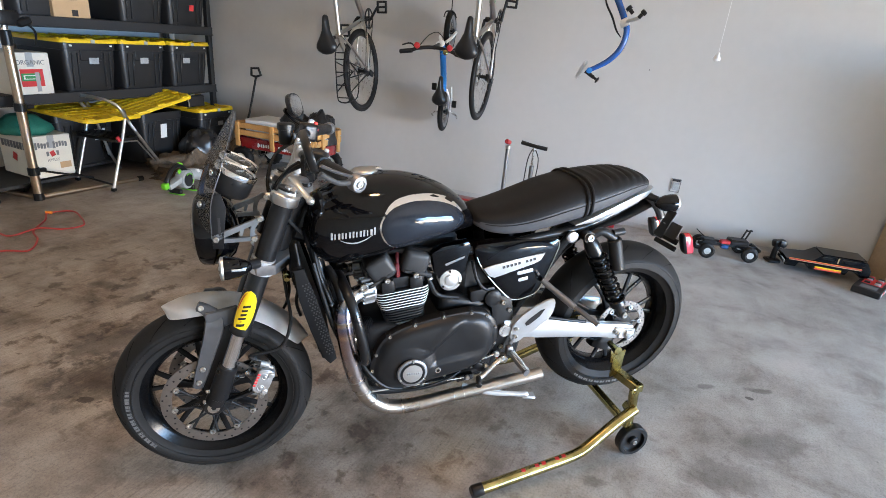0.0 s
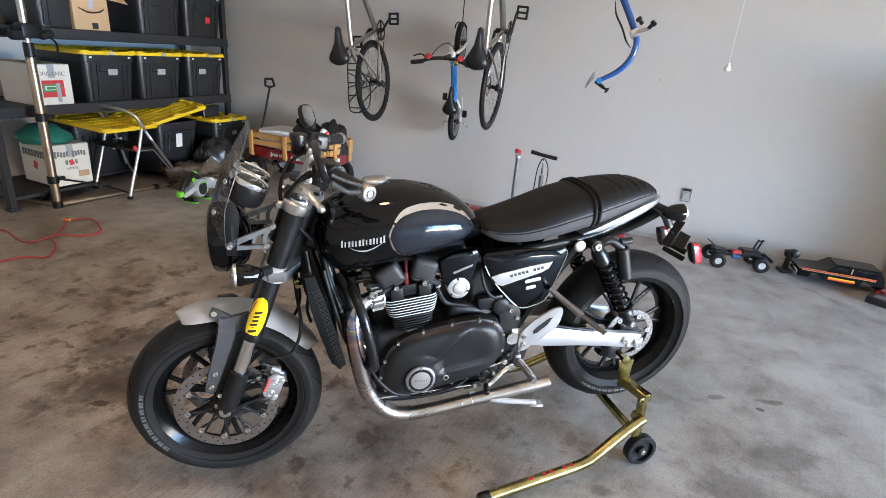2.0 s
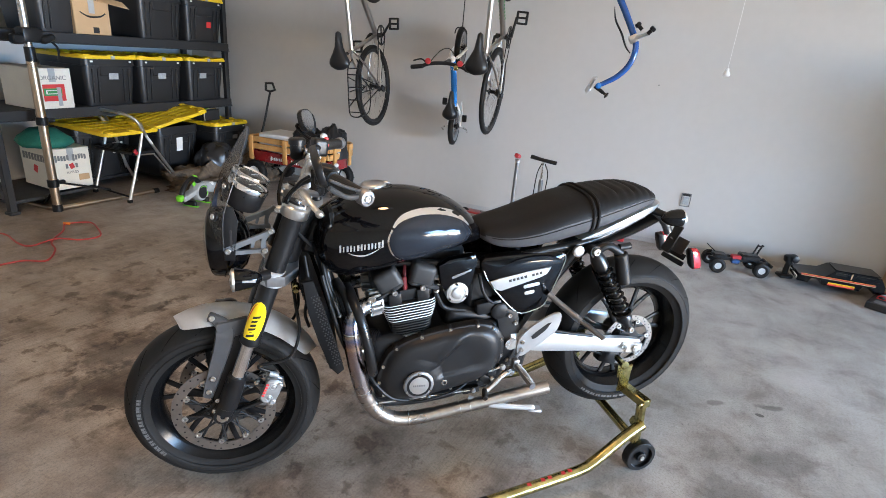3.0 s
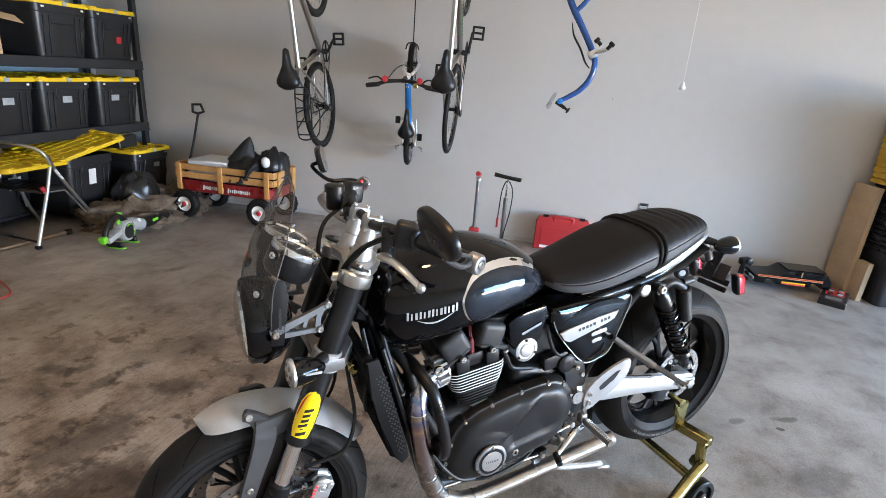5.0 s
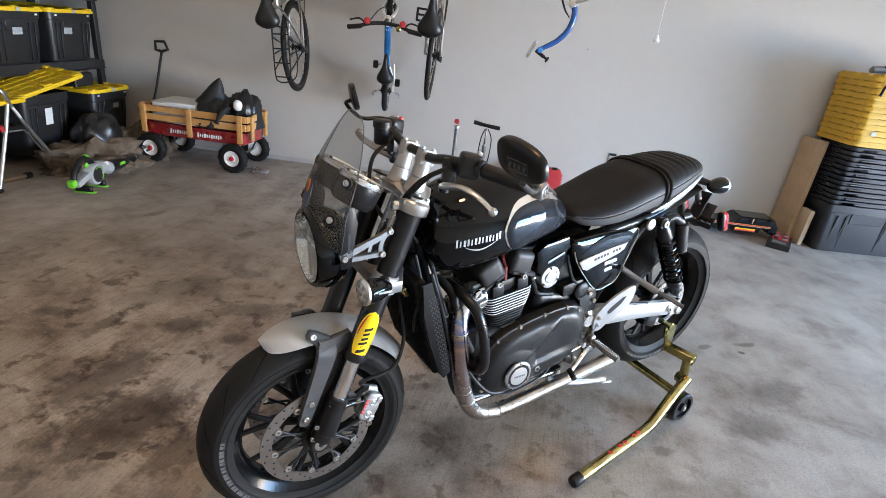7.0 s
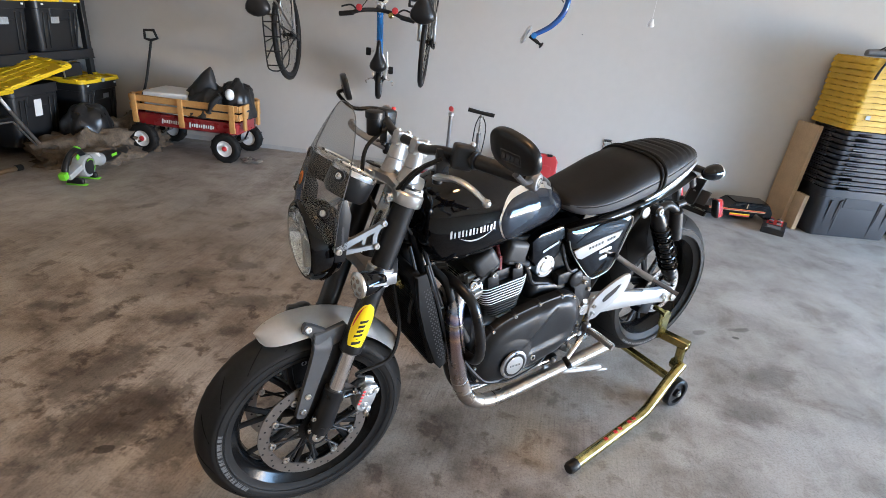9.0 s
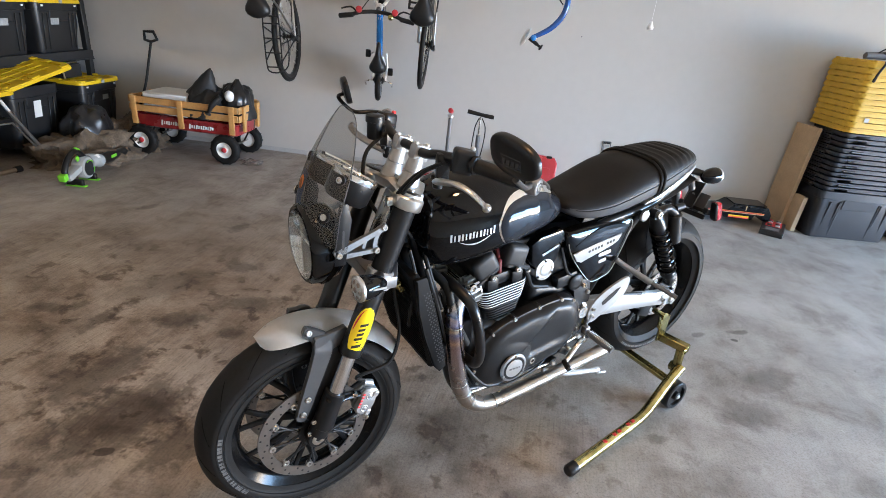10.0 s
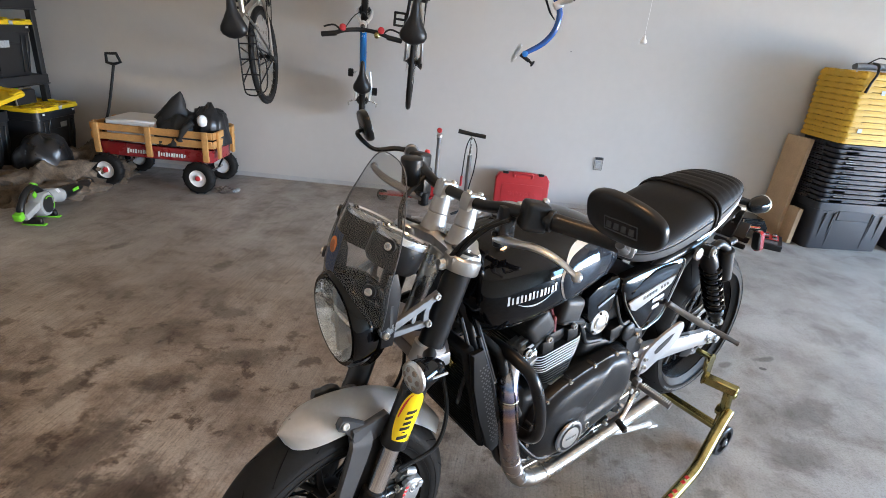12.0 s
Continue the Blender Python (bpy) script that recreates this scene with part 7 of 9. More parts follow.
# ---- storage totes; the front looks along +x ----
def tote_body(bm, w, d, h, taper=0.86):
    """A tapered tub with a turned-out rim, corner ribs and a hollow inside."""
    def ring(k, z, r):
        return [Vector((x, y, z)) for x, y in rounded(d * k, w * k, r, 4)]
    loft(bm, [ring(taper, 0, 0.04), ring(taper + 0.01, 0.008, 0.045), ring(0.955, h * 0.80, 0.045), ring(0.955, h * 0.83, 0.045), ring(0.985, h * 0.84, 0.045), ring(0.985, h - 0.004, 0.045), ring(1.0, h, 0.04), ring(0.95, h, 0.04), ring(0.93, h * 0.5, 0.04), ring(taper - 0.03, 0.012, 0.03)])
    for s in (-1, 1):
        for k in (-0.34, -0.24, 0.24, 0.34):
            box(bm, (s * d * 0.463, k * w, h * 0.42), (0.012, 0.014, h * 0.72), (0, s * 5, 0), 0.003)
    box(bm, (d * 0.468, 0, h * 0.74), (0.018, w * 0.40, 0.09), (0, 4, 0), 0.006)
    return bm


def lid_shape(bm, w, d, t=0.03):
    """A lid with a raised rim of spaced lugs and a sunk, ribbed middle."""
    plate(bm, rounded(d, w, 0.05, 5), 0, t * 0.55, 0.004, "xy")
    loft(bm, [[Vector((x, y, z)) for x, y in rounded(d * k - e, w * k - e, 0.05, 5)] for k, e, z in ((1, 0.004, t * 0.5), (1, 0.010, t * 0.9), (1, 0.075, t * 0.9), (1, 0.09, t * 0.56))])
    for i in range(5):
        y = (-0.40 + 0.20 * i) * w
        for s in (-1, 1):
            if i % 2 == 0 or s < 0:
                box(bm, (s * (d / 2 - 0.035), y, t * 1.0), (0.045, w * 0.11, t * 0.42), bevel=0.004)
    for i in range(4):
        x = (-0.36 + 0.24 * i) * d
        for s in (-1, 1):
            box(bm, (x, s * (w / 2 - 0.035), t * 1.0), (d * 0.11, 0.045, t * 0.42), bevel=0.004)
    for i in range(5):
        box(bm, ((-0.26 + 0.13 * i) * d, 0, t * 0.60), (0.008, w * 0.72, 0.008), bevel=0.002)
    for i in range(4):
        box(bm, (0, (-0.24 + 0.16 * i) * w, t * 0.60), (d * 0.72, 0.008, 0.008), bevel=0.002)
    return bm


def tote(at, w, d, h, label_mat=None, lw=0.075, lh=0.045, ly=0.0, lz=0.6, lid=True, label="black plastic tote with a yellow lid on the shelf", turn=0):
    t = thing("storage_tote", label, "storage bin", at, turn, "black and yellow totes")
    tub, *ribs = islands(tote_body(B(), w, d, h))
    tub = part("tub", tub, "bin_black", t, "black ribbed tub")
    for r in ribs:
        part("rib", r, "bin_black", tub)
    if lid:
        l = part("lid", lid_shape(B(), w + 0.03, d + 0.03), "lid", t, "yellow snap lid")
        l.location = (0, 0, h - 0.008)
        b = B()
        for s in (-1, 1):
            box(b, (d * 0.50 + 0.004, s * w * 0.36, h - 0.028), (0.008, 0.022, 0.014), bevel=0.002)
        for x in islands(b):
            part("latch", x, "paper", t, "pale latch tab")
        part("lid_tape", box(B(), (d / 2 + 0.0165, 0.01, h + 0.006), (0.003, 0.035, 0.028)), "grey", t, "grey tape")
    if label_mat:
        k = 0.43 + 0.0475 * min(1, lz / 0.8)
        part("bin_label", box(B(), (d * k + 0.006, ly, h * lz), (0.002, lw, lh), (0, 5, 0)), label_mat, t, "small paper label")
    return t


W, D, H = 0.48, 0.60, 0.385
XF = -3.325 - D / 2 + 0.03
for i, y in enumerate((2.235, 2.74, 3.275)):
    tote((XF, y, DECKS[1]), W, D, H, "label_grey", 0.085, 0.050, lz=0.62, ly=(0.02, 0.0, -0.05)[i])
for i, y in enumerate((2.80, 3.30)):
    tote((XF, y, DECKS[2]), W, D, H, "red_ink" if i else None, 0.055, 0.055, 0.05, 0.42)
tote((XF, 2.30 - 0.36, DECKS[2]), 0.40, 0.50, H)
tote((-3.76, 2.26, DECKS[0] - 0.005), 0.56, 0.45, 0.47, "paper", 0.10, 0.10, 0.12, 0.55, lid=False, label="black plastic tote on the lowest shelf with a lid laid across")
tote((-3.50, 2.78, DECKS[0] - 0.005), W, D, 0.46, "paper", 0.07, 0.13, 0.0, 0.62, lid=False, label="black plastic tote on the lowest shelf under a tilted lid")
tote((-3.40, 3.36, DECKS[0] - 0.005), 0.46, D, 0.44, "grey", 0.07, 0.04, 0.05, 0.7, label="black plastic tote with a yellow lid on the lowest shelf")
for nm, at, rot, w, d, lab in (("tote_lid", (-3.33, 2.10, 0.592), (0, 3, 2), 0.52, 0.74, "loose yellow tote lid lying flat on a tote"), ("tote_lid", (-3.26, 2.62, 0.645), (12, 3, -4), 0.68, 0.54, "loose yellow tote lid tilted over a tote")):
    ob = solo(nm, lid_shape(B(), w, d), "lid", lab, "lid", group="loose lids")
    ob.matrix_world = pose(*at, *rot)


# ---- cartons ----
def carton(name, at, s, turn, material, label, gap=True):
    t = thing(name, label, "box", at, turn)
    b = B()
    box(b, (0, 0, s[2] / 2), s, bevel=0.004)
    body = part("carton_body", b, material, t)
    b = B()
    box(b, (0, 0, s[2] + 0.001), (s[0] - 0.01, 0.05, 0.0016))
    box(b, (s[0] / 2 + 0.0008, 0, s[2] - 0.05), (0.0016, 0.05, 0.10))
    part("packing_tape", b, "grey", t, "grey packing tape")
    return t


t = carton("produce_carton", (-3.50, 1.745, DECKS[1]), (0.38, 0.29, 0.30), 0, "card_white", "white printed produce carton on the shelf")
text_part("ORGANIC", 0.046, "grey_ink", t, pose(0.192, 0.0, 0.215) @ FACE_X)
for nm, mt, c, s in (("print_patch", "red_ink", (0.191, 0.0, 0.12), (0.002, 0.165, 0.125)), ("print_patch", "green_ink", (0.192, -0.01, 0.125), (0.002, 0.135, 0.055)), ("print_patch", "paper", (0.1928, -0.01, 0.125), (0.002, 0.105, 0.030)), ("print_patch", "green_ink", (0.1935, -0.01, 0.125), (0.002, 0.085, 0.020)), ("print_patch", "grey", (0.194, 0.035, 0.09), (0.002, 0.03, 0.14))):
    part(nm, box(B(), c, s), mt, t)
t = carton("apple_carton", (-3.52, 1.80, DECKS[0] + 0.02), (0.42, 0.30, 0.33), -4, "card_white", "white printed apple carton on the lowest shelf")
text_part("APPLES", 0.030, "grey_ink", t, pose(0.212, 0.0, 0.125) @ FACE_X)
for i in range(11):
    if i != 5:
        part("print_bar", box(B(), (0.211, -0.115 + 0.0225 * i, 0.255 + 0.004 * math.sin(i * 1.7)), (0.002, 0.017, 0.040 + 0.014 * (i in (0, 6)))), "grey_ink", t)
part("print_patch", box(B(), (0.211, 0.0, 0.185), (0.002, 0.035, 0.042), (20, 0, 0)), "red_ink", t)
for s in (-1, 1):
    part("print_patch", box(B(), (0.211, s * 0.038, 0.187), (0.002, 0.018, 0.036)), "grey_ink", t)
part("print_patch", box(B(), (0.211, 0.085, 0.085), (0.002, 0.085, 0.05)), "card", t)
for i in range(9):
    part("print_bar", box(B(), (-0.16 + 0.04 * i, -0.1515, 0.245), (0.030, 0.002, 0.056)), "grey_ink", t)
part("print_patch", box(B(), (-0.02, -0.1515, 0.15), (0.05, 0.002, 0.06), (0, 20, 0)), "red_ink", t)
t = carton("parcel_carton", (-3.52, 2.16, DECKS[2]), (0.36, 0.30, 0.26), 0, "card", "brown cardboard parcel box on an upper shelf")
part("print_patch", box(B(), (0.181, 0.02, 0.035), (0.002, 0.05, 0.045)), "black_ink", t)
part("carton_flap", box(B(), (0.20, 0.155, 0.262), (0.09, 0.30, 0.004), (-8, 34, 0), 0.001), "card", t, "open cardboard flap")
b = B()
tube(b, [(0.181, -0.10, 0.165), (0.181, -0.03, 0.135), (0.181, 0.06, 0.14), (0.181, 0.11, 0.165)], [0.004, 0.008, 0.007, 0.004], 6)
part("print_sweep", b, "black_ink", t, "dark curved print")
b = B()
rings = []
for z, r in ((0, 0.16), (0.03, 0.185), (0.07, 0.17), (0.11, 0.12), (0.135, 0.09), (0.14, 0.04)):
    rings.append([Vector((r * 1.15 * math.cos(2 * math.pi * i / 24) * (1 + 0.07 * math.sin(i * 2.1 + z * 30)), r * math.sin(2 * math.pi * i / 24) * (1 + 0.07 * math.cos(i * 1.7 + z * 22)), z)) for i in range(24)])
loft(b, rings)
bag = solo("green_bag", b, "teal", "soft dark green bag resting on the apple carton", "bag", (-3.53, 1.74, DECKS[0] + 0.352), smooth=80)
b = B()
box(b, (0, 0, 0.055), (0.20, 0.22, 0.11), bevel=0.01)
cb = thing("charger_box", "black battery charger with a green button on a tote lid", "charger", (-3.36, 3.26, 0.562))
part("charger_body", b, "bin_black", cb)
part("charger_button", box(B(), (0.03, 0.0, 0.118), (0.02, 0.035, 0.014), bevel=0.003), "lime", cb)
part("charger_handle", tube(B(), [(0.10, -0.10, 0.0), (0.105, -0.10, 0.11), (0.10, 0.06, 0.125)], 0.007, 8), "steel", cb, "silver handle")

# ---- bronze pole stand in front of the shelves ----
ps = thing("pole_stand", "bronze tube pole stand with black clamps on a floor bar", "stand", (-3.19, 1.545, 0))
part("pole", rod(B(), (0, 0, 0.02), (0, 0, 1.16), 0.031, seg=24), "gold", ps)
part("upper_pole", rod(B(), (0, 0, 1.16), (0, 0, 2.2), 0.025, seg=20), "steel", ps, "silver upper tube")
part("inner_sleeve", rod(B(), (0.004, 0, 1.12), (0.004, 0, 1.22), 0.034, seg=24, bevel=0.003), "plastic", ps, "black sleeve")
for z in (0.225, 0.70):
    b = B()
    lathe(b, (0, 0, z - 0.03), (0, 0, 1), [(0, 0.034), (0.004, 0.039), (0.056, 0.039), (0.06, 0.034)], 20)
    box(b, (0, 0.055, z), (0.03, 0.07, 0.03), bevel=0.006)
    part("collar", b, "plastic", ps, "black clamp collar")
b = B()
box(b, (0.0, 0.02, 1.30), (0.10, 0.14, 0.10), bevel=0.02, seg=2)
box(b, (0.04, 0.11, 1.28), (0.06, 0.10, 0.05), (20, 0, 0), bevel=0.012)
box(b, (0.02, -0.08, 1.27), (0.06, 0.08, 0.07), bevel=0.012)
tube(b, [(0.03, 0.13, 1.27), (0.05, 0.17, 1.22), (0.05, 0.16, 1.13)], 0.008, 6)
part("clamp_head", b, "plastic", ps, "black clamp head")
part("floor_bar", rod(B(), (0.01, 0.03, 0.022), (0.10, 0.80, 0.020), 0.0175, seg=18), "gold", ps, "bronze floor bar")
part("back_bar", rod(B(), (-0.02, -0.01, 0.022), (-0.55, -0.06, 0.020), 0.0175, seg=18), "gold", ps, "bronze floor bar")
for p, d in (((0.098, 0.79, 0.020), (0.12, 1, 0)), ((-0.54, -0.06, 0.020), (-1, -0.1, 0)), ((0, 0, 0.0), (0, 0, 1))):
    part("foot_cap", lathe(B(), p, d, [(0, 0.021), (0.003, 0.024), (0.045, 0.024), (0.05, 0.019)] if d[2] == 0 else [(0, 0.036), (0.05, 0.036), (0.055, 0.032)], 18), "plastic", ps, "black foot cap")
b = B()
rod(b, (0, 0.03, 0.20), (-0.20, 0.02, 0.02), 0.012, seg=10)
rod(b, (0.0, 0.05, 0.22), (0.05, 0.42, 0.10), 0.008, seg=8)
part("pole_brace", b, "plastic", ps, "black brace")

# ---- folding step stool ----
st = thing("step_stool", "folded-out silver tube step stool with black treads before the shelves", "step stool", (0, 0, 0))
for y, x, back in ((2.01, -2.98, 0.60), (2.06, -3.47, 0.44)):
    b = tube(B(), [(x, y, 0.02), (x + 0.02, y + 0.12, 0.40), (x + 0.03, y + 0.165, 0.58)], 0.0135, 12, 3)
    part("front_leg", b, "alu", st, "silver tube leg")
    part("rear_leg", tube(B(), [(x + 0.03, y + 0.16, 0.66), (x + 0.0, y + 0.24, 0.52), (x - 0.02, y + back * 0.78, 0.20), (x - 0.03, y + back, 0.02)], 0.0125, 12, 4), "alu", st, "silver tube leg")
    part("tread_link", tube(B(), [(x + 0.015, y + 0.10, 0.40), (x, y + 0.28, 0.385), (x - 0.02, y + back * 0.76, 0.17)], 0.007, 10, 1, smooth=False), "alu", st)
    part("rubber_foot", box(B(), (x, y, 0.014), (0.035, 0.035, 0.028), bevel=0.005), "plastic", st)
    part("warning_label", lathe(B(), (x + 0.008, y + 0.215, 0.555), (-0.05, 0.5, -0.72), [(0, 0.0112), (0.10, 0.0112)], 12, caps=False), "paper", st, "white and red leg label")
part("top_hoop", tube(B(), [(-2.95, 2.18, 0.60), (-2.955, 2.13, 0.69), (-3.06, 2.09, 0.735), (-3.34, 2.10, 0.735), (-3.435, 2.15, 0.69), (-3.44, 2.22, 0.60)], 0.0135, 12, 5), "alu", st, "silver top hoop")
for z, y, dd in ((0.405, 2.20, 0.22),):
    b = B()
    box(b, (-3.215, y, z), (0.46, dd, 0.028), bevel=0.008, seg=2)
    for i in range(6):
        box(b, (-3.215, y - 0.085 + 0.034 * i, z + 0.016), (0.38, 0.012, 0.005), bevel=0.001)
    part("tread", b, "plastic", st, "black ribbed tread")
part("red_lock", box(B(), (-2.945, 2.09, 0.43), (0.018, 0.03, 0.045), (30, 0, 0), bevel=0.004), "red_plastic", st, "red lock tab")
part("lower_tie", rod(B(), (-2.98, 2.02, 0.05), (-3.47, 2.07, 0.05), 0.009, seg=10), "plastic", st)

# ---- red extension cord on the floor ----
b = B()
tube(b, [(-2.30, 0.20, 0.006), (-2.42, 0.60, 0.006), (-2.40, 0.80, 0.006), (-2.29, 0.88, 0.006), (-2.42, 1.02, 0.006), (-2.58, 1.10, 0.006), (-2.72, 1.27, 0.006), (-2.84, 1.37, 0.006), (-2.76, 1.49, 0.006), (-2.60, 1.44, 0.006), (-2.44, 1.34, 0.006), (-2.47, 1.22, 0.007), (-2.59, 1.14, 0.012), (-2.60, 0.98, 0.006), (-2.72, 0.97, 0.006), (-2.96, 1.02, 0.006), (-3.1, 0.9, 0.006)], 0.006, 8, 8)
cord = solo("extension_cord", b, "red_cord", "thin red extension cord lying in loops on the concrete", "cable")
b = B()
rod(b, (-2.82, 1.385, 0.010), (-2.86, 1.37, 0.010), 0.010, seg=10)
part("plug", b, "orange_ink", cord, "small orange plug")

# ---- leaf blower, cloth heap, rubbish bag ----
bl = thing("leaf_blower", "grey and lime cordless leaf blower on the floor", "leaf blower", (-2.56, 2.34, 0), 8)
b = B()
lathe(b, (-0.045, 0.02, 0.105), (1, 0, 0), [(0, 0.03), (0.004, 0.075), (0.02, 0.082), (0.07, 0.082), (0.086, 0.074), (0.09, 0.03)], 28)
tube(b, [(0, 0.06, 0.13), (0, 0.14, 0.125), (0, 0.22, 0.10)], [0.06, 0.05, 0.046], 16, 4)
part("housing", b, "grey", bl, "grey plastic housing")
b = B()
lathe(b, (0.046, 0.02, 0.105), (1, 0, 0), [(0, 0.058), (0.002, 0.058), (0.003, 0.02)], 24)
part("fan_grille", b, "black_ink", bl, "dark round intake")
b = B()
for i in range(14):
    a = radians(20 + i * 12 - 60)
    box(b, (0.049, 0.02 + math.cos(a) * 0.052, 0.105 + math.sin(a) * 0.052), (0.006, 0.007, 0.014), (math.degrees(a), 0, 0), 0.001)
part("grille_vane", b, "lime", bl, "lime grille vanes")
b = B()
tube(b, [(0, 0.04, 0.17), (0, -0.03, 0.235), (0, -0.12, 0.215), (0, -0.19, 0.13), (0, -0.17, 0.06)], [0.024, 0.020, 0.018, 0.022, 0.02], 12, 6)
part("handle", b, "plastic", bl, "black loop handle")
b = B()
box(b, (0.0, -0.10, 0.105), (0.075, 0.20, 0.045), (14, 0, 0), 0.014, 2)
part("handle_base", b, "grey", bl, "grey motor arm")
b = B()
box(b, (0.0, -0.215, 0.095), (0.05, 0.05, 0.05), (14, 0, 0), 0.012, 2)
box(b, (0.0, -0.02, 0.245), (0.034, 0.05, 0.022), (-25, 0, 0), 0.008)
box(b, (0.02, -0.06, 0.19), (0.012, 0.035, 0.035), (30, 0, 0), 0.004)
[part("trim_piece", x, "lime", bl, "lime trim") for x in islands(b)]
b = B()
tube(b, [(0, 0.20, 0.105), (-0.01, 0.40, 0.085), (-0.03, 0.66, 0.062)], [0.044, 0.042, 0.038], 18, 5)
part("nozzle", b, "plastic", bl, "black blower tube")
part("nozzle_mark", box(B(), (0.038, 0.36, 0.105), (0.006, 0.07, 0.022), (0, 0, 0), 0.001), "lime", bl)
part("rating_label", box(B(), (0.038, 0.135, 0.155), (0.004, 0.07, 0.03), (0, -30, 0), 0.001), "paper", bl, "white rating label")
for y in (-0.10, 0.06):
    b = B()
    box(b, (0, y, 0.025), (0.12, 0.03, 0.05), (0, 0, 0), 0.008)
    ft = part("foot", b, "plastic", bl, "black foot")
    part("foot_strip", box(B(), (0.01, y - 0.004, 0.005), (0.14, 0.036, 0.010), (0, 0, 0), 0.003), "lime", ft, "lime foot strip")


def heap(name, material, label, category, at, sx, sy, sz, seed, n=40, rough=0.30, turn=0, fold=5.0):
    """A crumpled soft heap: a dome with folds."""
    b = B()
    rings = []
    m = 12
    for i in range(m + 1):
        k = i / m
        r = math.cos(k * math.pi / 2) ** 0.75
        row = []
        for j in range(n):
            a = 2 * math.pi * j / n
            p = Vector((math.cos(a) * r, math.sin(a) * r, math.sin(k * math.pi / 2)))
            d = 1 + rough * noise.noise(p * 2.0 + Vector((seed, 0, 0))) + rough * 0.55 * noise.noise(p * fold + Vector((0, seed, 0)))
            d += rough * 0.25 * abs(noise.noise(p * fold * 2.3 + Vector((seed, seed, 0))))
            row.append(Vector((p.x * sx * d, p.y * sy * d, max(0, p.z * sz * d))))
        rings.append(row)
    loft(b, rings)
    return solo(name, b, material, label, category, at, turn, smooth=75)


heap("work_cloth", "camo", "crumpled brown work clothes heaped on the floor", "clothes", (-2.98, 2.86, 0), 0.36, 0.42, 0.19, 3.1, 64, 0.46, 10, 7)
heap("work_jacket", "camo", "dark crumpled jacket on the floor behind the wagon", "clothes", (-2.88, 3.36, 0), 0.30, 0.28, 0.24, 8.4, 56, 0.45, 0, 6)
heap("rubbish_bag", "dark_bag", "shiny black rubbish bag stuffed round", "bag", (-3.02, 3.02, 0.09), 0.185, 0.215, 0.30, 5.7, 60, 0.12, 0, 4)

# ---- toy wagon ----
wg = thing("wagon", "red toy wagon with varnished wooden stake sides", "wagon", (-2.255, 3.40, 0), 0)
b = B()
for s0, z0, z1, k in ((0, 0.235, 0.335, 1),):
    o = lambda e, z: [Vector((x, y, z)) for x, y in rounded(0.92 + e, 0.40 + e, 0.05, 5)]
    loft(b, [o(-0.05, 0.235), o(-0.01, 0.245), o(0.0, 0.33), o(0.014, 0.338), o(0.014, 0.344), o(0.0, 0.346), o(-0.015, 0.34), o(-0.04, 0.26)])
pan = part("tray", b, "red_paint", wg, "dark red pressed-steel tray")
for i in range(23):
    if i in (9, 10, 11):
        continue
    x = -0.205 + i * 0.0205
    part("tray_mark", box(B(), (x, -0.2035, 0.290 - (i > 10) * 0.004), (0.0115 if i % 3 else 0.015, 0.003, (0.034, 0.026, 0.029)[i % 3] + 0.010 * (i in (0, 12))), (0, 9, 0), 0.001), "white", pan)
for z in (0.395, 0.465):
    for s in (-1, 1):
        part("side_slat", box(B(), (0, s * 0.212, z), (0.96, 0.013, 0.056), bevel=0.004), "wood", wg, "varnished pine slat")
        part("end_slat", box(B(), (s * 0.482, 0, z - 0.003), (0.013, 0.41, 0.056), bevel=0.004), "wood", wg, "varnished pine slat")
for s in (-1, 1):
    for x in (-0.43, -0.02, 0.43):
        b = B()
        box(b, (x, s * 0.228, 0.385), (0.045, 0.020, 0.225), bevel=0.006, seg=2)
        box(b, (x, s * 0.224, 0.285), (0.045, 0.026, 0.05), bevel=0.008, seg=2)
        part("stake", b, "wood", wg, "varnished pine stake")
    for y in (-0.13, 0.13):
        part("stake", box(B(), (s * 0.498, y, 0.385), (0.020, 0.045, 0.215), bevel=0.006, seg=2), "wood", wg, "varnished pine stake")
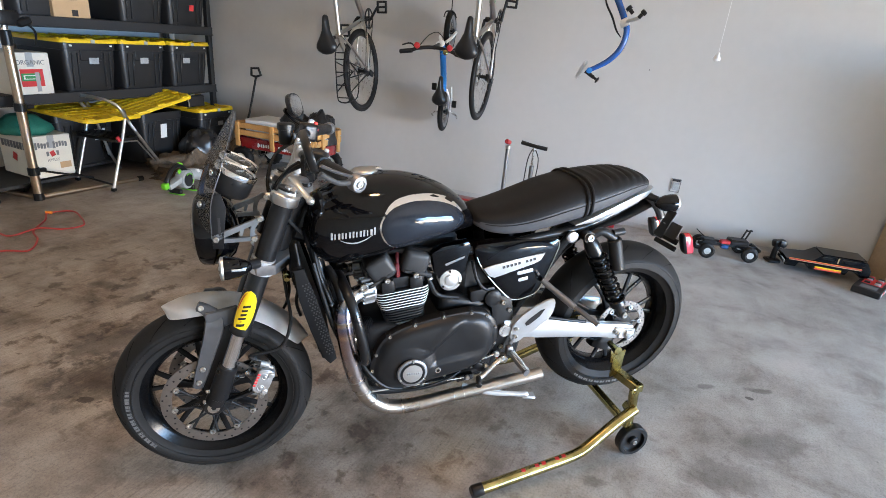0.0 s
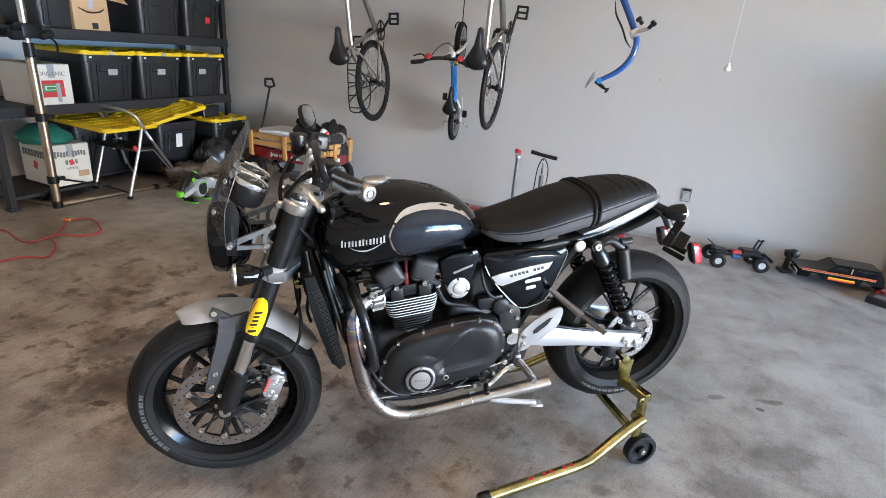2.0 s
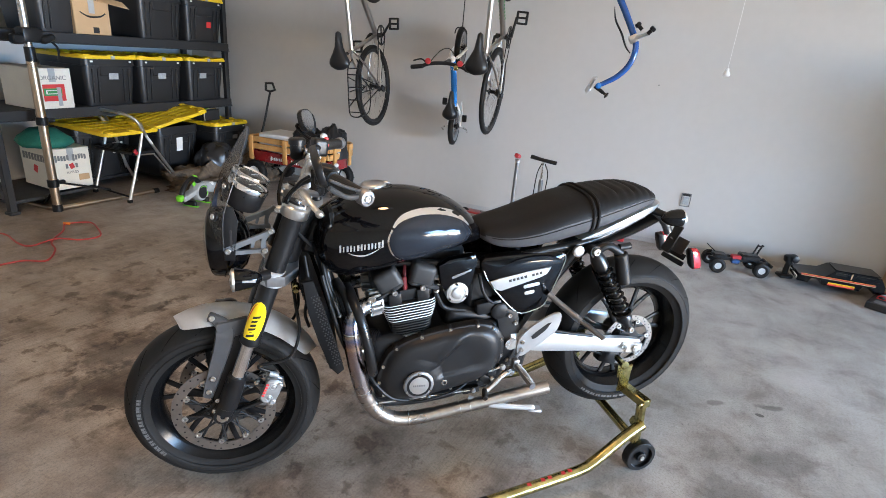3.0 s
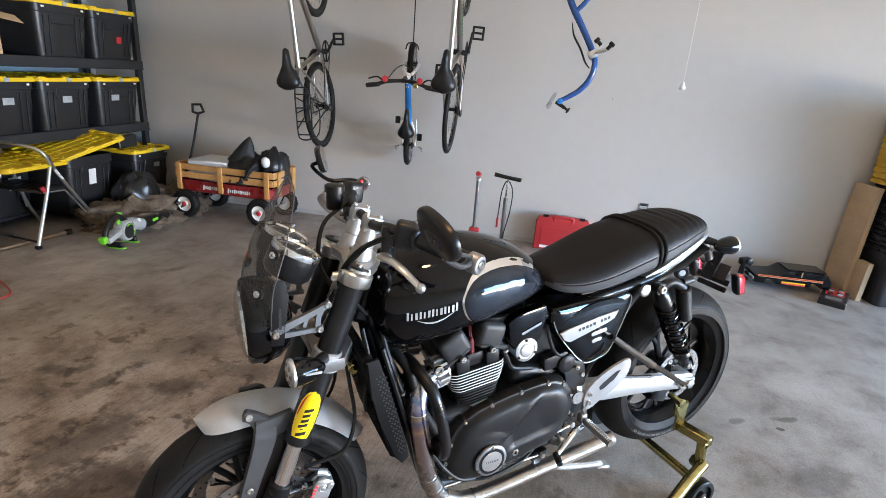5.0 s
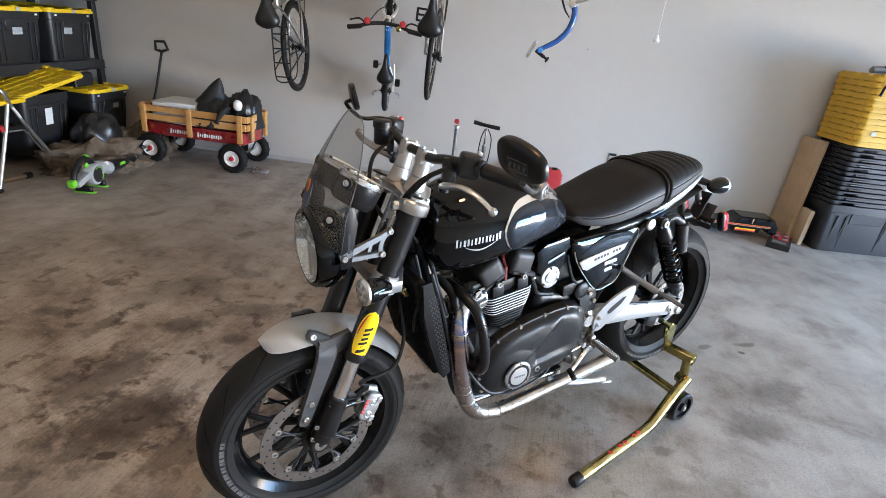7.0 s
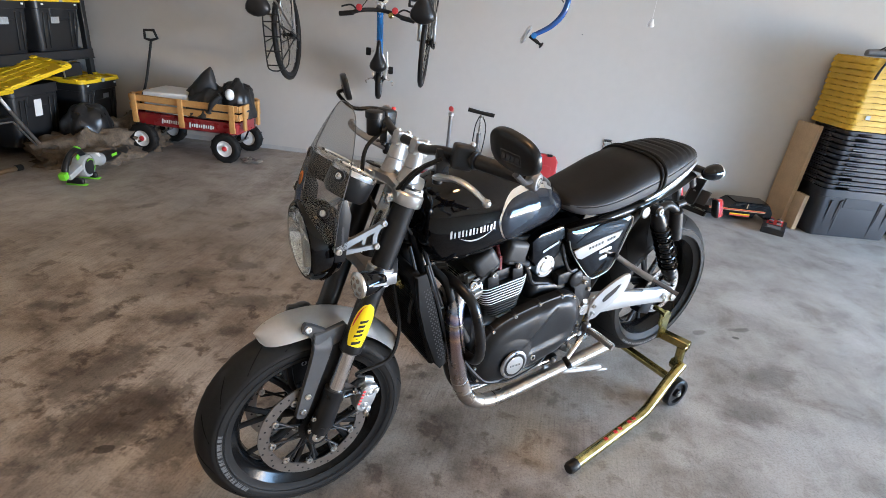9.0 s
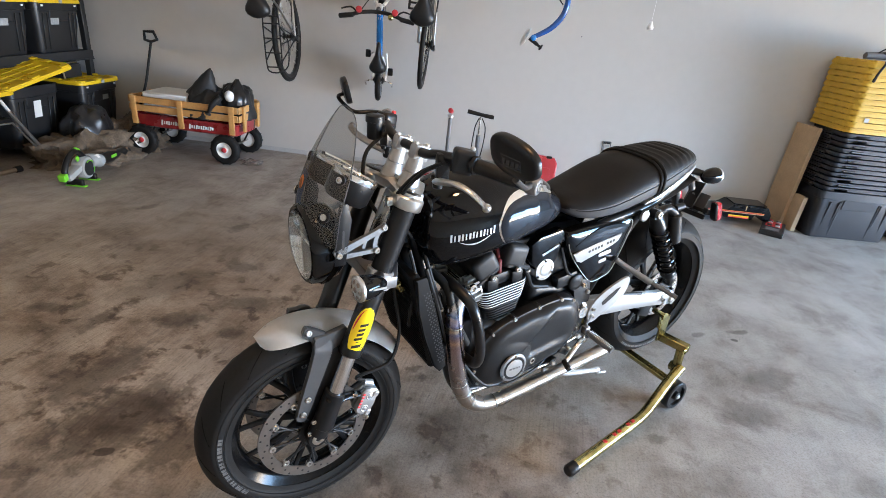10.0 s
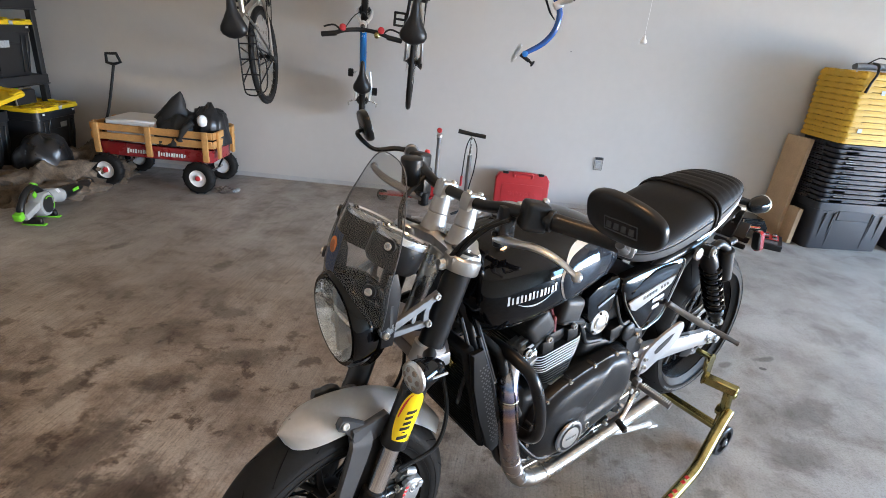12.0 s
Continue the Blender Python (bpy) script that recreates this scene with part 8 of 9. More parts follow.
for x in (-0.385, 0.357):
    part("axle", rod(B(), (x, -0.22, 0.127), (x, 0.22, 0.127), 0.009, seg=10), "steel", wg)
    b = B()
    for s in (-1, 1):
        rod(b, (x, s * 0.13, 0.127), (x + 0.06, s * 0.12, 0.24), 0.008, seg=8)
    for q in islands(b):
        part("wheel_strut", q, "matt_black", wg, "black wheel strut")
    for s in (-1, 1):
        c = Vector((x, s * 0.222, 0.127))
        prof = [(-0.030, 0.068), (-0.036, 0.085), (-0.034, 0.110), (-0.022, 0.124), (0, 0.127), (0.022, 0.124), (0.034, 0.110), (0.036, 0.085), (0.030, 0.068)]
        tr = part("tyre", lathe(B(), c, (0, 1, 0), prof, 36, caps=False), "rubber", wg, "chunky black wagon tyre", 60)
        b = B()
        for i in range(26):
            a = 2 * math.pi * i / 26
            box(b, c + Vector((math.cos(a) * 0.125, 0.010 * (-1) ** i, math.sin(a) * 0.125)), (0.008, 0.034, 0.010), (0, -math.degrees(a), 0), 0.001)
        part("tread_lug", b, "rubber", tr)
        part("rim", lathe(B(), c + Vector((0, s * 0.0, 0)), (0, s, 0), [(-0.02, 0.07), (0.024, 0.07), (0.030, 0.066), (0.022, 0.056), (0.018, 0.03), (0.026, 0.024), (0.028, 0.020)], 32), "white", tr, "white steel rim")
        hubc = part("hub_cap", lathe(B(), c + Vector((0, s * 0.026, 0)), (0, s, 0), [(0, 0.022), (0.010, 0.020), (0.016, 0.010), (0.017, 0.002)], 20), "red_plastic", tr, "red hub cap")
b = B()
tube(b, [(-0.50, -0.10, 0.18), (-0.46, -0.09, 0.40), (-0.40, -0.07, 0.58), (-0.325, -0.045, 0.92)], 0.0105, 12, 4)
hd2 = part("pull_handle", b, "matt_black", wg, "black steel pull handle")
b = B()
tube(b, [(-0.325, -0.045, 0.92), (-0.375, -0.048, 0.93), (-0.378, -0.042, 0.995), (-0.30, -0.036, 1.0), (-0.272, -0.038, 0.94), (-0.325, -0.045, 0.92)], 0.013, 10, 1, smooth=False)
part("handle_grip", b, "plastic", hd2, "black handle grip")
solo("foam_sheet", box(B(), (0, 0, 0.09), (0.40, 0.34, 0.18), bevel=0.012), "paper", "white foam sheet standing in the wagon", "foam", (-2.44, 3.40, 0.345))
heap("dark_coat", "fabric", "black coat with a pointed hood lying in the wagon", "coat", (-2.10, 3.36, 0.36), 0.20, 0.18, 0.24, 2.2, 56, 0.20, 0, 5.0)
b = B()
rings = []
for k in range(9):
    f = k / 8
    r = 0.115 * (1 - f) ** 0.8 + 0.004
    rings.append([Vector((0.09 * f + r * 1.1 * math.cos(2 * math.pi * j / 20) * (1 + 0.12 * math.sin(j * 2 + f * 6)), r * 0.8 * math.sin(2 * math.pi * j / 20), 0.22 * f)) for j in range(20)])
loft(b, rings)
solo("coat_hood", b, "fabric", "pointed black hood standing up from the coat", "hood", (-2.16, 3.34, 0.545), smooth=75)
heap("dark_bag", "dark_bag", "shiny black padded bag in the wagon", "bag", (-1.90, 3.43, 0.36), 0.155, 0.165, 0.29, 11.3, 60, 0.17, 0, 6)
b = B()
tube(b, [(-1.93, 3.215, 0.56), (-1.99, 3.19, 0.50), (-2.03, 3.185, 0.42)], [0.05, 0.055, 0.02], 16, 5, flat=0.5)
solo("coat_sleeve", b, "fabric", "black sleeve hanging over the wagon side", "sleeve", smooth=70)
b = lathe(B(), (-1.865, 3.245, 0.53), (0.1, -0.3, 0.95), [(0, 0.012), (0.012, 0.030), (0.04, 0.038), (0.07, 0.034), (0.088, 0.018), (0.092, 0.004)], 24)
solo("white_bottle", b, "white", "small white rounded bottle in the wagon", "bottle", smooth=60)
heap("plastic_scrap", "scrap", "crumpled clear plastic scrap on the floor by the wagon", "scrap", (-1.72, 3.27, 0), 0.085, 0.06, 0.035, 21.0, 30, 0.6, 0, 7)



# ---- bicycles hung by the front wheel: x forward (up the wall), z towards the room ----
def hung(hub, turn=0.0, lean=0.0):
    """The pose of a bicycle that hangs nose up with its rear hub at hub."""
    m = Matrix(((0, -1, 0, 0), (0, 0, -1, 0), (1, 0, 0, 0), (0, 0, 0, 1)))
    return Matrix.Translation(hub) @ Matrix.Rotation(radians(turn), 4, "Z") @ Matrix.Rotation(radians(lean), 4, "Y") @ m


def cycle_wheel(owner, c, R, w, spokes, tyre_label, rim_mat="matt_black", disc=True):
    c = Vector(c)
    t = part("tyre", lathe(B(), c, (0, 1, 0), [(-w * 0.42, R - w * 0.9), (-w * 0.5, R - w * 0.5), (-w * 0.3, R - w * 0.1), (0, R), (w * 0.3, R - w * 0.1), (w * 0.5, R - w * 0.5), (w * 0.42, R - w * 0.9)], 56, caps=False), "rubber", owner, tyre_label, 60)
    part("rim", lathe(B(), c, (0, 1, 0), [(-w * 0.45, R - w * 0.85), (-w * 0.4, R - w * 0.85 - 0.02), (-w * 0.2, R - w * 0.85 - 0.028), (w * 0.2, R - w * 0.85 - 0.028), (w * 0.4, R - w * 0.85 - 0.02), (w * 0.45, R - w * 0.85)], 56, caps=False), rim_mat, t, "dark rim", 60)
    b = B()
    for i in range(spokes):
        a = 2 * math.pi * i / spokes
        s = 1 if i % 2 else -1
        q = a + 0.25 * (1 if i % 4 < 2 else -1)
        rod(b, c + Vector((math.cos(q) * 0.022, s * 0.026, math.sin(q) * 0.022)), c + Vector((math.cos(a) * (R - w - 0.02), 0, math.sin(a) * (R - w - 0.02))), 0.0014, seg=5)
    part("wire_spokes", b, "steel", t, "thin steel spokes")["kind"] = "stuff"
    part("hub", lathe(B(), c - Vector((0, 0.055, 0)), (0, 1, 0), [(0, 0.006), (0.012, 0.008), (0.025, 0.028), (0.030, 0.028), (0.034, 0.014), (0.076, 0.014), (0.080, 0.028), (0.085, 0.028), (0.098, 0.008), (0.11, 0.006)], 18), "matt_black", t)
    if disc:
        part("brake_rotor", lathe(B(), c + Vector((0, 0.040, 0)), (0, 1, 0), [(0, 0.055), (0, 0.08), (0.002, 0.08), (0.002, 0.055), (0, 0.055)], 32, caps=False), "disc", t, "thin steel rotor")
    return t


def saddle(owner, c, L, W, tilt=0, label="black padded saddle"):
    c = Vector(c)
    b = B()
    rings = []
    for k, wd, h in ((0, 0.02, 0.02), (0.02, 0.22, 0.030), (0.09, 0.43, 0.042), (0.17, 0.50, 0.048), (0.27, 0.48, 0.050), (0.42, 0.34, 0.046), (0.6, 0.19, 0.042), (0.82, 0.14, 0.040), (0.96, 0.11, 0.034), (1, 0.02, 0.018)):
        row = []
        for j in range(20):
            a = 2 * math.pi * j / 20
            cc, ss = math.cos(a), math.sin(a)
            row.append(c + Vector((-L * 0.45 + L * k, W * wd * 2 * cc * 0.5, (h if ss > 0 else 0.6 * h) * ss + 0.016 * (k - 0.5) ** 2)))
        rings.append(row)
    loft(b, rings)
    return part("saddle", b, "plastic", owner, label, 60)


def bicycle(label, hub, turn, frame_mat, rack=False, mark_mat=None, R=0.345, tyre_w=0.036, lean=0.0, crank=(0.10, -0.12)):
    bc = thing("bicycle", label, "bicycle", (0, 0, 0), 0, "bicycles hung on the wall")
    BBK, SC, HT, HB, FA = (0.425, 0, -0.065), (0.285, 0, 0.41), (0.885, 0, 0.50), (0.915, 0, 0.38), (1.02, 0, 0)
    tubes = (("top_tube", SC, HT, 0.0185), ("down_tube", BBK, HB, 0.022), ("seat_tube", BBK, (0.262, 0, 0.485), 0.0165), ("head_tube", (0.875, 0, 0.54), (0.928, 0, 0.345), 0.021))
    for nm, p, q, r in tubes:
        part(nm, rod(B(), p, q, r, seg=16), frame_mat, bc)
    for s in (-1, 1):
        part("chain_stay", tube(B(), [BBK, (0.25, s * 0.045, -0.03), (0, s * 0.062, 0)], [0.012, 0.010, 0.008], 10, 4), frame_mat, bc)
        part("seat_stay", tube(B(), [(0.285, s * 0.012, 0.40), (0.20, s * 0.045, 0.30), (0, s * 0.062, 0)], [0.009, 0.008, 0.007], 10, 4), frame_mat, bc)
        part("fork_blade", tube(B(), [(0.932, s * 0.03, 0.335), (0.97, s * 0.05, 0.24), (1.02, s * 0.055, 0)], [0.014, 0.012, 0.009], 10, 4), "matt_black", bc)
    if mark_mat:
        b = B()
        for i in range(9):
            p = Vector((0.53 + 0.022 * i, 0.0, 0.02 + 0.022 * i))
            for s in (-1, 1):
                box(b, p + Vector((0.02, s * 0.021, 0.03)), (0.014, 0.003, 0.016), (0, -42, 0))
        for q in islands(b):
            part("frame_mark", q, mark_mat, bc, "row of plain pale marks")
    cycle_wheel(bc, (0, 0, 0), R, tyre_w, 28, "dark road tyre")
    cycle_wheel(bc, FA, R, tyre_w, 28, "dark road tyre")
    part("seat_post", rod(B(), (0.265, 0, 0.475), (0.225, 0, 0.60), 0.0135, seg=14), "matt_black", bc)
    saddle(bc, (0.262, 0, 0.615), 0.28, 0.172)
    b = B()
    lathe(b, (0.425, -0.06, -0.065), (0, 1, 0), [(0, 0.02), (0.12, 0.02)], 18)
    lathe(b, (0.425, -0.052, -0.065), (0, 1, 0), [(0, 0.07), (0, 0.085), (0.004, 0.085), (0.004, 0.07), (0, 0.07)], 40, caps=False)
    for i in range(4):
        a = 2 * math.pi * i / 4
        rod(b, (0.425, -0.05, -0.065), (0.425 + 0.075 * math.cos(a), -0.05, -0.065 + 0.075 * math.sin(a)), 0.007, seg=6)
    cr = part("crankset", b, "matt_black", bc, "black crankset")
    for s, dx, dz in ((-1, *crank), (1, -crank[0], -crank[1])):
        part("crank_arm", rod(B(), (0.425, s * 0.066, -0.065), (0.425 + dx, s * 0.078, -0.065 + dz), 0.012, 0.010, 10), "matt_black", cr)
        b = B()
        pc = Vector((0.425 + dx, s * 0.122, -0.065 + dz))
        for e in (-0.042, 0, 0.042):
            box(b, pc + Vector((e, 0, 0)), (0.016, 0.085, 0.024), bevel=0.004)
        for e in (-0.038, 0.038):
            box(b, pc + Vector((0, e, 0)), (0.098, 0.018, 0.024), bevel=0.004)
        part("pedal", b, "plastic", cr, "black cage pedal")
    b = B()
    for z in (-0.015 - 0.13, 0.03 - 0.04):
        rod(b, (0.425, -0.052, z + 0.0), (0.0, -0.05, 0.03 if z > -0.1 else -0.035), 0.0035, seg=6)
    lathe(b, (0, -0.055, 0), (0, 1, 0), [(0, 0.045), (0.018, 0.03)], 24)
    box(b, (-0.02, -0.062, -0.06), (0.05, 0.02, 0.07), (0, 20, 0), 0.006)
    part("chain", b, "matt_black", cr, "dark chain and derailleur")
    b = B()
    tube(b, [(0.96, -0.22, 0.60), (0.945, -0.12, 0.61), (0.935, 0, 0.60), (0.945, 0.12, 0.61), (0.96, 0.22, 0.60)], 0.0125, 12, 4)
    rod(b, (0.872, 0, 0.55), (0.935, 0, 0.60), 0.014, seg=12)
    part("handlebar", b, "matt_black", bc)
    if rack:
        b = B()
        pts = []
        for s in (-1, 1):
            tube(b, [(0.22, s * 0.02, 0.36), (0.15, s * 0.055, 0.375), (-0.02, s * 0.06, 0.372), (-0.20, s * 0.055, 0.372), (-0.235, s * 0.03, 0.372), (-0.24, 0, 0.372)], 0.0055, 8, 4)
            for x in (-0.16, -0.04, 0.08):
                rod(b, (x, s * 0.06, 0.372), (-0.005, s * 0.075, 0.02), 0.005, seg=8)
        for x in (-0.20, -0.10, 0.0, 0.10, 0.15):
            rod(b, (x, -0.058, 0.373), (x, 0.058, 0.373), 0.005, seg=8)
        tube(b, [(0.08, -0.06, 0.37), (-0.02, -0.07, 0.23), (-0.20, -0.065, 0.25), (-0.24, -0.02, 0.36)], 0.005, 8, 4)
        rk, *rails = islands(b)
        rk = part("luggage_rack", rk, "matt_black", bc, "black tubular luggage rack")
        for x in rails:
            part("rack_rail", x, "matt_black", rk)
    b = B()
    tube(b, [(1.02 + R - 0.02, 0.0, 0.0), (1.02 + R + 0.03, 0.0, 0.02), (CEIL - hub[2], 0.0, 0.02)], 0.006, 8, 2)
    part("ceiling_hook", b, "red_cord", bc, "coated ceiling hook")
    bc.matrix_world = hung(hub, turn, lean)
    return bc


bicycle("grey titanium bicycle with a black rack hung nose-up", (-1.365, 3.275, 1.092), 5, "titan", rack=True, lean=-3.5)
bicycle("grey bicycle with pale green marks hung nose-up", (-0.252, 3.262, 1.155), 4, "titan", mark_mat="green_ink", lean=2.5, crank=(0.152, -0.035))

# child's bicycle, seen from above its saddle
kb = thing("child_bicycle", "small blue and white child's bicycle hung nose-up", "bicycle", (0, 0, 0), 0, "bicycles hung on the wall")
cycle_wheel(kb, (0, 0, 0), 0.155, 0.042, 16, "small black tyre", "dark_alu", False)
cycle_wheel(kb, (0.60, 0, 0), 0.155, 0.042, 16, "small black tyre", "dark_alu", False)
part("frame_tube", tube(B(), [(0.50, 0, 0.24), (0.38, 0, 0.16), (0.24, 0, 0.09), (0.17, 0, 0.06)], [0.022, 0.024, 0.024, 0.02], 14, 5), "sky_paint", kb, "bright blue frame tube")
part("seat_tube", rod(B(), (0.20, 0, 0.03), (0.165, 0, 0.17), 0.015, seg=12), "sky_paint", kb)
b = B()
for i in range(6):
    box(b, (0.47 - 0.028 * i, 0, 0.2445 - 0.020 * i), (0.018, 0.016, 0.003), (0, -34, 0))
for q in islands(b):
    part("frame_mark", q, "white", kb, "row of plain white marks")
for s in (-1, 1):
    part("rear_stay", tube(B(), [(0.18, s * 0.02, 0.06), (0.10, s * 0.045, 0.02), (0, s * 0.05, 0)], 0.009, 8, 4), "white", kb)
    part("fork_blade", tube(B(), [(0.525, s * 0.02, 0.205), (0.56, s * 0.045, 0.13), (0.60, s * 0.048, 0)], 0.011, 10, 4), "white", kb, "white fork blade")
    part("training_arm", tube(B(), [(0, s * 0.055, 0), (-0.02, s * 0.10, -0.01), (-0.05, s * 0.10, -0.06)], 0.006, 8, 3), "steel", kb)
    part("crank_arm", rod(B(), (0.20, s * 0.05, 0.02), (0.13 + s * 0.06, s * 0.066, 0.03), 0.008, seg=8), "steel", kb)
    pd = part("pedal", box(B(), (0.13 + s * 0.06, s * 0.086, 0.03), (0.055, 0.038, 0.02), bevel=0.005), "plastic", kb)
    part("grip", rod(B(), (0.455, s * 0.15, 0.505), (0.44, s * 0.245, 0.495), 0.0155, seg=14, bevel=0.004), "plastic", kb, "black grip")
    part("brake_lever", tube(B(), [(0.475, s * 0.13, 0.505), (0.50, s * 0.17, 0.50), (0.485, s * 0.23, 0.49)], 0.0055, 8, 4), "matt_black", kb)
    part("bell_disc", lathe(B(), (0.488, s * 0.115, 0.515), (0.3, 0, 1), [(0, 0.02), (0.014, 0.02), (0.018, 0.012)], 18), "red_plastic", kb, "red round button")
part("handlebar", tube(B(), [(0.455, -0.16, 0.505), (0.475, -0.10, 0.505), (0.485, 0, 0.485), (0.475, 0.10, 0.505), (0.455, 0.16, 0.505)], 0.0125, 12, 4), "matt_black", kb, "black handlebar")
part("stem", rod(B(), (0.52, 0, 0.22), (0.485, 0, 0.49), 0.015, seg=12), "matt_black", kb)
part("head_badge", lathe(B(), (0.515, 0, 0.26), (-0.12, 0, 0.98), [(0, 0.024), (0.10, 0.024)], 16), "white", kb, "white steering head")
part("bell", lathe(B(), (0.46, -0.09, 0.53), (0.2, 0, 1), [(0, 0.018), (0.01, 0.017), (0.018, 0.006)], 16), "zinc", kb, "small brass bell")
saddle(kb, (0.165, 0, 0.19), 0.22, 0.125, label="small black saddle")
part("brake_wire", tube(B(), [(0.49, 0.10, 0.51), (0.56, 0.05, 0.47), (0.585, 0.0, 0.42), (0.55, -0.03, 0.35)], 0.003, 6, 6), "cable", kb)
part("hanging_strap", tube(B(), [(0.755, 0, 0.0), (0.77, 0, 0.0), ((CEIL - 0.807) / 1.11, 0, 0.0)], 0.004, 6, 2), "cable", kb, "thin black hanging cord")
part("wheel_hook", tube(B(), [(0.70, -0.045, 0.03), (0.735, -0.03, 0.05), (0.74, 0.03, 0.05), (0.70, 0.05, 0.03)], 0.005, 8, 4), "matt_black", kb)
kb.matrix_world = hung((-0.668, 3.535, 0.807), 9) @ Matrix.Scale(1.11, 4)

# blue tow-along frame on its own hook
tb = thing("tow_bar_frame", "blue curved tow-along bicycle frame hung from the ceiling", "bicycle frame", (0, 0, 0))
part("main_tube", tube(B(), [(0.46, 3.50, 2.20), (0.55, 3.45, 1.98), (0.66, 3.40, 1.80), (0.745, 3.36, 1.655), (0.778, 3.345, 1.565), (0.758, 3.34, 1.455), (0.69, 3.338, 1.365), (0.60, 3.336, 1.305), (0.555, 3.335, 1.283)], [0.026, 0.026, 0.024, 0.023, 0.022, 0.022, 0.021, 0.018, 0.016], 16, 6), "blue_paint", tb, "deep blue curved tube")
part("upper_tube", tube(B(), [(0.60, 3.43, 1.93), (0.66, 3.42, 2.0), (0.74, 3.44, 2.15)], 0.018, 12, 4), "blue_paint", tb)
b = B()
tube(b, [(0.575, 3.36, 1.84), (0.60, 3.345, 1.75), (0.66, 3.335, 1.66), (0.705, 3.33, 1.575), (0.745, 3.33, 1.53)], [0.004, 0.014, 0.016, 0.014, 0.006], 10, 5, flat=0.5)
part("chain_guard", b, "plastic", tb, "black curved guard")
b = B()
box(b, (0.752, 3.325, 1.628), (0.065, 0.05, 0.055), (0, -30, 0), 0.008, 2)
rod(b, (0.765, 3.31, 1.635), (0.845, 3.29, 1.665), 0.014, seg=12)
part("tube_clamp", b, "alu", tb, "silver clamp")
for p, q in (((0.80, 3.29, 1.69), (0.755, 3.29, 1.735)), ((0.845, 3.28, 1.665), (0.865, 3.275, 1.69))):
    part("clamp_knob", lathe(B(), p, Vector(q) - Vector(p), [(0, 0.014), (0.03, 0.014), (0.035, 0.022), (0.055, 0.022), (0.06, 0.016)], 14), "plastic", tb, "black clamp knob")
b = B()
rod(b, (0.478, 3.34, 1.235), (0.525, 3.33, 1.335), 0.013, seg=12)
box(b, (0.49, 3.33, 1.24), (0.05, 0.03, 0.02), (0, -50, 0), 0.004)
box(b, (0.522, 3.33, 1.33), (0.04, 0.03, 0.02), (0, -50, 0), 0.004)
part("hitch", b, "alu", tb, "silver hitch jaws")
part("hitch_joint", lathe(B(), (0.566, 3.315, 1.283), (0, -1, 0), [(-0.02, 0.022), (0.015, 0.022), (0.018, 0.016)], 16), "sky_paint", tb)
b = B()
rod(b, (0.535, 3.33, 1.275), (0.605, 3.33, 1.235), 0.014, seg=12)
rod(b, (0.605, 3.33, 1.235), (0.625, 3.33, 1.222), 0.010, seg=10)
lathe(b, (0.622, 3.33, 1.224), (0.85, 0, -0.5), [(0, 0.010), (0.008, 0.024), (0.016, 0.024), (0.022, 0.010)], 14)
part("hitch_knob", b, "plastic", tb, "black hitch knob")
part("hanger", tube(B(), [(0.46, 3.50, 2.19), (0.45, 3.51, 2.3), (0.45, 3.51, CEIL)], 0.006, 8, 2), "red_cord", tb)

# pull cord from the ceiling
pc = thing("pull_cord", "thin white ceiling pull cord with a small white knob", "pull cord", (1.417, 3.358, 1.455))
part("cord", rod(B(), (0, 0, 0.02), (0, 0, CEIL - 1.455), 0.0016, seg=6), "paper", pc)
part("knob", lathe(B(), (0, 0, 0.03), (0, 0, -1), [(0, 0.004), (0.006, 0.010), (0.02, 0.012), (0.034, 0.020), (0.045, 0.024), (0.056, 0.020), (0.060, 0.006)], 20), "white", pc, "white bell-shaped knob")

# electrical outlet, uncovered, on the wall
ot = thing("wall_outlet", "uncovered outlet box in the drywall", "outlet", (1.385, WALL_Y, 0.428))
b = B()
for x0, z0, x1, z1 in ((-0.035, -0.055, 0.035, -0.055), (0.035, -0.055, 0.035, 0.055), (0.035, 0.055, -0.035, 0.055), (-0.035, 0.055, -0.035, -0.055)):
    rod(b, (x0, -0.006, z0), (x1, -0.004, z1), 0.0028, seg=8)
part("metal_ring", b, "grey_ink", ot, "dull metal box rim")
part("outlet_face", box(B(), (0, -0.004, -0.008), (0.046, 0.006, 0.064), bevel=0.002), "label_grey", ot, "pale outlet face")
part("outlet_gap", box(B(), (0, -0.0045, 0.043), (0.06, 0.007, 0.018)), "black_ink", ot, "dark gap")
solo("wall_screw", lathe(B(), (0.983, WALL_Y + 0.001, 1.318), (0, -1, 0), [(0, 0.006), (0.003, 0.004), (0.004, 0.001)], 10), "grey_ink", "small dark screw head in the wall", "screw")

# ---- along the wall: scooter, floor pump, red case ----
sc = thing("kick_scooter", "red and silver kick scooter standing at the wall", "scooter", (0, 0, 0))
part("steering_tube", rod(B(), (-0.02, 3.46, 0.10), (-0.015, 3.44, 0.60), 0.0155, seg=14), "dark_alu", sc, "grey steering tube")
part("tube_clamp", lathe(B(), (-0.0155, 3.441, 0.585), (0, -0.04, 1), [(0, 0.018), (0.004, 0.024), (0.022, 0.024), (0.026, 0.018)], 14), "alu", sc)
part("grip", rod(B(), (-0.015, 3.475, 0.632), (-0.015, 3.375, 0.655), 0.020, seg=14, bevel=0.005), "red_plastic", sc, "red grip")
b = B()
plate(b, rounded(0.46, 0.10, 0.03, 4, -0.26, 3.47), 0.058, 0.076, 0.004, "xy")
part("deck", b, "red_paint", sc, "red foot deck")
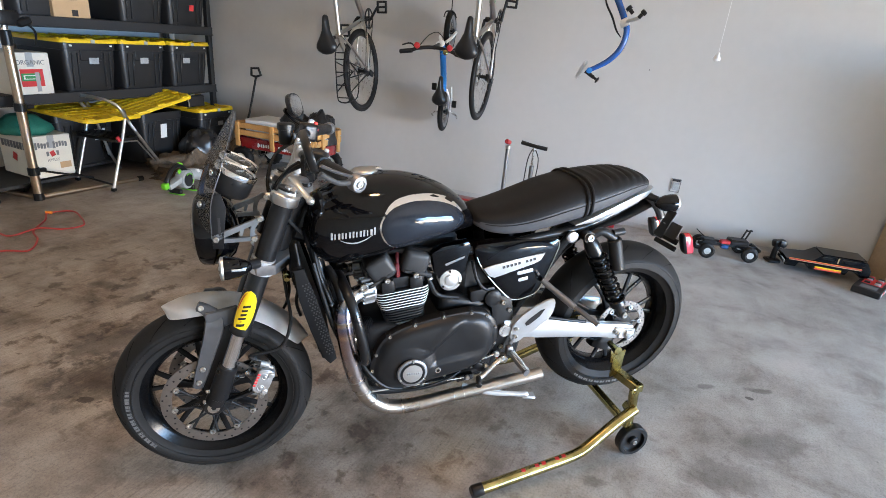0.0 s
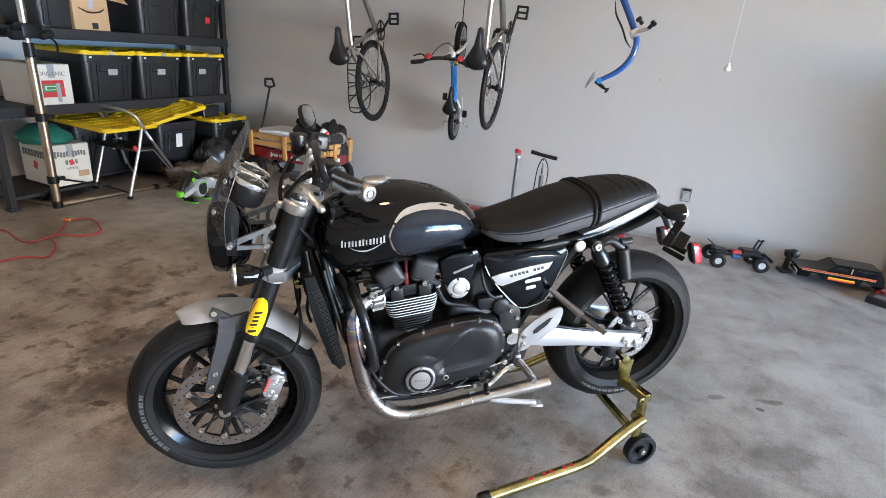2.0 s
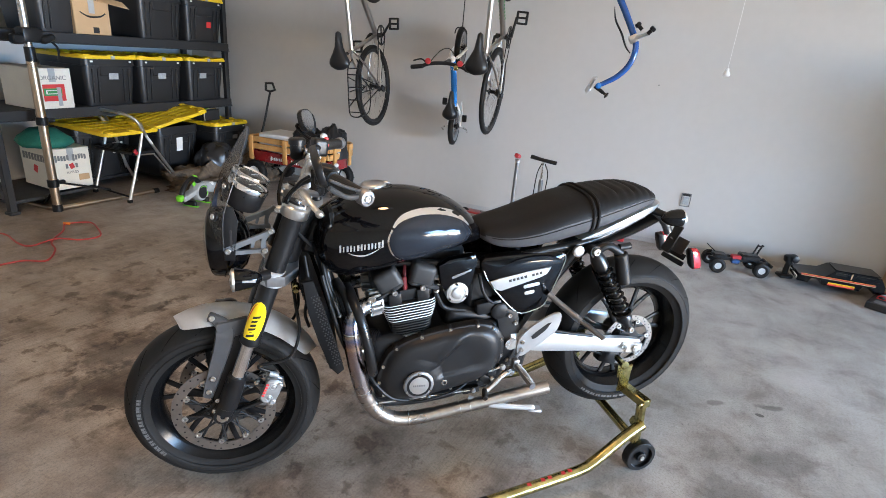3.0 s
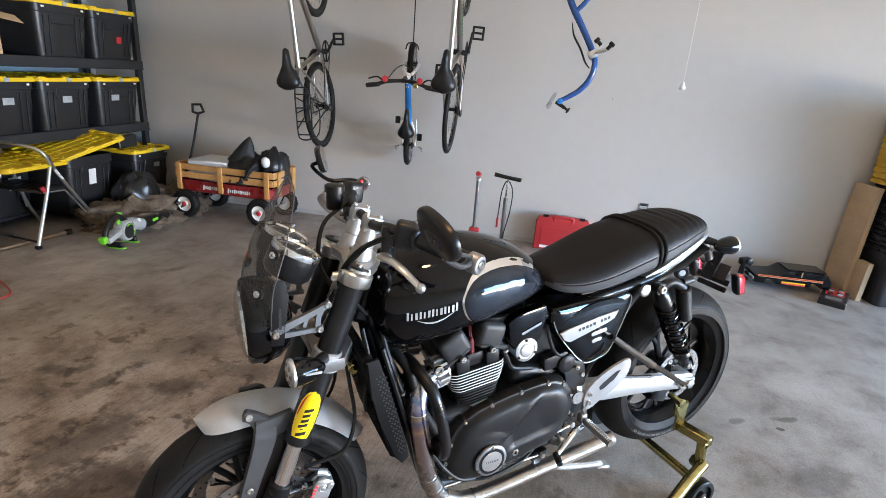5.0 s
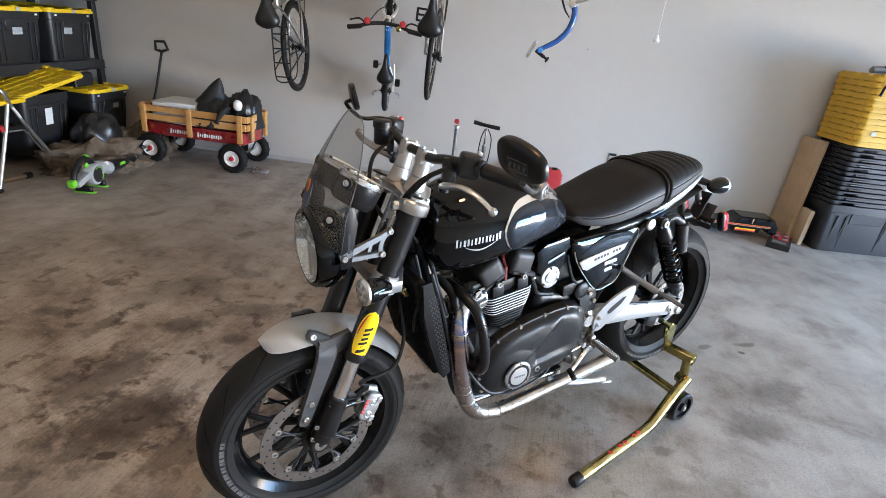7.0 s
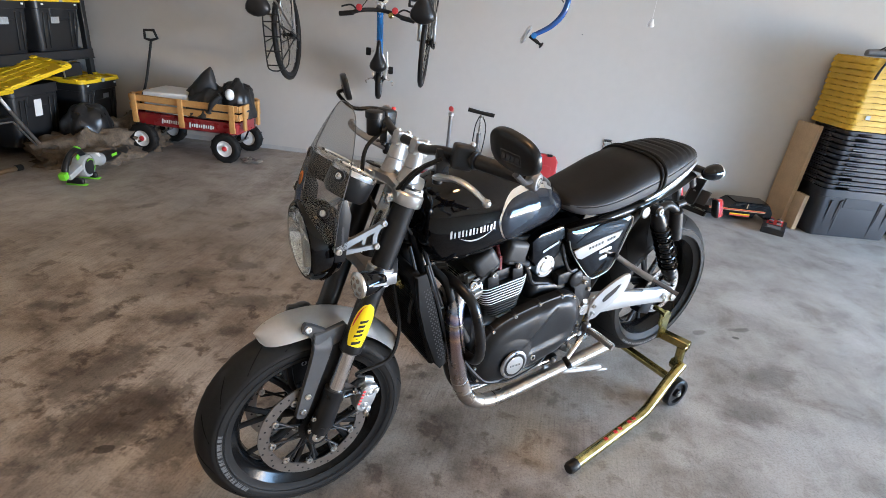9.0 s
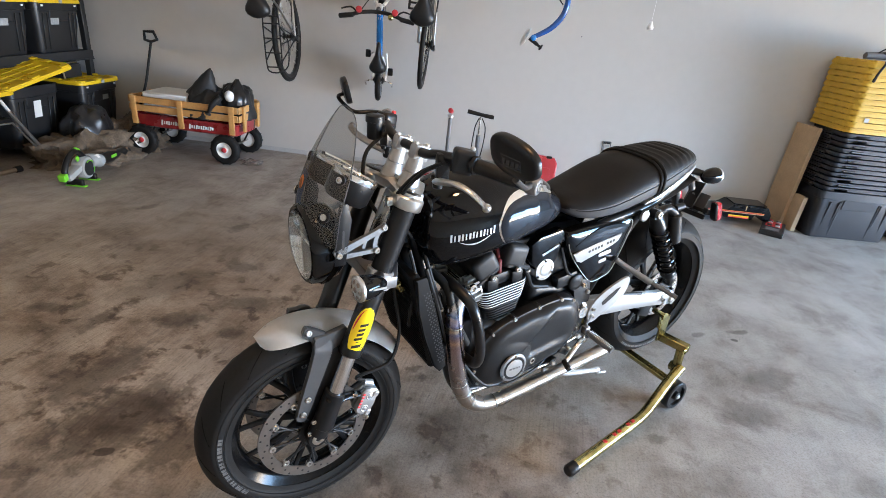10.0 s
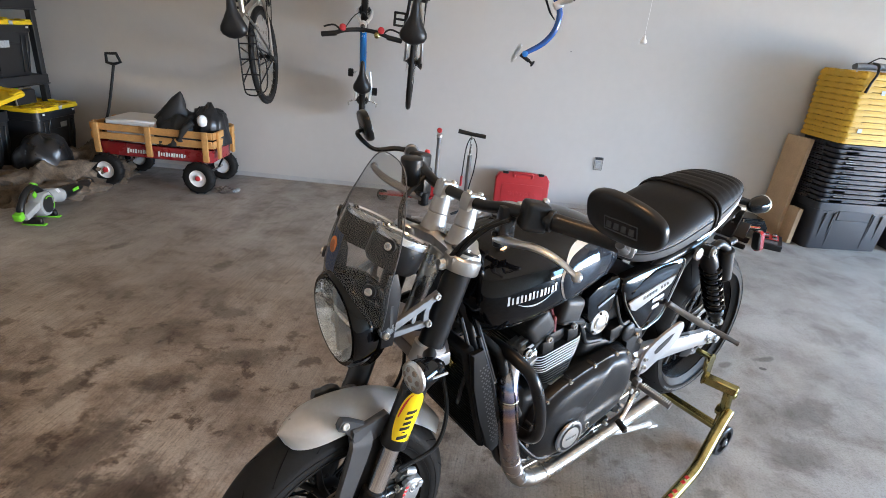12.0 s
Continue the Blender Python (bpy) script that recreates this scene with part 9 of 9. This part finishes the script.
part("front_cover", box(B(), (-0.02, 3.46, 0.125), (0.09, 0.08, 0.09), (0, 10, 0), 0.02, 3), "red_plastic", sc, "red front cover")
for x in (0.02, -0.46):
    part("scooter_wheel", lathe(B(), (x, 3.445, 0.048), (0, 1, 0), [(0, 0.02), (0.003, 0.045), (0.008, 0.048), (0.024, 0.048), (0.029, 0.045), (0.032, 0.02)], 24), "rubber", sc)
fp = thing("floor_pump", "black bicycle floor pump with a crossbar handle", "pump", (0.243, 3.30, 0))
part("barrel", rod(B(), (0, 0, 0.03), (0.0, -0.02, 0.50), 0.018, seg=16), "dark_alu", fp, "dark pump barrel")
part("plunger", rod(B(), (0, -0.02, 0.50), (0.0, -0.03, 0.665), 0.008, seg=10), "steel", fp)
part("handle", tube(B(), [(-0.108, -0.03, 0.683), (0, -0.032, 0.668), (0.108, -0.03, 0.657)], [0.0175, 0.015, 0.0175], 14, 4), "plastic", fp, "black handle")
b = B()
tube(b, [(-0.01, -0.035, 0.64), (-0.035, -0.045, 0.56), (-0.045, -0.04, 0.40), (-0.05, -0.03, 0.25)], 0.0045, 8, 5)
tube(b, [(0.015, -0.035, 0.64), (0.05, -0.04, 0.56), (0.045, -0.04, 0.40), (0.02, -0.03, 0.25), (0.0, -0.03, 0.12)], 0.0045, 8, 5)
part("hose", b, "cable", fp, "black hose")
part("hose_end", rod(B(), (-0.05, -0.03, 0.25), (-0.048, -0.035, 0.33), 0.010, seg=10), "red_plastic", fp, "red hose end")
b = B()
for i in range(3):
    a = radians(90 + 120 * i)
    rod(b, (0, 0, 0.04), (math.cos(a) * 0.12, math.sin(a) * 0.12, 0.012), 0.013, 0.010, 8)
part("base_leg", b, "plastic", fp, "black tripod base")
cs = thing("tool_case", "red plastic tool case leaning against the wall", "tool case", (0.735, 3.655, 0.0), 0)
cs.rotation_euler.x = radians(-8)
b = B()
plate(b, [(-0.235, 0.0), (0.235, 0.0), (0.235, 0.25), (0.205, 0.295), (0.10, 0.305), (-0.10, 0.305), (-0.205, 0.295), (-0.235, 0.25)], -0.045, 0.045, 0.014, "xz", 3)
part("case_shell", b, "red_plastic", cs, "red moulded case")
b = B()
plate(b, rounded(0.36, 0.16, 0.02, 3, 0, 0.125), -0.050, -0.043, 0.003)
part("case_panel", b, "red_plastic", cs, "raised red panel")
for i in range(8):
    part("case_mark", box(B(), (-0.105 + 0.03 * i, -0.0515, 0.12), (0.022, 0.003, 0.03), bevel=0.001), "red_plastic", cs)
part("handle_gap", box(B(), (0, -0.0395, 0.268), (0.125, 0.014, 0.022), bevel=0.004), "red_ink", cs)
b = B()
tube(b, [(-0.075, -0.04, 0.262), (-0.07, -0.05, 0.297), (0.07, -0.05, 0.297), (0.075, -0.04, 0.262)], 0.0115, 12, 4)
part("case_handle", b, "red_plastic", cs, "red carry handle")
for s in (-1, 1):
    part("case_latch", box(B(), (s * 0.155, -0.03, 0.298), (0.05, 0.045, 0.022), bevel=0.005), "plastic", cs, "black latch")
part("case_strip", box(B(), (0.0, -0.0475, 0.028), (0.36, 0.003, 0.022)), "paper", cs, "pale printed strip")

# ---- model truck chassis, its controller, its painted shell and a boxed toy ----
rc = thing("model_truck_chassis", "black radio-control truck chassis without its shell", "model truck", (1.82, 3.46, 0), 14)
for x in (-0.16, 0.16):
    for y in (-0.10, 0.10):
        w = part("tyre", lathe(B(), (x, y - 0.022, 0.058), (0, 1, 0), [(0.008, 0.024), (0.001, 0.04), (0.008, 0.058), (0.036, 0.058), (0.043, 0.04), (0.036, 0.024)], 26, caps=False), "rubber", rc, "knobbly black tyre")
        part("rim", lathe(B(), (x, y - 0.016, 0.058), (0, 1, 0), [(0, 0.026), (0.006, 0.024), (0.014, 0.010), (0.032, 0.010)], 20), "alu", w, "silver wheel")
    part("axle", rod(B(), (x, -0.09, 0.058), (x, 0.09, 0.058), 0.012, seg=10), "plastic", rc)
b = B()
for y in (-0.04, 0.04):
    box(b, (0, y, 0.10), (0.44, 0.012, 0.022), bevel=0.003)
box(b, (0.09, 0, 0.125), (0.14, 0.10, 0.045), bevel=0.01)
box(b, (-0.13, 0, 0.115), (0.10, 0.09, 0.03), bevel=0.008)
part("chassis_rail", b, "plastic", rc)
part("battery_pack", box(B(), (-0.01, -0.02, 0.118), (0.07, 0.05, 0.03), bevel=0.005), "red_plastic", rc, "red battery pack")
part("motor_can", box(B(), (-0.02, -0.05, 0.09), (0.06, 0.03, 0.03), bevel=0.006), "blue_ink", rc)
b = B()
for dx in (0.0, 0.03):
    rod(b, (0.12 + dx, 0.02, 0.14), (0.15 + dx, 0.03, 0.225), 0.007, seg=8)
rod(b, (0.145, 0.03, 0.21), (0.19, 0.03, 0.215), 0.007, seg=8)
rod(b, (-0.14, 0.03, 0.12), (-0.22, 0.05, 0.18), 0.004, seg=6)
box(b, (0.235, 0, 0.09), (0.02, 0.17, 0.025), (0, 10, 0), 0.005)
for x in islands(b):
    part("body_post", x, "plastic", rc)
rm = thing("remote_controller", "black pistol-grip radio controller standing on the floor", "controller", (2.19, 3.55, 0), 20)
part("controller_base", box(B(), (0, 0, 0.014), (0.10, 0.085, 0.028), bevel=0.008), "plastic", rm)
part("controller_grip", tube(B(), [(0.0, 0, 0.02), (0.0, 0.0, 0.09), (0.012, 0, 0.13)], [0.022, 0.019, 0.022], 12, 3), "plastic", rm)
part("controller_head", box(B(), (0.012, 0, 0.155), (0.085, 0.06, 0.055), (0, -8, 0), 0.014, 2), "plastic", rm)
part("steering_knob", lathe(B(), (0.02, -0.03, 0.16), (0, -1, 0), [(0, 0.026), (0.022, 0.026), (0.024, 0.02)], 20), "plastic", rm)
rb = thing("model_truck_shell", "glossy black model truck shell with orange and yellow stripes", "model truck", (2.50, 3.50, 0), 3)
b = B()
o = [(-0.27, 0.05), (-0.27, 0.105), (-0.10, 0.118), (-0.045, 0.165), (0.10, 0.168), (0.245, 0.160), (0.275, 0.105), (0.275, 0.05), (0.215, 0.05), (0.20, 0.085), (0.14, 0.085), (0.125, 0.05), (-0.11, 0.05), (-0.125, 0.085), (-0.185, 0.085), (-0.20, 0.05)]
rings = []
for y, k in ((-0.115, 1.0), (-0.11, 1.0), (0.11, 1.0), (0.115, 1.0)):
    rings.append([Vector((x, y * (1.0 if z < 0.12 else 0.86), z)) for x, z in o])
loft(b, rings)
shell = part("shell", b, "gloss_black", rb, "glossy black moulded shell")
for i, (mt, z) in enumerate((("red_ink", 0.062), ("orange_ink", 0.070), ("yellow_label", 0.078))):
    part("stripe", box(B(), (0.01, -0.1165, z - 0.004), (0.17, 0.002, 0.0065)), mt, rb)
    part("stripe", box(B(), (-0.02, -0.1165, 0.112 - i * 0.006), (0.47, 0.002, 0.0036)), ("orange_ink", "red_ink", "card")[i], rb)
part("bumper", box(B(), (-0.278, 0, 0.075), (0.012, 0.225, 0.03), bevel=0.004), "chrome", rb, "bright bumper")
part("side_window", box(B(), (0.0, -0.106, 0.142), (0.085, 0.006, 0.032), (7, 0, 0), 0.002), "tinted", rb, "dark side window")
part("rear_window", box(B(), (0.16, -0.106, 0.142), (0.15, 0.006, 0.034), (7, 0, 0), 0.002), "tinted", rb, "dark tinted window")
part("window_pillar", box(B(), (0.06, -0.107, 0.142), (0.008, 0.006, 0.044), (7, 0, 0), 0.001), "card", rb)
part("roof_sheet", box(B(), (0.10, 0, 0.170), (0.28, 0.18, 0.004), bevel=0.001), "tinted", rb)
tbx = thing("toy_box", "red and black blister-packed toy lying on the floor", "toy box", (2.775, 3.30, 0), 62)
part("tray", box(B(), (0, 0, 0.024), (0.30, 0.17, 0.048), bevel=0.004), "black_ink", tbx, "black and red printed box")
part("print_patch", box(B(), (0.06, 0.0, 0.0492), (0.15, 0.12, 0.002)), "red_ink", tbx)
for i in range(5):
    for j in range(2):
        part("toy_piece", box(B(), (0.005 + 0.034 * i, -0.03 + 0.06 * j, 0.055), (0.022, 0.034, 0.014), (0, 0, 15 * (i % 3)), 0.003), ("grey", "black_ink", "red_plastic")[(i + j) % 3], tbx)
part("print_patch", box(B(), (-0.09, 0, 0.0492), (0.07, 0.10, 0.002)), "grey_ink", tbx)
for i in range(5):
    part("print_bar", box(B(), (-0.11 + 0.05 * i, -0.0858, 0.024), (0.03, 0.002, 0.022)), ("paper", "red_ink")[i % 2], tbx)

# ---- boards leaning on the tote stack ----
bd = solo("pine_board", plate(B(), [(-0.122, 0), (0.122, 0), (0.122, 0.845), (-0.122, 0.845)], -0.019, 0.019, 0.002, "yz"), "plank", "pale bare pine board leaning on the tote stack", "board")
bd.matrix_world = pose(2.905, 3.612, 0.002, 0, 1.8, 12)
bd = solo("pine_offcut", plate(B(), [(-0.06, 0), (0.06, 0), (0.06, 0.30), (-0.06, 0.30)], -0.019, 0.019, 0.002, "yz"), "plank", "short pale pine offcut leaning on the tote stack", "board")
bd.matrix_world = pose(2.968, 3.435, 0.002, 0, 2, 8)

# ---- stack of nested empty totes with their lids on top; fronts look to the room ----
def stack_pose(z):
    return pose(3.365, 3.535, z, 0, 0, -84)


SW, SD = 0.72, 0.42
t = thing("storage_tote", "dusty black tote at the foot of a nested stack", "storage bin", (0, 0, 0), 0, "nested totes")
b = B()
tote_body(b, SW, SD, 0.40, 0.90)
for k in (-0.22, 0.22):
    box(b, (SD * 0.462, k * SW, 0.17), (0.014, 0.012, 0.30), (0, 3, 0), 0.003)
tub, *ribs = islands(b)
tub = part("tub", tub, "bin_blue", t, "dusty black ribbed tub")
for r in ribs:
    part("rib", r, "bin_blue", tub)
t.matrix_world = stack_pose(0)
rim = thing("storage_tote", "rim of a nested black tote in the stack", "storage bin", (0, 0, 0), 0, "nested totes")
b = B()
rr2 = lambda k, z: [Vector((x, y, z)) for x, y in rounded(SD * k, SW * k, 0.045, 4)]
loft(b, [rr2(0.955, 0.0), rr2(0.955, 0.010), rr2(0.995, 0.012), rr2(1.0, 0.030), rr2(0.96, 0.032), rr2(0.94, 0.0)])
for s in (-1, 1):
    for k in (-0.30, 0.30):
        box(b, (SD * 0.495, s * 0.0 + k * SW, 0.010), (0.02, 0.10, 0.016), bevel=0.003)
    box(b, (0, s * SW * 0.495, 0.008), (0.16, 0.02, 0.02), bevel=0.003)
part("tub", b, "bin_blue", rim, "black rim")
rim.matrix_world = stack_pose(0.405)
for i in range(1, 12):
    jig = Matrix.Translation((0.006 * math.sin(i * 2.3), 0.006 * math.cos(i * 1.9), 0))
    copy_thing(rim, jig @ stack_pose(0.405 + 0.0385 * i))
for i in range(12):
    l = lid_shape(B(), SW + 0.05, SD + 0.05, 0.042)
    lo = solo("tote_lid", l, "lid_stack", "yellow tote lid in a tall stack of lids", "lid", group="stacked lids")
    jig = Matrix.Translation((0.005 * math.sin(i * 3.1) - 0.012 * i / 11, 0.006 * math.cos(i * 2.7), 0))
    lo.matrix_world = jig @ stack_pose(0.868 + 0.0425 * i)
for i, (yy, z) in enumerate(((-0.20, 1.25), (0.05, 1.10), (-0.27, 0.97))):
    tp = solo("tape_patch", box(B(), (0.2385, 0, 0), (0.002, (0.03, 0.16, 0.035)[i], 0.03)), "grey", "strip of grey tape on the stacked lids", "tape")
    tp.matrix_world = stack_pose(z) @ Matrix.Translation((0, yy, 0))
sb = thing("strap_bundle", "dark bundle of rods and a hanging strap on the lids", "strap", (0, 0, 0))
b = B()
tube(b, [(3.02, 3.42, 1.415), (3.17, 3.43, 1.425), (3.37, 3.46, 1.42), (3.66, 3.48, 1.42)], [0.022, 0.026, 0.022, 0.024], 14, 4)
tube(b, [(3.06, 3.50, 1.41), (3.26, 3.50, 1.42), (3.60, 3.52, 1.42)], [0.02, 0.022, 0.02], 12, 4)
part("rod_bundle", b, "grey_ink", sb, "dark rod bundle")
b = B()
tube(b, [(3.14, 3.42, 1.445), (3.10, 3.30, 1.43), (3.085, 3.262, 1.37), (3.06, 3.255, 1.31), (3.045, 3.255, 1.24)], [0.008, 0.010, 0.008, 0.008, 0.010], 8, 5)
tube(b, [(3.09, 3.40, 1.44), (3.17, 3.40, 1.485), (3.28, 3.42, 1.455)], 0.005, 8, 5)
part("strap", b, "cable", sb, "black hanging strap")
b = B()
solo("dark_tote", box(B(), (3.93, 3.55, 0.16), (0.20, 0.36, 0.32), bevel=0.03, seg=2, taper=0.9), "bin_black", "black tub beside the tote stack", "storage bin")
